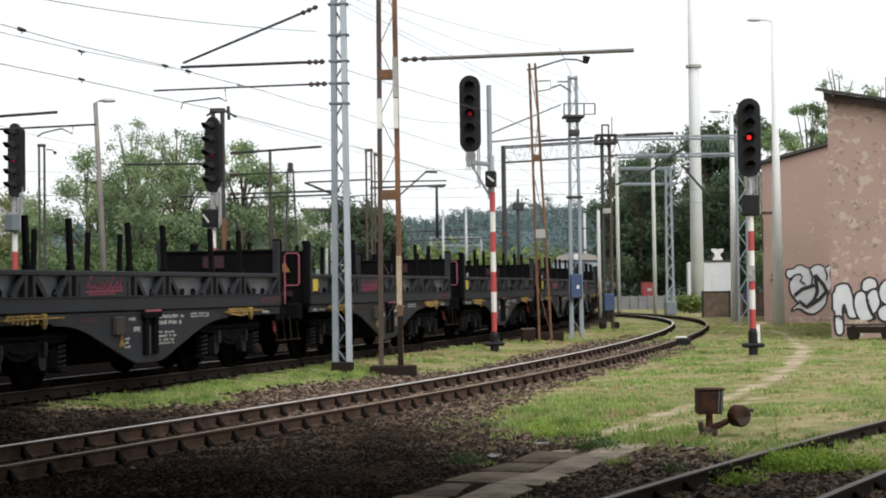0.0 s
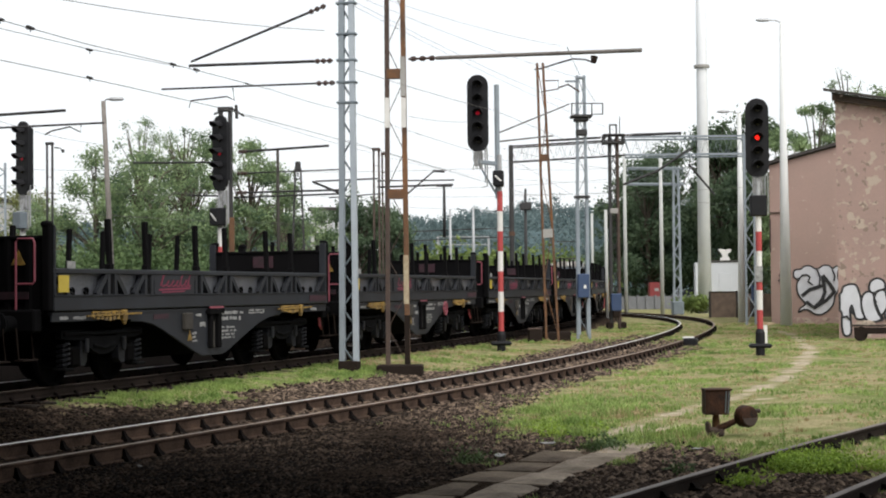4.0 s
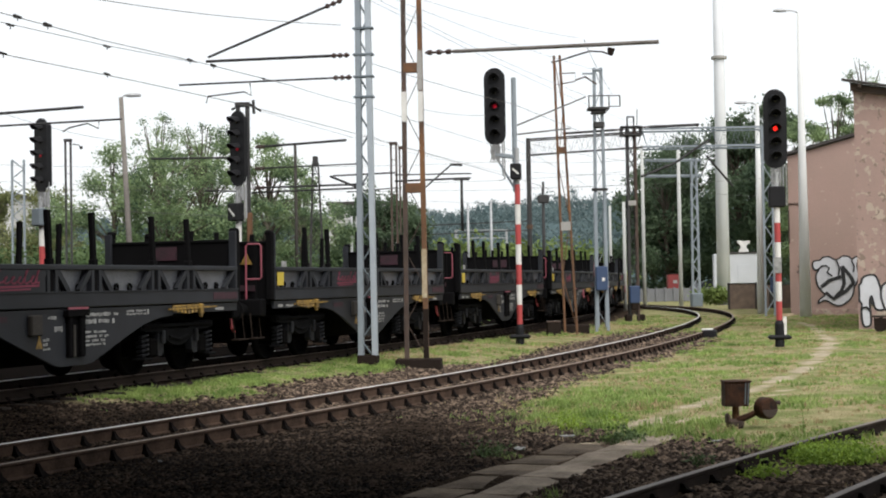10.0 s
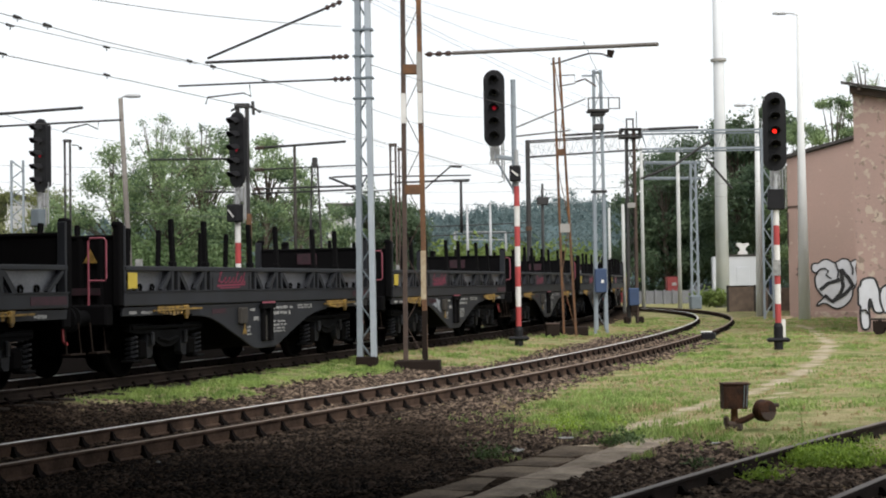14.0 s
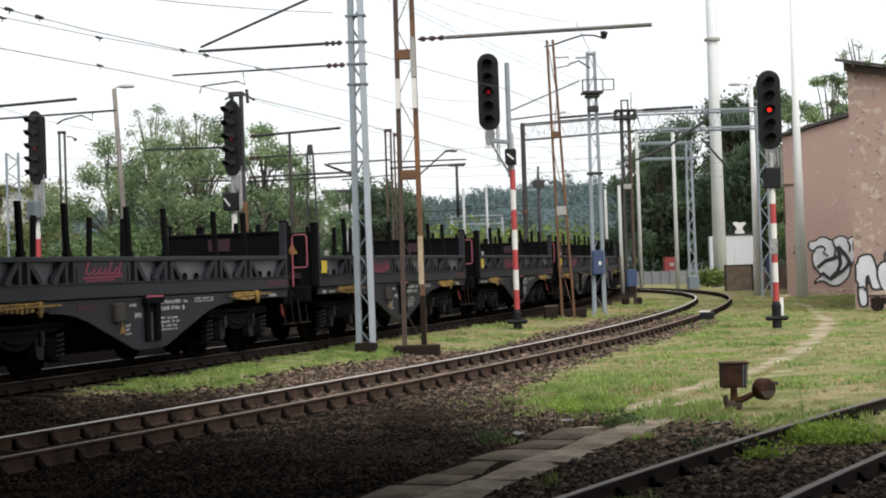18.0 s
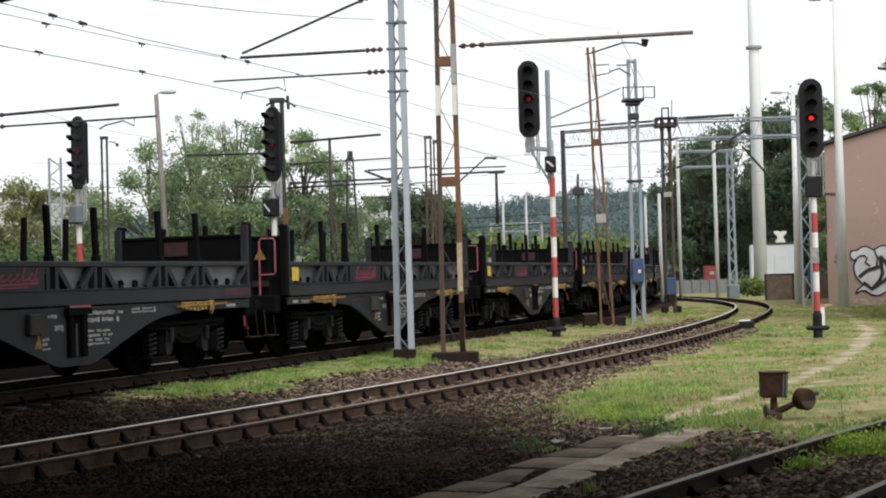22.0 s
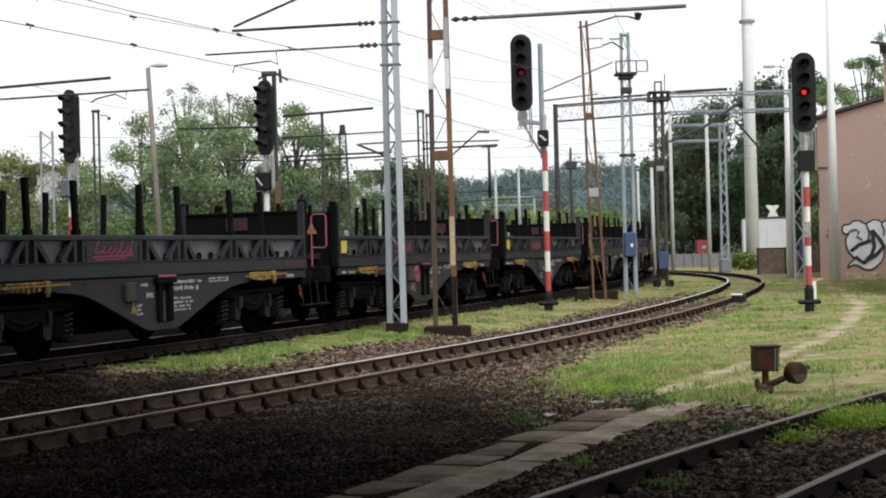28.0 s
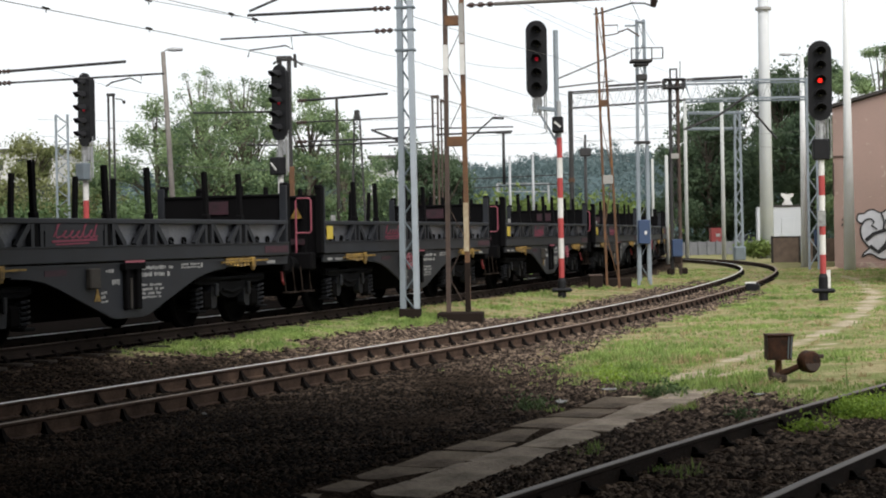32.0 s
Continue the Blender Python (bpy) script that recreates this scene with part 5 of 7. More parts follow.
# blue-grey mast with a basket, box below
x, y = (5.61, 54.5)
m3 = lattice("catenary_mast", 2, x, y, 0.0, 9.3, 0.42, 0.24, MAST, "blue-grey two-legged mast with equipment basket and blue cabinet", 0.1, 0.7, turn=2)
zt = lambda yy: 12.04 - (yy) * 54.5 / 2700
for sx in (-1, 1):
    part("leg_sleeve", Shape().box((sx * 0.17, 0, 2.4), (0.13, 0.17, 4.8), bevel=0.02), MAST, m3)
part("collar", Shape().box((0, 0, zt(352)), (0.56, 0.26, 0.1), bevel=0.02), BLACK_STEEL, m3)
part("cabinet", Shape().box((-0.02, -0.18, 1.75), (0.42, 0.26, 0.86), bevel=0.03), BLUE, m3, "blue steel cabinet")
part("cabinet_label", Shape().box((0.03, -0.315, 1.72), (0.09, 0.01, 0.12)), WHITE, m3)
bk = Shape().box((0, 0, zt(209)), (0.75, 0.6, 0.1), bevel=0.02).box((0, 0, zt(215)), (0.5, 0.45, 0.12), bevel=0.03)
for sx in (-0.36, 0.36):
    bk.bar((sx, -0.25, zt(209)), (sx, -0.25, zt(186)), 0.04, 0.04)
bk.bar((-0.36, -0.25, zt(187)), (0.75, -0.25, zt(187)), 0.035, 0.035).bar((0.75, -0.25, zt(187)), (0.75, -0.25, zt(206)), 0.04, 0.04).bar((0.36, -0.25, zt(206)), (0.75, -0.25, zt(206)), 0.03, 0.03)
part("basket", bk, BLACK_STEEL, m3, "dark equipment basket")
part("switch", Shape().box((0, -0.1, zt(238)), (0.38, 0.3, 0.22), bevel=0.03), BLACK_STEEL, m3)
part("top_bracket", Shape().box((0, 0, zt(140)), (0.34, 0.2, 0.08), bevel=0.02).box((-0.3, 0, zt(146)), (0.5, 0.06, 0.06)), MAST, m3)

# black lattice mast with working platform and blue box
x, y = (8.18, 66)
m4 = lattice("catenary_mast", 4, x, y, 0.0, 8.25, 0.36, 0.32, BLACK_STEEL, "black lattice mast with a small platform and blue cabinet", 0.1, 0.6, 0.4, brace=0.05, legs_in=(BLACK_STEEL, RUST_DARK))
part("pale_band", Shape().box((-0.02, -0.24, 5.0), (0.34, 0.06, 0.22), bevel=0.01), CONCRETE, m4, "pale rust-streaked band")
part("platform", Shape().box((0, 0, 7.95), (0.95, 0.8, 0.07), bevel=0.01).box((0, 0, 8.3), (0.9, 0.75, 0.06), bevel=0.01).box((-0.42, 0, 8.1), (0.05, 0.7, 0.4)).box((0.42, 0, 8.1), (0.05, 0.7, 0.4)).bar((-0.14, 0, 8.3), (-0.14, 0, 8.75), 0.06, 0.06).bar((0.14, 0, 8.3), (0.14, 0, 8.75), 0.06, 0.06).bar((-0.17, 0, 8.75), (0.17, 0, 8.75), 0.06, 0.06), BLACK_STEEL, m4)
part("antenna", Shape().tube([(0.28, 0, 8.3), (0.3, 0, 9.1)], 0.02, 6), BLACK_STEEL, m4)
part("cabinet", Shape().box((0, -0.34, 1.05), (0.44, 0.25, 0.75), bevel=0.03), BLUE, m4, "blue steel cabinet")
part("cabinet_stand", Shape().box((0, -0.34, 0.55), (0.3, 0.2, 0.3), bevel=0.02), FASTENING, m4)
part("foot", Shape().box((-0.25, 0, 0.05), (0.3, 0.5, 0.3), bevel=0.05).box((0.3, 0, 0.05), (0.3, 0.5, 0.3), bevel=0.05), FASTENING, m4)
arm(m4, loc(m4, (8.51, 66, 8.29)), loc(m4, (10.98, 65, 8.26)), 0.06, BLACK_STEEL, 0.5)
arm(m4, loc(m4, (8.02, 66, 8.22)), loc(m4, (5.32, 67, 8.18)), 0.05, BLACK_STEEL, 0.5)
part("strut", Shape().tube([loc(m4, (8.6, 66, 6.15)), loc(m4, (10.08, 66, 6.72)), loc(m4, (11.23, 66, 7.49)), loc(m4, (11.63, 66, 7.71))], 0.06, 6).tube([loc(m4, (11.44, 66, 7.02)), loc(m4, (12.57, 66, 5.66))], 0.05, 6), BLACK_STEEL, m4)


def truss_beam(t, p, q, depth, mat, n, chord=0.09, web=0.045):
    """A flat lattice beam between two points."""
    p, q, d = Vector(p), Vector(q), Vector((0, 0, depth))
    for a, b in ((p, q), (p - d, q - d)):
        part("chord", Shape().bar(a, b, chord, chord), mat, t)
    pts = [p.lerp(q, i / (2 * n)) - (d if i % 2 else d * 0) for i in range(2 * n + 1)]
    part("web", Shape().tube(pts, web / 2, 5), mat, t, "zigzag web bar")


# signal gantry across the tracks
ga = thing("catenary_gantry", Matrix(), "pale blue and black lattice gantry spanning the tracks", "gantry")
truss_beam(ga, (4.05, 72, 8.42), (9.47, 72, 8.7), 0.75, BLACK_STEEL, 12, 0.07, 0.04)
truss_beam(ga, (9.47, 72, 8.81), (15.55, 72, 8.82), 0.85, MAST, 13)
# rear beam in the shaded tone of the mast paint
truss_beam(ga, (9.6, 73, 8.77), (15.76, 73, 8.78), 0.85, MAST_DARK, 11, 0.08, 0.06)
truss_beam(ga, (4.11, 73, 8.43), (9.6, 73, 8.72), 0.7, BLACK_STEEL, 9, 0.06, 0.035)
gx_, gy_ = (4.07, 72)
part("black_leg", Shape().tube([(gx_, gy_, -0.3), (gx_, gy_, 8.47)], 0.13, 10, True, 0.11), BLACK_STEEL, ga, "black tubular leg")
part("leg_band", Shape().tube([(gx_, gy_, 4.19), (gx_, gy_, 4.38)], 0.15, 10), RUST, ga, "orange band")
gl = Shape()
gx_, gy_ = (15.35, 72)
for sx in (-0.22, 0.22):
    gl.bar((gx_ + sx, gy_, -0.2), (gx_ + sx, gy_, 8.82), 0.1, 0.1)
for i in range(12):
    s = 1 if i % 2 else -1
    gl.bar((gx_ + s * 0.22, gy_, i * 0.7), (gx_ - s * 0.22, gy_, (i + 1) * 0.7), 0.05, 0.05, (0, 1, 0))
part("lattice_leg", gl, MAST, ga, "pale blue lattice leg")

# second gantry farther on
gb = thing("catenary_gantry", Matrix(), "pale blue lattice gantry over the far tracks", "gantry")
truss_beam(gb, (12.74, 96, 9.26), (16.32, 96, 9.22), 1.0, MAST, 8)
# again the shaded tone for the rear beam
truss_beam(gb, (12.87, 97, 9.23), (16.49, 97, 9.19), 1.0, MAST_DARK, 7)
lx_, ly_ = (15.83, 96)
gl = Shape()
for sx in (-0.22, 0.22):
    for sy in (-0.2, 0.2):
        gl.bar((lx_ + sx, ly_ + sy, 0), (lx_ + sx * 0.7, ly_ + sy, 9.11), 0.08, 0.08)
for i in range(14):
    s = 1 if i % 2 else -1
    w = 0.22 * (1 - 0.3 * i / 14)
    gl.bar((lx_ + s * w, ly_ - 0.2, i * 0.65), (lx_ - s * w, ly_ - 0.2, (i + 1) * 0.65), 0.06, 0.06, (0, 1, 0))
part("lattice_leg", gl, MAST, gb)
part("footing", Shape().box((lx_, ly_, 0.35), (0.72, 0.65, 0.9), bevel=0.08), MAST_DARK, gb)

# concrete and steel poles: px foot place, top height, radii
for (px_, py_), top, r0, r1, lab, mat in (
        (((12.58, 96)), 10.16, 0.12, 0.1, "slim grey concrete pole beside the far track", PALE_SLIM),
        (((14.25, 92)), 9.57, 0.13, 0.1, "pale concrete pole near the far gantry", PALE_SLIM),
        (((10.42, 88)), 6.19, 0.11, 0.09, "slim pale concrete pole beyond the masts", PALE_SLIM),
        (((12.02, 110)), 7.09, 0.11, 0.09, "slim pale pole among the far masts", PALE_SLIM),
        (((6.55, 100)), 7.88, 0.1, 0.08, "thin dark pole among far catenary", BLACK_STEEL),
        (((-9.18, 95)), 10.55, 0.12, 0.09, "thin weathered wooden pole before the trees", CONCRETE_DARK)):
    plain_pole("utility_pole", px_, py_, top, r0, r1, mat, lab, base=0.0, group="poles of the yard")
# the very thick pale mast, flanged
px_, py_ = (18.3, 100)
bm_ = plain_pole("antenna_mast", px_, py_, 30.5, 0.45, 0.25, PALE_TUBE, "tall thick pale tubular mast rising behind a white cabin", base=0.0, category="mast", n=20)
part("flange", Shape().turned([(0.35, 16.2 - 0.1), (0.52, 16.2 - 0.08), (0.52, 16.2 + 0.08), (0.4, 16.2 + 0.1)], 20), CONCRETE, bm_)


def street_lamp(x, y, base, top, r0, r1, arm_x, label, lean=(0, 0), mat=PALE):
    t = plain_pole("lamp_post", x, y, top, r0, r1, mat, label, base=base, lean=lean, category="lamp post", group="lamp posts of the yard")
    h = top - base
    s = 1 if arm_x > 0 else -1
    part("arm", Shape().tube([(lean[0], lean[1], h - 0.05), (lean[0] + arm_x * 0.5, lean[1], h + 0.06), (lean[0] + arm_x, lean[1], h + 0.08)], 0.03, 6), GALV, t)
    part("lantern", Shape().turned([(0, -0.36), (0.05, -0.32), (0.085, -0.1), (0.07, 0.25), (0.0, 0.32)], 10, (lean[0] + arm_x + s * 0.3, lean[1], h + 0.08), "x"), GALV, t)
    return t


street_lamp(16.54, 70, 0.0, 13.89, 0.27, 0.09, -0.55, "tall tapered concrete lamp post before the salmon wall")
street_lamp(16.17, 78, 0.0, 10.59, 0.2, 0.1, -0.5, "concrete lamp post between gantry and white cabin")
street_lamp(-12.22, 60, 0.0, 9.23, 0.13, 0.085, 0.2, "leaning grey weathered lamp post before the trees", lean=(-0.42, 0), mat=POLE_GREY)

# ---- masts on the far side of the train ----
def twin_pole(px_, py_, top, gap, mat, label, r=0.06):
    t = thing("catenary_mast", pose(px_, py_, 0), label, "catenary mast", "masts beyond the train")
    for sx in (-1, 1):
        part("leg", Shape().bar((sx * gap / 2, 0, -0.2), (sx * gap / 2, 0, top), r * 2, r * 2, (0, 1, 0)), mat, t)
    part("cap", Shape().box((0, 0, top), (gap + r * 3, 0.2, 0.14), bevel=0.02), mat, t)
    k = 1.0
    while k < top:
        part("rung", Shape().bar((-gap / 2, 0, k), (gap / 2, 0, k), 0.03, 0.03), mat, t)
        k += 1.6
    return t


tp = twin_pole(-6.01, 46, 7.18, 0.28, BLACK_STEEL, "black two-legged mast with insulators behind a signal")
part("top_gear", Shape().tube([loc(tp, q) for q in ((-6.35, 46, 7.03), (-6.1, 46, 7.16), (-5.75, 46, 7.16), (-5.45, 46, 6.97))], 0.035, 6).tube([loc(tp, (-5.67, 46, 6.9)), loc(tp, (-5.69, 46, 7.31))], 0.05, 6), BLACK_STEEL, tp)
part("rusty_sleeve", Shape().box((0.17, -0.06, 2.2), (0.16, 0.16, 3.4), bevel=0.02), RUST, tp, "rusty lower leg")
arm(tp, loc(tp, (-5.73, 46, 5.88)), loc(tp, (-2.78, 44, 5.86)), 0.036, BLACK_STEEL, 0.5)
arm(tp, loc(tp, (-6.11, 46, 5.58)), loc(tp, (-9.18, 48, 5.76)), 0.032, BLACK_STEEL, 0.4)
arm(tp, loc(tp, (-5.77, 46, 5.23)), loc(tp, (-2.43, 44, 5.17)), 0.02, BLACK_STEEL, 0.5)
arm(tp, loc(tp, (-5.78, 46, 4.65)), loc(tp, (-2.27, 44, 4.58)), 0.03, BLACK_STEEL, 0.5)
part("stay", Shape().tube([loc(tp, (-5.78, 46, 4.51)), loc(tp, (-2.49, 45, 4.53))], 0.03, 6).tube([loc(tp, (-5.87, 46, 4.55)), loc(tp, (-7.33, 47, 4.66))], 0.03, 6), BLACK_STEEL, tp)

# rusty mast past the left edge, with two arms
rm = twin_pole(-12.5, 38, 9.5, 0.3, RUST, "rusty mast at the yard side with black arms", 0.08)
part("white_band", Shape().box((0.15, -0.09, 4.8), (0.17, 0.02, 0.8)), WHITE, rm, "white painted band")
arm(rm, loc(rm, (-12.3, 38, 6.03)), loc(rm, (-8.72, 37, 6.11)), 0.036, BLACK_STEEL, 0.5)
arm(rm, loc(rm, (-12.3, 38, 5.745)), loc(rm, (-7.78, 37, 5.8)), 0.025, BLACK_STEEL, 0.5)
part("steady_arm", Shape().tube([loc(rm, q) for q in ((-9.21, 37, 5.52), (-9.06, 37, 5.61), (-8.61, 37, 5.71), (-8.35, 37, 5.58), (-8.33, 37, 5.8))], 0.02, 6), BLACK_STEEL, rm)

lt = lattice("lattice_tower", 2, *(-25.1, 90), 0.0, 9.42, 0.72, 0.7, MAST, "pale lattice tower in front of trees", 0.11, 0.55, 0.7, brace=0.11, category="lattice tower")
tl = twin_pole(-18.44, 75, 9.05, 0.26, BLACK_STEEL, "thin black twin-legged mast with small lamp", 0.045)
part("lamp_arm", Shape().tube([loc(tl, (-18.21, 75, 8.85)), loc(tl, (-17.93, 75, 8.82)), loc(tl, (-17.82, 75, 8.71))], 0.03, 6).box(loc(tl, (-17.79, 75, 8.68)), (0.14, 0.14, 0.16), bevel=0.03), BLACK_STEEL, tl)
lq = lattice("lattice_tower", 4, *(-7.09, 85), 0.0, 8.53, 0.95, 0.3, BLACK_STEEL, "dark tapering lattice tower before the trees", 0.07, 0.8, 0.9, category="lattice tower", brace=0.045)
part("finial", Shape().box((0, 0, 8.65), (0.3, 0.3, 0.5), bevel=0.05), BLACK_STEEL, lq)
tq = twin_pole(-2.24, 70, 8.15, 0.24, RUST_DARK, "thin rusty twin-legged catenary mast in the yard", 0.045)
twin_pole(-1.98, 74, 8.3, 0.2, RUST_DARK, "second thin rusty twin-legged mast in the yard", 0.04)
for a, b, r in (((-4.75, 66, 6.42), (-2.06, 66, 6.51), 0.04), ((-2.19, 70, 6.7), (1.28, 68, 6.56), 0.035), ((-2.19, 70, 6.41), (1.23, 68, 6.36), 0.05), ((-4.87, 66, 6.4), (-3.72, 68, 5.99), 0.05), ((-0.85, 70, 6.06), (0.4, 68, 6.98), 0.035), ((0.35, 68, 6.98), (0.88, 68, 6.94), 0.06), ((-4.15, 66, 5.7), (-2.19, 70, 6.1), 0.03)):
    part("arm", Shape().tube([loc(tq, a), loc(tq, b)], r, 6), BLACK_STEEL, tq)
dp = plain_pole("hanging_post", *(0.84, 68), 6.31, 0.07, 0.06, BLACK_STEEL, "short black post under a catenary arm", base=4.4, category="post")
part("crosspiece", Shape().box((0, 0, 6.31 - 4.4), (0.7, 0.15, 0.1), bevel=0.02), BLACK_STEEL, dp)

# far gantries over the yard
for k, (p, q, dep, mat, n) in enumerate((((-1.97, 150, 7.41), (8.6, 150, 7.71), 0.9, BLACK_STEEL, 12), ((1.35, 170, 7.62), (7.02, 170, 7.55), 0.9, GALV, 8), ((-7.8, 140, 7.52), (-2.09, 140, 7.65), 0.8, BLACK_STEEL, 8))):
    fg = thing("catenary_gantry", Matrix(), ("dark", "pale grey", "dark")[k] + " lattice gantry over distant yard tracks", "gantry", "far gantries")
    truss_beam(fg, p, q, dep, mat, n, 0.1, 0.06)
    for e in (p, q):
        part("leg", Shape().bar((e[0], e[1], -0.2), e, 0.22, 0.22), mat, fg)
for (px_, py_), top in ((((2.1, 130)), 8.52), (((4.07, 130)), 8.69), (((-7.25, 120)), 7.09), (((-6.81, 120)), 7.09)):
    plain_pole("utility_pole", px_, py_, top, 0.14, 0.1, GALV, "thin pale pole far across the yard", base=0.0, group="poles of the yard")
fm = plain_pole("utility_pole", *(6.25, 95), 7.92, 0.1, 0.07, BLACK_STEEL, "dark far mast with a small equipment box", base=0.0)
part("equipment_box", Shape().box((0, 0, 6.83), (0.7, 0.5, 0.5), bevel=0.05), BLACK_STEEL, fm)


# ---- overhead wires ----
def wire(pts, r=0.011, sag=0.0, name="overhead_wire", label="dark overhead wire strung between masts", n=14):
    """A hanging wire through points, with some sag between each two."""
    out = []
    for a, b in zip(pts, pts[1:]):
        a, b = Vector(a), Vector(b)
        for i in range(n):
            t = i / n
            p = a.lerp(b, t)
            p.z -= 4 * sag * t * (1 - t)
            out.append(p)
    out.append(Vector(pts[-1]))
    ob = part(name, Shape().tube(out, r, 5), WIRE)
    return tagged(ob, label, "overhead wire", "overhead wires")


def over(line, s, z, d=0.0):
    x, y, h = on(line, s)
    return (x + math.cos(h) * d, y - math.sin(h) * d, z)


for a, b in (((2.16, 44.7, 6.25), (5.16, 54.5, 8.26)), ((2.15, 44.7, 6), (4.38, 52, 6.89))):
    wire([a, b], 0.026, 0.0, "bracket_arm", "thin rusty bracket arm between two masts")
# contact and carrying wires over the train's track
cw = wire([over(TRAIN, s, z, 0.2) for s, z in ((1, 5.42), (6, 5.47), (11, 5.54), (15, 5.57), (21, 5.54), (45, 5.5), (75, 5.5), (105, 5.5), (150, 5.5))], 0.0075, 0.0, label="contact wire above the train track")
ca = [over(TRAIN, s, z, 0.2) for s, z in ((1, 6.12), (6.5, 6.15), (10, 6.14), (13.5, 6.22), (18, 6.28), (23, 6.33), (45, 6.6), (75, 6.85), (105, 6.9), (150, 6.9))]
cb = wire(ca[:5], 0.0075, 0.0, label="carrying wire above the train track")
wire(ca[4:], 0.006, 0.04, label="carrying wire above the train track")
cc = wire([over(TRAIN, s, z, 0.2) for s, z in ((1, 5.9), (6, 5.98), (10, 6.06), (13.5, 6.2))], 0.006, 0.0, label="second carrying wire above the train track")
# clamps and knots on them
for w_, s_, z_, r_ in ((cb, 7.4, 6.155, 0.035), (cb, 8.25, 6.15, 0.04), (cb, 13.2, 6.215, 0.03), (cb, 14.2, 6.235, 0.035), (cw, 10.1, 5.55, 0.022), (cw, 7.0, 5.5, 0.022), (cc, 7.2, 5.99, 0.025), (cc, 10.1, 6.05, 0.025), (cb, 16.6, 6.255, 0.02)):
    q_ = Vector(over(TRAIN, s_, z_, 0.2))
    part("clamp", Shape().tube([q_ - Vector((0.03, 0.09, 0)), q_ - Vector((0.01, 0.03, 0)), q_ + Vector((0.01, 0.03, 0)), q_ + Vector((0.03, 0.09, 0))], r_, 6, True, r_ * 0.7).bar(q_, q_ - Vector((0, 0, 0.07)), 0.015, 0.015), BLACK_STEEL, w_)
# feeder that ends on the blue-grey mast
fe = [(-6, 24, 6.36), (-4.36, 29, 6.87), (-2.24, 34.3, 7.54)]
wire(fe, 0.007, 0.02, label="feeder wire ending on the blue-grey mast")
# wires from the blue-grey mast on to the far ones
for a, b in (((-1.57, 34.3, 8.35), (5.54, 54.5, 9.23)), ((-1.57, 34.3, 8.2), (5.52, 54.5, 8.17)), ((-1.57, 34.3, 8.09), (8.27, 66, 8.49)), ((-1.21, 34.3, 8.37), (4.54, 50, 9.66))):
    wire([a, b], 0.0045, 0.12)
# wires over the curving track
wire([over(MAIN, s, 5.55, -0.2) for s in (14, 21, 45, 70)], 0.005, 0.03, label="contact wire above the curving track")
# cross wires and yard wires beyond the train
for a, b in (((-18.88, 64, 7), (-7.32, 62, 6.63)), ((-7.78, 62, 6.56), (4.19, 70, 7.29)), ((-17.11, 58, 5.54), (-3.2, 62, 5.77)), ((-23.6, 80, 7.45), (-1.24, 84, 6.75)), ((-14.96, 52, 4.65), (-4.81, 72, 4.84)), ((-16.54, 70, 5.38), (-3.35, 90, 5.41)),
             ((-1.08, 74, 6.58), (9.3, 78, 7.24)), ((-1.18, 80, 6.57), (10.12, 80, 6.72)), ((-1.33, 90, 6.58), (10.42, 88, 6.12)), ((-5.42, 46, 6.97), (0.7, 90, 8.83)), ((-3.08, 60, 7.6), (4.52, 110, 9.64)), ((-0.67, 48, 7.19), (2.05, 60, 8.29)),
             ((2.93, 60, 7.26), (8.74, 70, 7.13)), ((4.12, 72, 7.35), (9.92, 76, 7.71)), ((4.1, 72, 6.14), (16.42, 76, 6.66)), ((4.57, 80, 7.45), (12.62, 96, 8.37)), ((12.05, 90, 7.18), (17.56, 78, 5.77)), ((3.02, 32, 6.75), (6.08, 54, 8.3)), ((-11.5, 40, 6.33), (-12.84, 60, 7.54))):
    wire([a, b], 0.0065, 0.1)


# ---- cabin, walls, cars and houses behind ----
def cabin():
    t = thing("equipment_cabin", pose(*(22.5, 118), 0.0, 0, 0, -8), "white boxy equipment cabin with a white unit on top", "cabin")
    part("housing", Shape().box((0, 0, 1.725), (3.339, 2.671, 3.673), bevel=0.03), CABIN, t)
    part("roof", Shape().box((0.223, 0, 3.617), (2.894, 2.782, 0.156), bevel=0.02), TAR, t)
    part("door", Shape().box((0.612, -1.358, 1.558), (0.946, 0.056, 2.337), bevel=0.01), CABIN, t)
    part("fan_unit", Shape().plate([(0.3, 3.69), (1.04, 3.69), (1.0, 3.92), (0.88, 4.02), (0.9, 4.22), (1.14, 4.42), (1.12, 4.6), (0.74, 4.56), (0.67, 4.5), (0.6, 4.58), (0.22, 4.62), (0.2, 4.44), (0.44, 4.2), (0.46, 4.0), (0.34, 3.92)], "y", -0.33, 0.33), WHITE, t, "white flared rooftop unit")
    part("grey_end", Shape().box((1.803, 0.223, 1.669), (0.278, 2.226, 3.45), bevel=0.02), CONCRETE, t)


cabin()


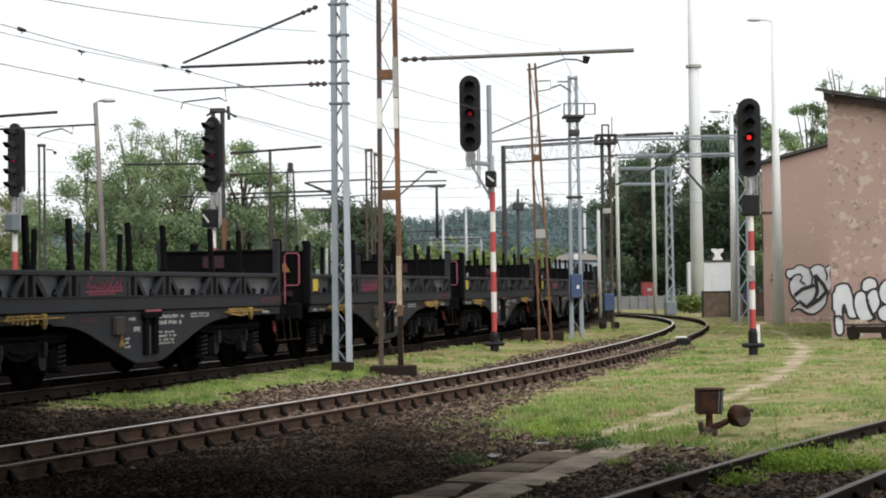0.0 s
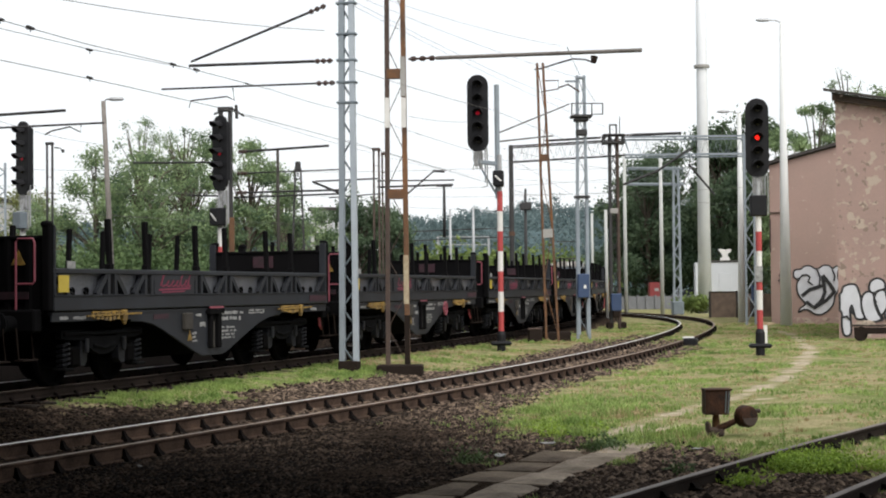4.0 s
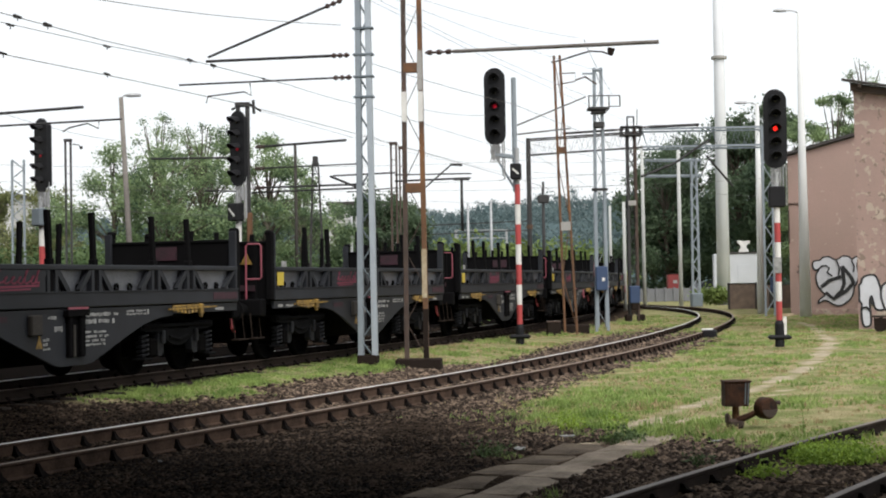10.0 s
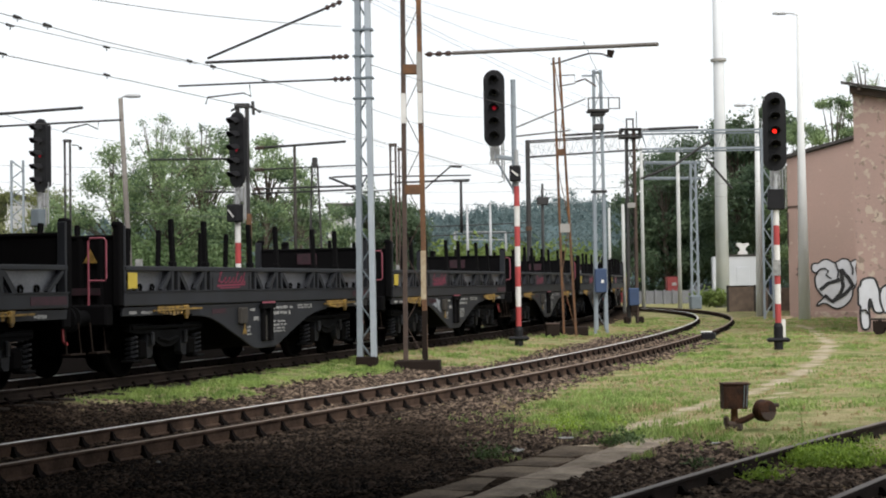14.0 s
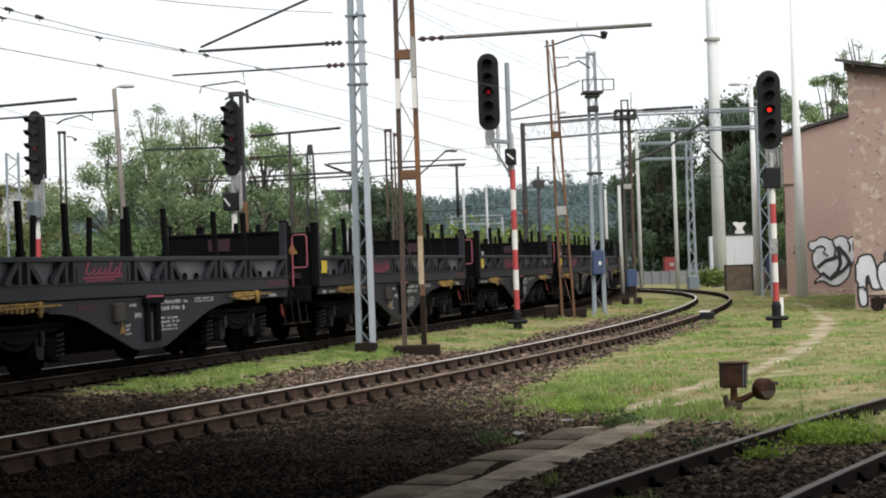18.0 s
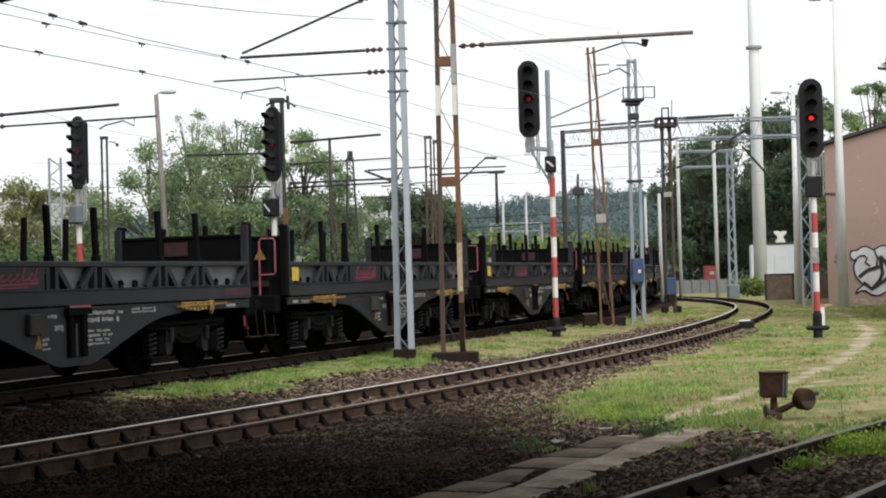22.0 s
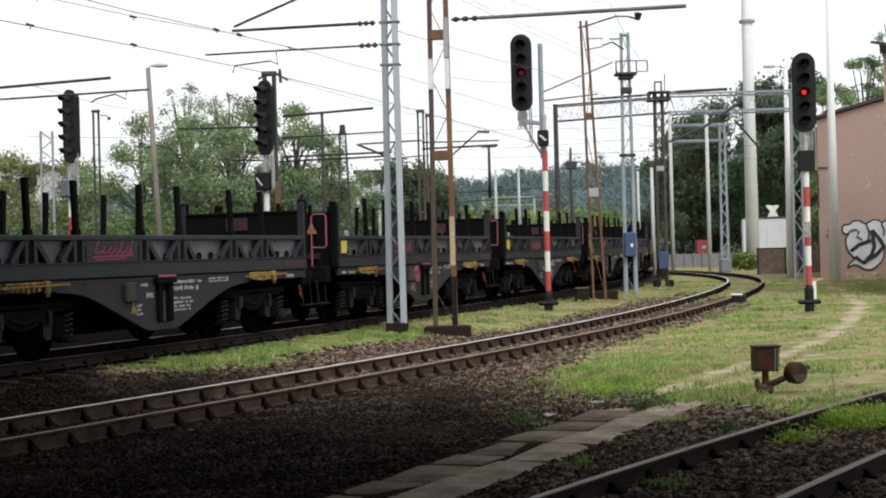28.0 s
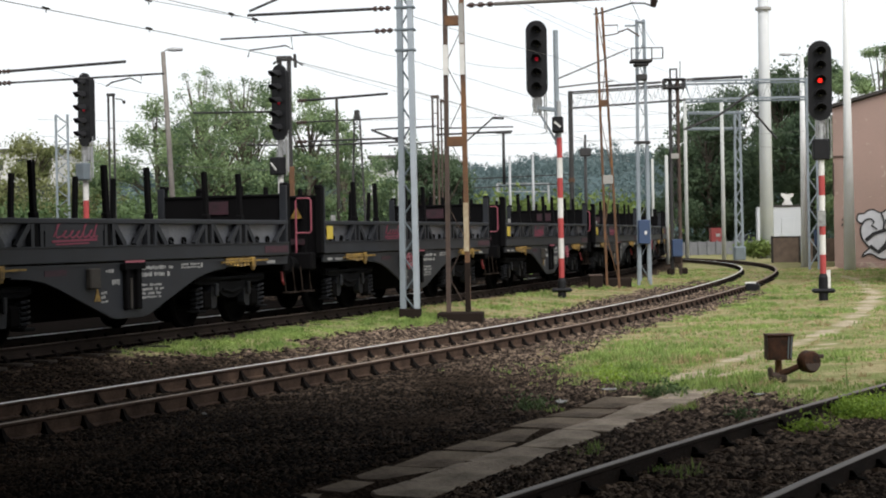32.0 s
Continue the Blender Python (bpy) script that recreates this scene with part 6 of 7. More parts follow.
def low_wall():
    t = thing("low_wall", pose(*(16.77, 86), 0.0, 0, 0, -6), "low brown brick enclosure wall with capped posts", "wall")
    part("panel", Shape().box((0, 0, 0.65), (1.42, 0.2, 1.4), bevel=0.01), BRICK_WALL, t)
    for x in (-0.75, 0.75):
        part("post", Shape().box((x, 0, 0.68), (0.12, 0.24, 1.5), bevel=0.02), CONCRETE_DARK, t)
    part("panel", Shape().box((2.2, 0.6, 0.6), (2.6, 0.2, 1.3), bevel=0.01), BRICK_WALL, t)
    part("coping", Shape().box((0, 0, 1.38), (1.5, 0.28, 0.06), bevel=0.01), CONCRETE_DARK, t)
    d = thing("oil_barrel", pose(*(18.22, 84), 0.9), "blue barrel behind the low wall", "barrel")
    part("drum", Shape().turned([(0, 0), (0.3, 0), (0.3, 0.28), (0.32, 0.3), (0.3, 0.32), (0.3, 0.85), (0, 0.85)], 16), BLUE, d)
    part("stand", Shape().box((0, 0, -0.45), (0.6, 0.6, 0.9)), CONCRETE_DARK, d)


low_wall()


def far_fence():
    t = thing("concrete_fence", Matrix(), "long low grey concrete fence at the far grass edge", "fence")
    p, q = Vector((15, 118, 0.58)), Vector((21.14, 118, 0.71))
    n = 9
    for i in range(n):
        a, b = p.lerp(q, i / n), p.lerp(q, (i + 1) / n)
        part("fence_panel", Shape().bar((a.x, a.y, 0.5), (b.x, b.y, 0.5), 0.12, 1.0), FENCE_GREY, t)
        part("fence_post", Shape().box((a.x, a.y - 0.1, 0.53), (0.16, 0.16, 1.1), bevel=0.02), FENCE_GREY, t)


far_fence()


def car(px_, py_, paint, label, tall=1.0):
    t = thing("parked_car", pose(px_, py_, 0.02, 0, 0, 20), label, "car", "cars parked beyond the fence")
    part("body", Shape().plate([(-2.0, 0.35), (-2.05, 0.75 * tall), (-1.3, 0.95 * tall), (1.2, 0.95 * tall), (2.0, 0.8 * tall), (2.05, 0.35)], "y", -0.85, 0.85), paint, t)
    part("cabin", Shape().plate([(-1.2, 0.95 * tall), (-0.7, 0.95 * tall + 0.5), (0.7, 0.95 * tall + 0.5), (1.15, 0.95 * tall)], "y", -0.75, 0.75), GLASS_DARK, t, "dark glazed cabin")
    for x in (-1.25, 1.25):
        for y in (-0.82, 0.82):
            part("wheel", Shape().turned([(0, -0.1), (0.3, -0.1), (0.32, 0), (0.3, 0.1), (0, 0.1)], 14, (x, y, 0.3), "y"), FASTENING, t)


RED_CAR = material("red_car_paint", (0.2, 0.026, 0.026), (0.12, 0.02, 0.02), 0.5)
GREY_CAR = material("silver_car_paint", (0.45, 0.47, 0.5), None, 0.35)
wc = thing("waste_container", pose(*(18.29, 122), 0.0), "dull red metal container standing beyond the grey fence", "container")
part("container_body", Shape().box((0, 0, 1.05), (0.95, 0.9, 2.1), bevel=0.04), RED_CAR, wc)
part("lid", Shape().box((0, 0, 2.14), (1.02, 0.96, 0.08), bevel=0.03), FASTENING, wc, "dark lid")
part("label_plate", Shape().box((0.1, -0.46, 1.5), (0.34, 0.02, 0.24)), LABEL, wc, "pale plate")
car(*(20.97, 122), GREY_CAR, "silver parked car seen beyond the grey fence")
car(*(30.06, 140), GREY_CAR, "pale parked car seen beside the low wall")
rb = thing("shipping_box", pose(*(14.72, 128), 0.0), "small red steel box beside the far track", "steel box")
part("box_body", Shape().box((0, 0, 1.1), (1.1, 1.1, 2.2), bevel=0.03), RED_CAR, rb)


def apartments(cx, cy, w, h, floors, cols, label):
    t = thing("apartment_house", pose(cx, cy, 0), label, "apartment house", "houses behind the trees")
    part("wall", Shape().box((0, 0, h / 2), (w, 10, h)), PLASTER, t)
    part("roof", Shape().box((0, 0, h + 0.2), (w + 0.6, 10.6, 0.4), bevel=0.05), TAR, t)
    for i in range(cols):
        for j in range(floors):
            x, z = -w / 2 + w * (i + 0.5) / cols, h * (j + 0.55) / floors
            win = part("window", Shape().box((x, -5.0, z), (1.5, 0.14, 1.5)), WHITE, t)
            part("pane", Shape().box((x, -5.06, z), (1.3, 0.06, 1.3)), GLASS_DARK, win)


apartments(*(-9.45, 190), 9, 11.43, 5, 4, "pale multi-storey apartment house behind trees")
apartments(*(-54.47, 170), 16, 11.89, 4, 6, "pale apartment house at the yard edge behind bushes")


# ---- locomotive at the head of the train ----
def locomotive():
    t = thing("electric_locomotive", Matrix(), "grey electric locomotive with pale roof hauling the wagons away", "locomotive")
    body = material("grey_locomotive_paint", (0.2, 0.23, 0.27), (0.12, 0.14, 0.16), 0.5)
    roof = material("pale_locomotive_roof", (0.3, 0.28, 0.255), (0.19, 0.18, 0.165), 0.8)
    # pale blue base colour stands in for sky mirrored in the panes
    GLASS_PALE = material("sky_painted_glass", (0.3, 0.34, 0.38), (0.2, 0.23, 0.26), 0.12)
    sec = [(-1.45, 1.2), (1.45, 1.2), (1.48, 2.6), (1.42, 3.3), (-1.42, 3.3), (-1.48, 2.6)]
    part("body", Shape().plate(sec, "x", -7.6, 7.6), body, t)
    part("roof", Shape().plate([(-1.42, 3.305), (1.42, 3.305), (1.2, 3.58), (0.6, 3.74), (-0.6, 3.74), (-1.2, 3.58)], "x", -7.75, 7.75), roof, t, "pale rounded roof")
    for s in (-1, 1):
        for y in (-0.95, 0, 0.95):
            part("cab_window", Shape().box((s * 7.62, y, 2.75), (0.06, 0.72, 0.75), bevel=0.02), GLASS_PALE, t, "cab window with the sky's reflection painted in")
        for y in (-1.0, 1.0):
            part("headlight", Shape().turned([(0, 0.08), (0.12, 0.06), (0.14, 0)], 12, (s * 7.62, y, 1.75), "x"), WHITE, t)
        part("roof_lamp", Shape().turned([(0, -0.12), (0.2, -0.1), (0.2, 0.1), (0, 0.12)], 12, (s * 7.72, 0, 3.52), "x"), WHITE, t, "round white roof lamp")
        part("buffer_beam", Shape().box((s * 7.7, 0, 1.05), (0.3, 2.7, 0.5), bevel=0.03), RED, t, "red buffer beam")
        bogie(t, s * 4.2)
    for x in np.linspace(-5, 5, 6):
        for y in (-1.49, 1.49):
            part("side_window", Shape().box((x, y, 2.65), (0.9, 0.05, 0.6), bevel=0.02), GLASS_DARK, t)
    pan = Shape().box((-5.2, 0, 4.0), (1.6, 1.4, 0.08))
    for y in (-0.5, 0.5):
        pan.bar((-5.8, y, 4.05), (-4.6, y, 4.7), 0.05, 0.05).bar((-4.6, y, 4.7), (-5.6, y, 5.35), 0.04, 0.04)
    pan.bar((-5.6, -0.9, 5.4), (-5.6, 0.9, 5.4), 0.07, 0.06)
    part("pantograph", pan, BLACK_STEEL, t, "raised black pantograph")
    return t


loco = locomotive()


# ---- trees ----
def leaves_mesh(blobs, count, size, rnd, mat, name, loose=1.0):
    """Small bent leaf clumps scattered in and on the blobs: ragged, with gaps."""
    w = np.array([b[3] ** 2 for b in blobs])
    # each blob breaks up into twigs, round which the leaves gather
    big = np.array(blobs)[rnd.choice(len(blobs), len(blobs) * 9, p=w / w.sum())]
    o = rnd.normal(size=(len(big), 3))
    o /= np.linalg.norm(o, axis=1)[:, None]
    twig = big[:, :3] + o * (big[:, 3] * rnd.uniform(0.25, 1.15, len(big)))[:, None] * np.array([1, 1, 0.85])
    reach = big[:, 3] * rnd.uniform(0.25, 0.95, len(big)) * loose + 0.1
    pick = rnd.choice(len(twig), count, p=reach ** 2 / (reach ** 2).sum())
    d = rnd.normal(size=(count, 3)) * 0.75
    c = twig[pick] + d * reach[pick][:, None] * np.array([1, 1, 0.7])
    u = rnd.normal(size=(count, 3))
    u /= np.linalg.norm(u, axis=1)[:, None]
    v = np.cross(u, d + rnd.normal(size=(count, 3)) * 0.5)
    v /= np.linalg.norm(v, axis=1)[:, None] + 1e-9
    s = size * rnd.uniform(0.5, 1.3, count)[:, None]
    n = np.cross(u, v)
    P = np.stack([c - u * s, c - v * s * 0.55 + n * s * 0.15, c + u * s, c + v * s * 0.55 + n * s * 0.15], 1).reshape(-1, 3)
    me = bpy.data.meshes.new(name)
    k = np.arange(count) * 4
    F = np.stack([k, k + 1, k + 2, k + 3], 1)
    me.from_pydata(P.tolist(), [], F.tolist())
    me.materials.append(mat)
    return me


def tree(x, y, height, width, mat, label, seed, count=9000, size=0.22, low=0.22, base=0.0, open_=0.0):
    rnd = np.random.RandomState(seed)
    t = thing("tree", pose(x, y, base), label, "tree", "trees around the yard")
    tr = Shape()
    top = height * 0.72
    bend = rnd.uniform(-0.6, 0.6, 2)
    trunk = [(0, 0, -0.4), (bend[0] * 0.3, bend[1] * 0.3, top * 0.4), (bend[0], bend[1], top)]
    tr.tube(trunk, height * 0.028, 9, True, height * 0.008)
    blobs = []
    n = 46
    for i in range(n):
        f = rnd.uniform(low, 0.97)
        prof = math.sin(math.pi * min(1, max(0.05, (f - low * 0.6) / (1.04 - low * 0.6))) ** 0.8) ** 0.6
        a, rr = rnd.uniform(0, 2 * math.pi), width / 2 * prof * rnd.uniform(0.3, 0.95)
        br = width * rnd.uniform(0.05, 0.13) * (0.6 + 0.4 * prof) * (1 - 0.35 * open_)
        blobs.append((rr * math.cos(a), rr * math.sin(a), f * height - br * 0.3, br))
        z0 = min(top * 0.95, f * height * rnd.uniform(0.45, 0.8))
        p0 = Vector((bend[0] * z0 / top, bend[1] * z0 / top, z0))
        q = Vector(blobs[-1][:3])
        tr.tube([p0, p0.lerp(q, 0.5) + Vector((0, 0, 0.03 * height)), q], height * 0.006, 6, False, height * 0.0015)
    part("trunk", tr, BARK, t, smooth=True)
    part("crown", leaves_mesh(blobs, count, size, rnd, mat, "crown"), None, t)
    return t


def trees_from(rows):
    for (x, y), top, wide, mat, lab, seed, cnt, size, low in rows:
        thin = {LEAF: (1.35, 0.58, 0.75), LEAF_YELLOW: (1.7, 0.6, 0.2)}.get(mat, (2.1, 0.66, 0.0))
        tree(x, y, top * 1.07, wide, mat, lab, seed, int(cnt * thin[0]), size * thin[1], low, open_=thin[2])


trees_from((
    (((-18.14, 100)), 11.27, 10.5, LEAF, "large leafy green tree behind the yard", 3, 15000, 0.2, 0.1),
    (((-20.07, 108)), 13.49, 5.0, LEAF, "feathery thin-crowned tree rising over the others", 31, 3200, 0.14, 0.45),
    (((-17.24, 107)), 12.79, 4.5, LEAF, "feathery thin-crowned tree rising over the others", 32, 2600, 0.14, 0.5),
    (((-22.3, 104)), 10.9, 9.4, LEAF, "broad green tree behind the yard", 5, 11000, 0.2, 0.08),
    (((-12.47, 105)), 11.67, 8.0, LEAF, "leafy green tree beside a taller one", 8, 13000, 0.2, 0.08),
    (((-16.51, 110)), 12.68, 8.5, LEAF, "green tree standing between two others", 9, 12000, 0.2, 0.08),
    (((-10.2, 112)), 9.89, 7.0, LEAF, "smaller green tree at the edge of the row", 11, 9000, 0.2, 0.05),
    (((-29.7, 100)), 8.3, 7.2, LEAF_YELLOW, "rounded yellowish green tree by the lattice tower", 12, 9000, 0.2, 0.05),
    (((-30.9, 95)), 7.4, 6.0, LEAF_YELLOW, "bushy yellowish tree at the yard side", 13, 8000, 0.2, 0.05),
    (((-29.74, 115)), 9.0, 6.0, LEAF_YELLOW, "low bushy tree at the yard side", 14, 7000, 0.2, 0.05),
    (((-9.44, 130)), 8.05, 8.0, LEAF, "low green trees before the apartment house", 15, 8000, 0.22, 0.05),
    (((-5.38, 125)), 9.84, 7.0, LEAF_DARK, "dense dark green tree before the far woods", 16, 10000, 0.22, 0.05),
    (((-3.56, 135)), 8.21, 6.0, LEAF_DARK, "dense dark green tree before the far woods", 17, 8000, 0.22, 0.05),
    (((19.93, 135)), 12.67, 10.0, LEAF_DARK, "tall dark leafy tree behind the white cabin", 21, 14000, 0.26, 0.02),
    (((23.27, 140)), 14.2, 10.0, LEAF_DARK, "tall dark leafy tree behind the white cabin", 22, 14000, 0.26, 0.02),
    (((25.63, 132)), 15.55, 9.0, LEAF_DARK, "tall dark leafy tree behind the thick mast", 23, 15000, 0.26, 0.02),
    (((27.47, 128)), 15.57, 9.5, LEAF_DARK, "tall dark tree behind the signal", 24, 14000, 0.26, 0.02),
    (((20.47, 150)), 12.24, 8.0, LEAF_DARK, "dark leafy tree at the wood's edge", 25, 9000, 0.26, 0.02),
    (((27.97, 118)), 13.2, 6.0, LEAF, "green tree behind the low roof", 26, 9000, 0.22, 0.2),
    (((29.05, 112)), 14.7, 4.2, LEAF, "drooping green birch behind the roof", 27, 8000, 0.2, 0.3),
    (((33.3, 120)), 18.2, 4.2, LEAF, "thin feathery tree top above the high roof", 28, 1700, 0.15, 0.6),
    (((37.79, 125)), 17.43, 6.0, LEAF, "green tree behind the railway building", 29, 6000, 0.2, 0.4),
))


def bush(x, y, wide, high, mat, label, seed, n=2500, size=0.14):
    rnd = np.random.RandomState(seed)
    t = thing("bush", pose(x, y, 0), label, "bush", "bushes of the yard")
    blobs = [(rnd.uniform(-wide / 2, wide / 2), rnd.uniform(-wide / 3, wide / 3), high * rnd.uniform(0.2, 0.75), high * rnd.uniform(0.25, 0.4)) for _ in range(12)]
    st = Shape()
    for b in blobs[:6]:
        st.tube([(b[0] * 0.3, b[1] * 0.3, -0.1), b[:3]], 0.03, 5, False, 0.01)
    part("stems", st, BARK, t)
    part("foliage", leaves_mesh(blobs, n, size, rnd, mat, "foliage"), None, t)


bush(*(18.02, 100), 2.6, 1.1, LEAF_BUSH, "green bush beside the white cabin", 40)
for i, (px_, py_) in enumerate((((0.76, 150)), ((3.48, 160)), ((5.21, 150)), ((-2.37, 155)), ((8.27, 150)), ((11.19, 160)), ((14.3, 165)))):
    bush(px_, py_, 5.5, 5.6, LEAF_BUSH, "bright green shrubs along the far track", 50 + i, 2600, 0.3)


for i, (px_, py_, hi_) in enumerate(((-24.5, 92, 4.6), (-20.8, 94, 4.2), (-17.3, 92, 4.7), (-13.6, 93, 4.4), (-10.3, 96, 4.0), (-28.4, 90, 4.2))):
    bush(px_, py_, 5.0, hi_, LEAF_HEDGE, "dense green shrub under the trees beyond the train", 80 + i, 5200, 0.15)


def far_woods():
    """The wooded rise that closes the distance: a hillside, and crowns standing close on it."""
    rnd = np.random.RandomState(77)
    rise = lambda ang: np.interp(ang, (-0.36, -0.1, 0.0, 0.022, 0.057, 0.082, 0.13, 0.34), (0.044, 0.047, 0.05, 0.0535, 0.0575, 0.0585, 0.057, 0.048))
    hill, angs, ds = Shape(), np.linspace(-0.36, 0.34, 60), (300, 340, 390, 440, 470, 540)
    for d, f in zip(ds, (0.0, 0.4, 0.72, 0.93, 0.97, 0.6)):
        for a in angs:
            hill.v.append((d * math.sin(a), d * math.cos(a), f * float(rise(a)) * 455 - 3.5 + 1.2 * noise.noise((a * 40, d * 0.02, 1))))
    n = len(angs)
    hill.f = [(j * n + i, j * n + i + 1, j * n + n + i + 1, j * n + n + i) for j in range(len(ds) - 1) for i in range(n - 1)]
    tagged(part("hillside", hill, HILL, smooth=True), "hillside under far woods, tinted with haze", "hillside", kind="structure")
    blobs = []
    for i in range(1500):
        ang, d = rnd.uniform(-0.35, 0.33), rnd.uniform(305, 468)
        top = float(np.interp(d, ds[:5], (0.0, 0.4, 0.72, 0.93, 0.97))) * float(rise(ang)) * 455 - 2.0
        blobs.append((d * math.sin(ang), d * math.cos(ang), top + rnd.uniform(-1.0, 2.2), rnd.uniform(2.4, 4.2)))
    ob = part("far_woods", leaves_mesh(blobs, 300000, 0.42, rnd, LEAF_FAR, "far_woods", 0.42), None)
    tagged(ob, "wooded hillside closing off the yard, haze in its leaf colour", "woods", kind="stuff")


far_woods()


# ---- concrete slabs of the path ----
def slab_path():
    t = thing("slab_path", Matrix(), "path of worn sunken concrete slabs across the yard", "paving", kind="structure")
    rnd = random.Random(12)
    a, b = Vector((-0.74, 11.15, 0)), Vector((2.04, 17.55, 0))
    d = (b - a).normalized()
    s = Vector((d.y, -d.x, 0))
    turn = -math.degrees(math.atan2(d.x, d.y))
    def flag(wide, lg, mat):
        """A worn slab: uneven edges, one corner chipped off."""
        c = rnd.randrange(4)
        pts = []
        for k, (u, v) in enumerate(((-1, -1), (1, -1), (1, 1), (-1, 1))):
            x, y = u * wide / 2 + rnd.uniform(-0.02, 0.02), v * lg / 2 + rnd.uniform(-0.025, 0.025)
            if k == c:
                q = rnd.uniform(0.05, 0.16)
                ends = [(x - u * q, y), (x, y - v * q * rnd.uniform(0.6, 1.6))]
                pts += ends if u * v < 0 else ends[::-1]
            else:
                pts.append((x, y))
        n = len(pts)
        sh = Shape()
        sh.v = [(x, y, -0.06) for x, y in pts] + [(x, y, 0.0) for x, y in pts] + [(x * 0.96, y * 0.975, 0.012 + rnd.uniform(-0.004, 0.004)) for x, y in pts]
        for z in (0, n):
            sh.f += [(z + i, z + (i + 1) % n, z + n + (i + 1) % n, z + n + i) for i in range(n)]
        sh.f.append(tuple(range(2 * n, 3 * n)))
        return sh.mesh("slab", mat)

    for row, (off, wide) in enumerate(((-0.3, 0.54), (0.3, 0.54))):
        u = -2.6 + 0.35 * row
        while u < (b - a).length + (0.1 if row else -0.4):
            lg = rnd.choice((0.5, 0.62, 0.84, 0.97) if row == 0 else (0.7, 0.97, 1.12))
            c = a + d * (u + lg / 2) + s * (off + rnd.uniform(-0.03, 0.03))
            part("slab", flag(wide * rnd.uniform(0.88, 1.05), lg, SLAB if row else SLAB_DIRTY), None, t, at=pose(c.x, c.y, gz(c.x, c.y) + 0.012 - 0.016 * (1 - row) + rnd.uniform(-0.01, 0.006), rnd.uniform(-1.3, 1.3), rnd.uniform(-1.6, 1.6), turn + rnd.uniform(-2.5, 2.5)))
            u += lg + rnd.uniform(0.02, 0.07) * (2 if row == 0 else 1)


slab_path()


def litter():
    for k, (px_, py_, w) in enumerate(((1.44, 18.34, 0.17), (2.98, 16.89, 0.13), (0.81, 17.1, 0.2), (-3.38, 17.97, 0.07))):
        t = thing("paper_scrap", pose(px_, py_, gz(px_, py_) + 0.035, 0, 0, 40 * k), "crumpled white paper scrap lying on the ground", "litter", "litter on the ground")
        rnd = random.Random(k)
        sh, n = Shape(), 5
        for j in range(n):
            for i in range(n):
                sh.v.append(((i / (n - 1) - 0.5) * w + rnd.uniform(-0.02, 0.02) * w * 4, (j / (n - 1) - 0.5) * w * 0.6, rnd.uniform(-0.006, 0.014)))
        sh.f += [(j * n + i, j * n + i + 1, j * n + n + i + 1, j * n + n + i) for j in range(n - 1) for i in range(n - 1)]
        p = part("paper", sh, LABEL, t)
        p.modifiers.new("thick", "SOLIDIFY").thickness = 0.003


litter()


# ---- stones, grass and weeds ----
def scatter(n, xr, yr, seed):
    rnd = np.random.RandomState(seed)
    x = rnd.uniform(*xr, n)
    # nearer places get more
    y = yr[0] + (yr[1] - yr[0]) * rnd.uniform(0, 1, n) ** 1.7
    return x, y, rnd


def stones_mesh(x, y, z, size, rnd):
    n = len(x)
    base = np.array([(1, 0, 0.1), (0.3, 0.95, 0.02), (-0.85, 0.5, 0.1), (-0.7, -0.65, -0.05), (0.45, -0.85, 0.05), (0.15, 0.1, 0.55), (-0.1, 0, -0.6)])
    tri = np.array([(0, 1, 5), (1, 2, 5), (2, 3, 5), (3, 4, 5), (4, 0, 5), (1, 0, 6), (2, 1, 6), (3, 2, 6), (4, 3, 6), (0, 4, 6)])
    a = rnd.uniform(0, 2 * math.pi, n)
    s = size * rnd.uniform(0.55, 1.25, n)
    P = base[None] * (1 + rnd.uniform(-0.28, 0.28, (n, 7, 3)))
    c, sn = np.cos(a)[:, None], np.sin(a)[:, None]
    X, Y = P[..., 0] * c - P[..., 1] * sn, P[..., 0] * sn + P[..., 1] * c
    V = np.stack([X * s[:, None] + x[:, None], Y * s[:, None] + y[:, None], P[..., 2] * s[:, None] + z[:, None]], -1).reshape(-1, 3)
    F = (tri[None] + 7 * np.arange(n)[:, None, None]).reshape(-1, 3)
    return V, F


def stone_material():
    m = bpy.data.materials.new("ballast_stone")
    m.use_nodes = True
    n, l = m.node_tree.nodes, m.node_tree.links
    bs, geo, ramp = n["Principled BSDF"], n.new("ShaderNodeNewGeometry"), n.new("ShaderNodeValToRGB")
    bs.inputs["Roughness"].default_value = 0.92
    bs.inputs["Specular IOR Level"].default_value = 0.06
    cr = ramp.color_ramp
    cr.elements[0].color, cr.elements[1].color = (0.0125, 0.0092, 0.0073, 1), (0.235, 0.175, 0.13, 1)
    e = cr.elements.new(0.55)
    e.color = (0.056, 0.041, 0.0315, 1)
    l.new(geo.outputs["Random Per Island"], ramp.inputs["Fac"])
    # stones are multiplied darker where bridge and train shade is painted
    att, mix = n.new("ShaderNodeAttribute"), n.new("ShaderNodeMix")
    att.attribute_name = "stone_shade"
    mix.data_type, mix.blend_type = "RGBA", "MULTIPLY"
    mix.inputs["B"].default_value = (0.175, 0.16, 0.148, 1)
    l.new(att.outputs["Fac"], mix.inputs["Factor"])
    l.new(ramp.outputs["Color"], mix.inputs["A"])
    l.new(mix.outputs["Result"], bs.inputs["Base Color"])
    return m


def patchy(x, y, f, seed):
    return np.array([noise.noise((a * f, b * f, seed)) for a, b in zip(x, y)])


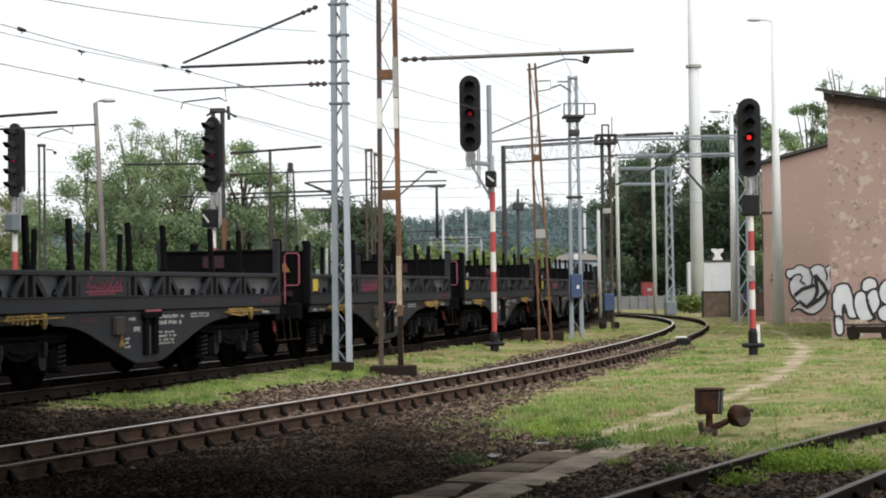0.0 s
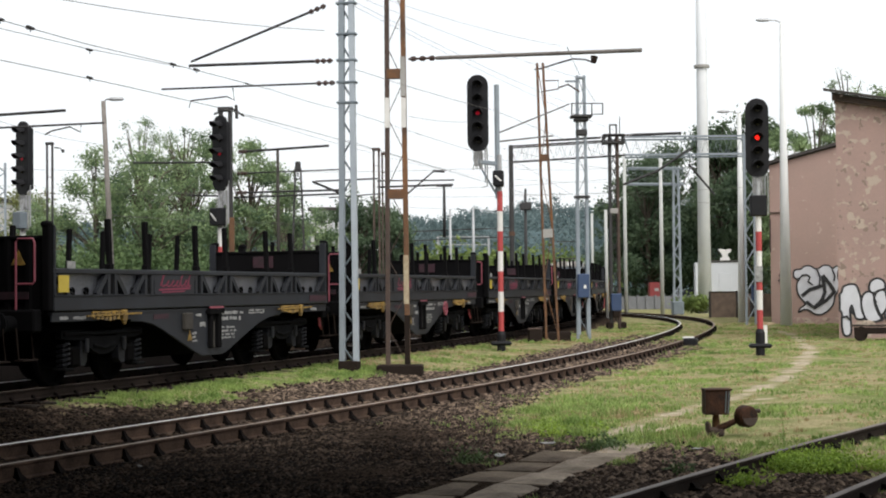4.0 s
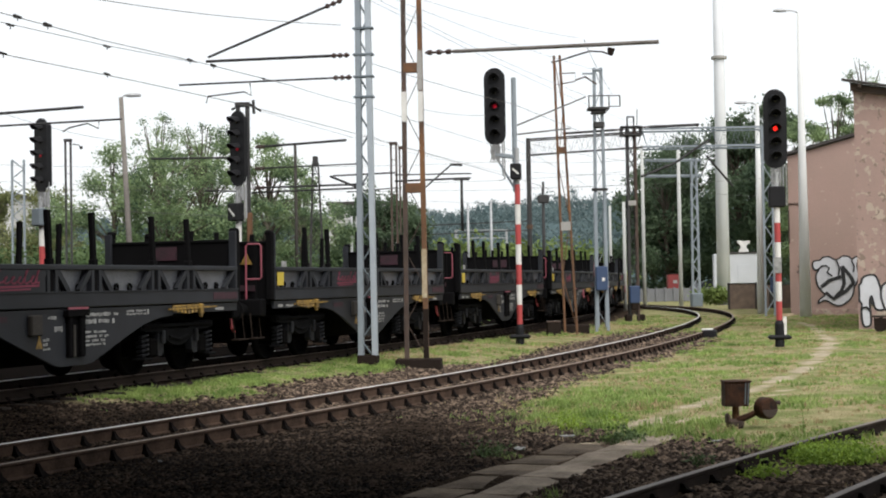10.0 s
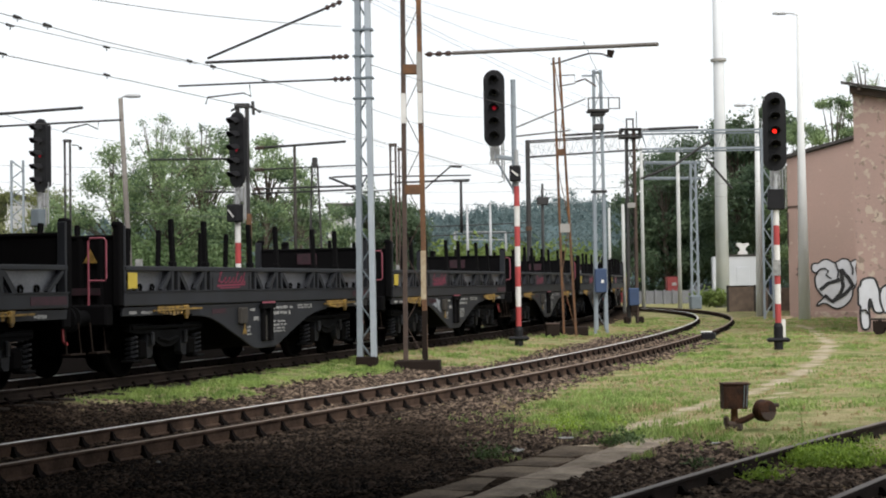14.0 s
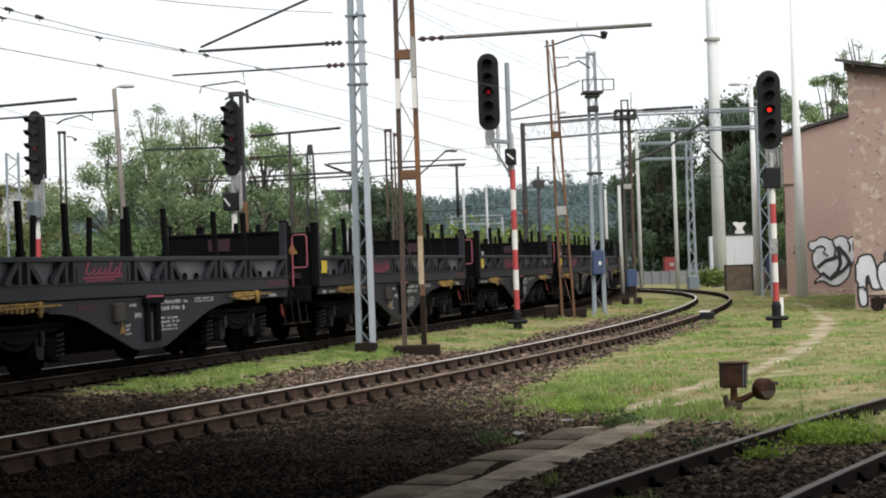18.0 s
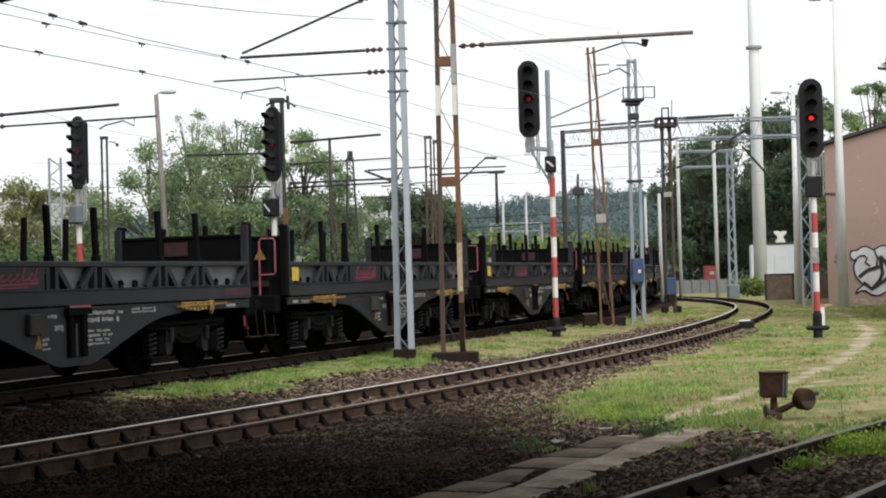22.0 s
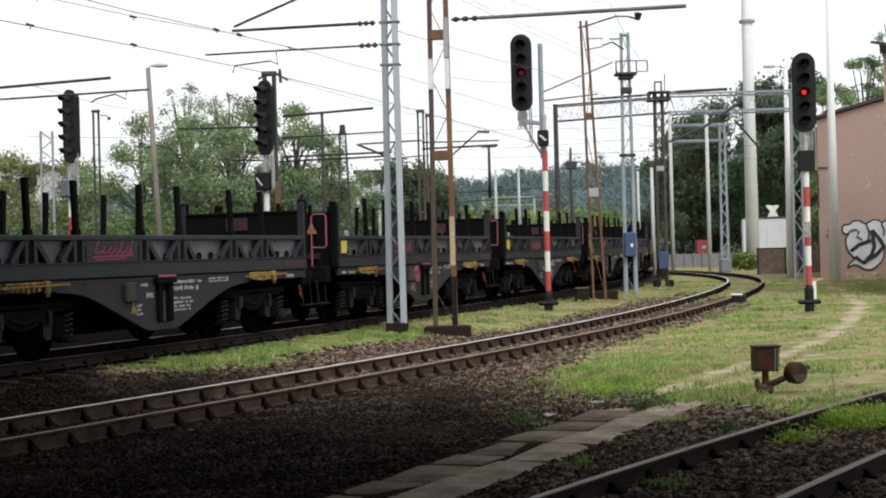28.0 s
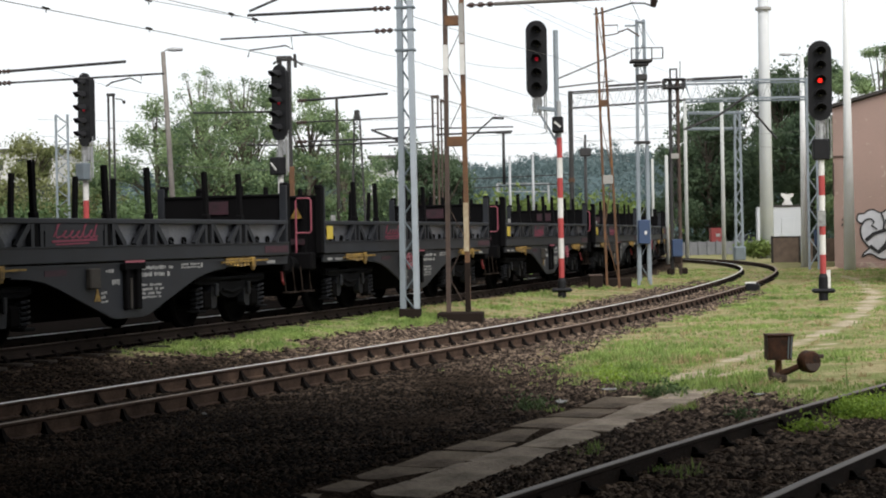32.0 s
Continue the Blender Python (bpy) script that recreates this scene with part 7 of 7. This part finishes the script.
def build_stones():
    x, y, rnd = scatter(560000, (-16, 9), (10, 60), 5)
    # the view is a wedge ahead of the eye
    w = (x > -0.36 * y - 1) & (x < 0.34 * y + 1)
    x, y = x[w], y[w]
    z, dt, dm, ds = ground_z(x, y, True)
    st, di, so = cover_of(x, y, dt, dm, ds)
    keep = rnd.uniform(0, 1, len(x)) < (0.06 + 0.94 * st ** 2) * (1 - di) * (dt > 0.9) * (st > 0.05) * (1 - 0.5 * so)
    keep &= (off_line(SLABS, x, y) > 0.6) & ((x > np.interp(y, TRAIN[2], TRAIN[1]) - 0.9) | (y > 45))
    for d in (dt, dm, ds):
        keep &= np.abs(d - 0.7535) > 0.09
    keep &= (dm > 0.75) | (rnd.uniform(0, 1, len(x)) < np.interp(y, (20, 34), (0.25, 1.0)))
    x, y, z, so = x[keep], y[keep], z[keep], so[keep]
    # painted shade of the ground, broken up by random patches
    so = np.clip(so * 1.15 + 0.35 * patchy(x, y, 1.1, 4.0), 0, 1)
    V, F = stones_mesh(x, y, z + 0.004, (0.031 + 0.0006 * y) * (1 - 0.3 * so) * np.where(rnd.uniform(0, 1, len(x)) < 0.1, 1.5, 1.0), rnd)
    me = bpy.data.meshes.new("ballast")
    me.from_pydata(V.tolist(), [], F.tolist())
    me.materials.append(stone_material())
    at = me.color_attributes.new("stone_shade", "FLOAT_COLOR", "POINT")
    at.data.foreach_set("color", np.repeat(np.stack([so, so, so, np.ones_like(so)], 1), 7, axis=0).ravel())
    tagged(new("ballast", me), "brown and grey crushed ballast stones around the tracks", "ballast", kind="stuff")


build_stones()


def blades(name, x, y, z, h, w, mat, rnd, label, lean=0.5):
    """Bent two-piece blades of grass."""
    n = len(x)
    a = rnd.uniform(0, 2 * math.pi, n)
    b = a + math.pi / 2 + rnd.uniform(-0.6, 0.6, n)
    hh, ww = h * rnd.uniform(0.45, 1.3, n), w * rnd.uniform(0.6, 1.3, n)
    l = hh * lean * rnd.uniform(0.1, 1.0, n)
    c, s = np.cos(a), np.sin(a)
    bx, by = np.cos(b), np.sin(b)
    o = np.stack([x, y, z - 0.01], 1)
    side = np.stack([c * ww / 2, s * ww / 2, 0 * ww], 1)
    mid = o + np.stack([bx * l * 0.35, by * l * 0.35, hh * 0.6], 1)
    tip = o + np.stack([bx * l, by * l, hh], 1)
    V = np.stack([o - side, o + side, mid + side * 0.7, mid - side * 0.7, tip], 1).reshape(-1, 3)
    k = np.arange(n)[:, None] * 5
    F = (k + np.array([0, 1, 2, 3])).tolist() + (k + np.array([3, 2, 4])).tolist()
    me = bpy.data.meshes.new(name)
    me.from_pydata(V.tolist(), [], F)
    me.materials.append(mat)
    return tagged(new(name, me), label, "grass", kind="stuff")


def build_grass():
    """Tufts of bent blades, thick and tall in some patches, thin and dry in others."""
    x, y, rnd = scatter(150000, (-12, 24), (11, 75), 6)
    w = (x > -0.33 * y - 1) & (x < 0.36 * y + 1)
    x2, y2, _ = scatter(24000, (0.8, 6), (14, 25), 7)
    x3, y3, _ = scatter(16000, (-6.5, 0), (25, 37), 9)
    extra = np.repeat((False, True, False), (w.sum(), len(x2), len(x3)))
    x, y = np.concatenate((x[w], x2, x3)), np.concatenate((y[w], y2, y3))
    z, dt, dm, ds = ground_z(x, y, True)
    st, di, so = cover_of(x, y, dt, dm, ds)
    pa, pb, pc = patchy(x, y, 0.5, 2.0), patchy(x, y, 1.7, 7.0), patchy(x, y, 5.0, 11.0)
    between = within(STRIP, x, y) > -0.3
    slab = off_line(SLABS, x, y) < 0.62
    # the rank patch where path and ballast meet
    lush = np.exp(-(((x - 2.2) / 1.3) ** 2 + ((y - 23.0) / 3.6) ** 2)) + 0.8 * np.exp(-(((x - 2.3) / 0.45) ** 2 + ((y - 17.9) / 0.7) ** 2)) + np.exp(-(((x - 4.0) / 0.5) ** 2 + ((y - 15.2) / 0.45) ** 2))
    dens = (1 - st) ** 1.3 * (1 - di) ** 4 * (1 - so) * np.where(between, np.clip((y - 22.5) / 8, 0.08, 1), 1) * np.clip(0.55 + 0.35 * between + 0.9 * pa + 0.8 * pb + 0.6 * pc + lush, 0.08, 1) * ~slab
    # scattered tufts on the stones, at the siding and along the slabs
    tuft = np.clip((pb - 0.4) * 4, 0, 1) * (dt > 2.2) * (np.abs(dm) > 1.2) * (x > 0.6)
    tuft = np.maximum(tuft * 0.3, np.clip(1 - np.abs(off_line(SLABS, x, y) - 0.75) / 0.2, 0, 1) * np.clip(pb * 3 - 0.6, 0, 1) * (y > 14.5))
    tuft = np.maximum(tuft, np.clip(0.9 - np.abs(ds - 1.0) / 0.6, 0, 1) * np.clip((y - 12.5) / 2, 0, 1) * (x > 3.2) * np.clip(0.4 + pa + pb, 0, 1))
    tuft = np.maximum(tuft, 0.9 * lush * (1 - di) * ~slab)
    dens = np.maximum(dens, tuft) * np.where(extra, np.clip(lush * 1.2, 0, 1), 1)
    keep = rnd.uniform(0, 1, len(x)) < dens
    x, y, z, pa, pb, pc, between, lush = (v[keep] for v in (x, y, z, pa, pb, pc, between, lush))
    tall = np.where(between, 0.062, 0.06) * np.clip(0.8 + 0.7 * pa + 0.9 * pb + 0.7 * pc, 0.4, 2.2) * (1 + 1.1 * np.clip(lush, 0, 1))
    dry = rnd.uniform(0, 1, len(x)) < np.clip(0.4 - 1.5 * pa - 0.7 * pb + 0.006 * (y - 20) - 0.6 * lush, 0.04, 0.9) * np.where(between & (y < 36), 0.03, 1)
    k = rnd.randint(4, 9, len(x))
    i = np.repeat(np.arange(len(x)), k)
    rad = (0.03 + 0.0011 * y)[i] * np.sqrt(rnd.uniform(0, 1, len(i)))
    ang = rnd.uniform(0, 2 * math.pi, len(i))
    bx, by, bz, h, dr = x[i] + rad * np.cos(ang), y[i] + rad * np.sin(ang), z[i], tall[i], dry[i]
    for name, m, mat, lab in (("grass", ~dr, GRASS, "fresh green grass in patches of the yard"), ("dry_grass", dr, GRASS_DRY, "dry yellowish grass in patches of the yard")):
        blades(name, bx[m], by[m], bz[m], h[m], 0.006 + 0.00042 * by[m], mat, rnd, lab, 0.8)


build_grass()


def weed(x, y, height, seed, flowers, label, mat=None):
    """A stalk with small leaves, some with white umbels."""
    rnd = np.random.RandomState(seed)
    t = thing("weed", pose(x, y, gz(x, y)), label, "weed", "weeds by the siding")
    st, lf, fl = Shape(), Shape(), Shape()
    for k in range(3 if flowers else 1):
        o = Vector((rnd.uniform(-0.12, 0.12), rnd.uniform(-0.1, 0.1), 0)) if flowers else Vector((0, 0, 0))
        tip = o + Vector((rnd.uniform(-0.1, 0.1), rnd.uniform(-0.1, 0.1), height * rnd.uniform(0.7, 1.05)))
        st.tube([o, o.lerp(tip, 0.5) + Vector((0.01, 0, 0)), tip], 0.006, 5, False, 0.003)
        for i in range(10):
            p = o.lerp(tip, rnd.uniform(0.12, 0.95))
            a = rnd.uniform(0, 6.28)
            q = p + Vector((math.cos(a), math.sin(a), 0.4)) * rnd.uniform(0.03, 0.09)
            lf.bar(p, q, 0.022, 0.004)
        if flowers:
            for i in range(5):
                a = rnd.uniform(0, 6.28)
                q = tip + Vector((math.cos(a) * 0.05, math.sin(a) * 0.05, rnd.uniform(0, 0.03)))
                st.tube([tip - Vector((0, 0, 0.05)), q], 0.003, 4, False)
                fl.box(q, (0.014, 0.014, 0.007), bevel=0.002)
    part("stalk", st, GRASS, t)
    part("leaves", lf, GRASS, t)
    if flowers:
        tagged(part("blossom", fl, WHITE, t), "small white flower heads", kind="stuff")


def weed_patch(x, y, wx, wy, high, count, mat, label, seed):
    """A low patch of creeping broad-leaved weeds."""
    rnd = np.random.RandomState(seed)
    blobs = []
    for i in range(26):
        a, r = rnd.uniform(0, 2 * math.pi), math.sqrt(rnd.uniform(0, 1))
        px, py = x + wx * r * math.cos(a), y + wy * r * math.sin(a)
        blobs.append((px, py, gz(px, py) + high * rnd.uniform(0.1, 0.5), high * rnd.uniform(0.5, 1.1)))
    ob = part("weed_patch", leaves_mesh(blobs, count, 0.022, rnd, mat, "weed_patch", 0.5), None)
    tagged(ob, label, "weeds", "weed patches by the siding", "stuff")


weed_patch(3.95, 15.15, 0.55, 0.5, 0.07, 5200, LEAF_WEED, "bright green creeping weeds in the siding", 301)
weed_patch(3.55, 14.85, 0.2, 0.25, 0.05, 1100, LEAF_WEED, "small bright green weeds in the siding", 302)
weed_patch(2.88, 13.92, 0.14, 0.2, 0.05, 600, LEAF_WEED, "small bright green weeds in the siding", 303)
weed_patch(2.05, 17.5, 0.2, 0.3, 0.08, 800, LEAF_HEDGE, "dark green weeds at the end of the slabs", 304)
weed_patch(0.5, 16.6, 0.12, 0.25, 0.08, 500, LEAF_HEDGE, "dark green weeds among the stones", 305)
weed_patch(2.45, 14.9, 0.1, 0.15, 0.05, 260, LEAF_HEDGE, "dark green weeds among the stones", 306)
weed_patch(1.85, 20.4, 0.5, 1.1, 0.08, 1100, LEAF_WEED, "rank fresh green weeds at the edge of the grass", 307)
weed(4.03, 17.28, 0.66, 1, False, "single thin leafy weed stalk beside the siding rail")
rw = random.Random(8)
for i in range(26):
    s_ = rw.uniform(14.5, 21)
    wx, wy, wh = on(SIDE, s_)
    o_ = rw.uniform(-1.3, 0.6)
    weed(wx + math.cos(wh) * o_, wy - math.sin(wh) * o_, rw.uniform(0.35, 0.8), 100 + i, rw.random() < 0.7, "tangled weeds with small white flowers over the siding")


# ---- motion ----
def motions():
    times = [i * 0.8 for i in range(41)]
    for i, w in enumerate(wagons):
        walk(w, [(t, wagon_pose(TRAIN_START + (FRONT - i) * WAGON_LENGTH + travelled(t))) for t in times])
    walk(loco, [(t, wagon_pose(TRAIN_START + FRONT * WAGON_LENGTH + 6.34 + 8.3 + travelled(t), 4.2)) for t in times])


motions()
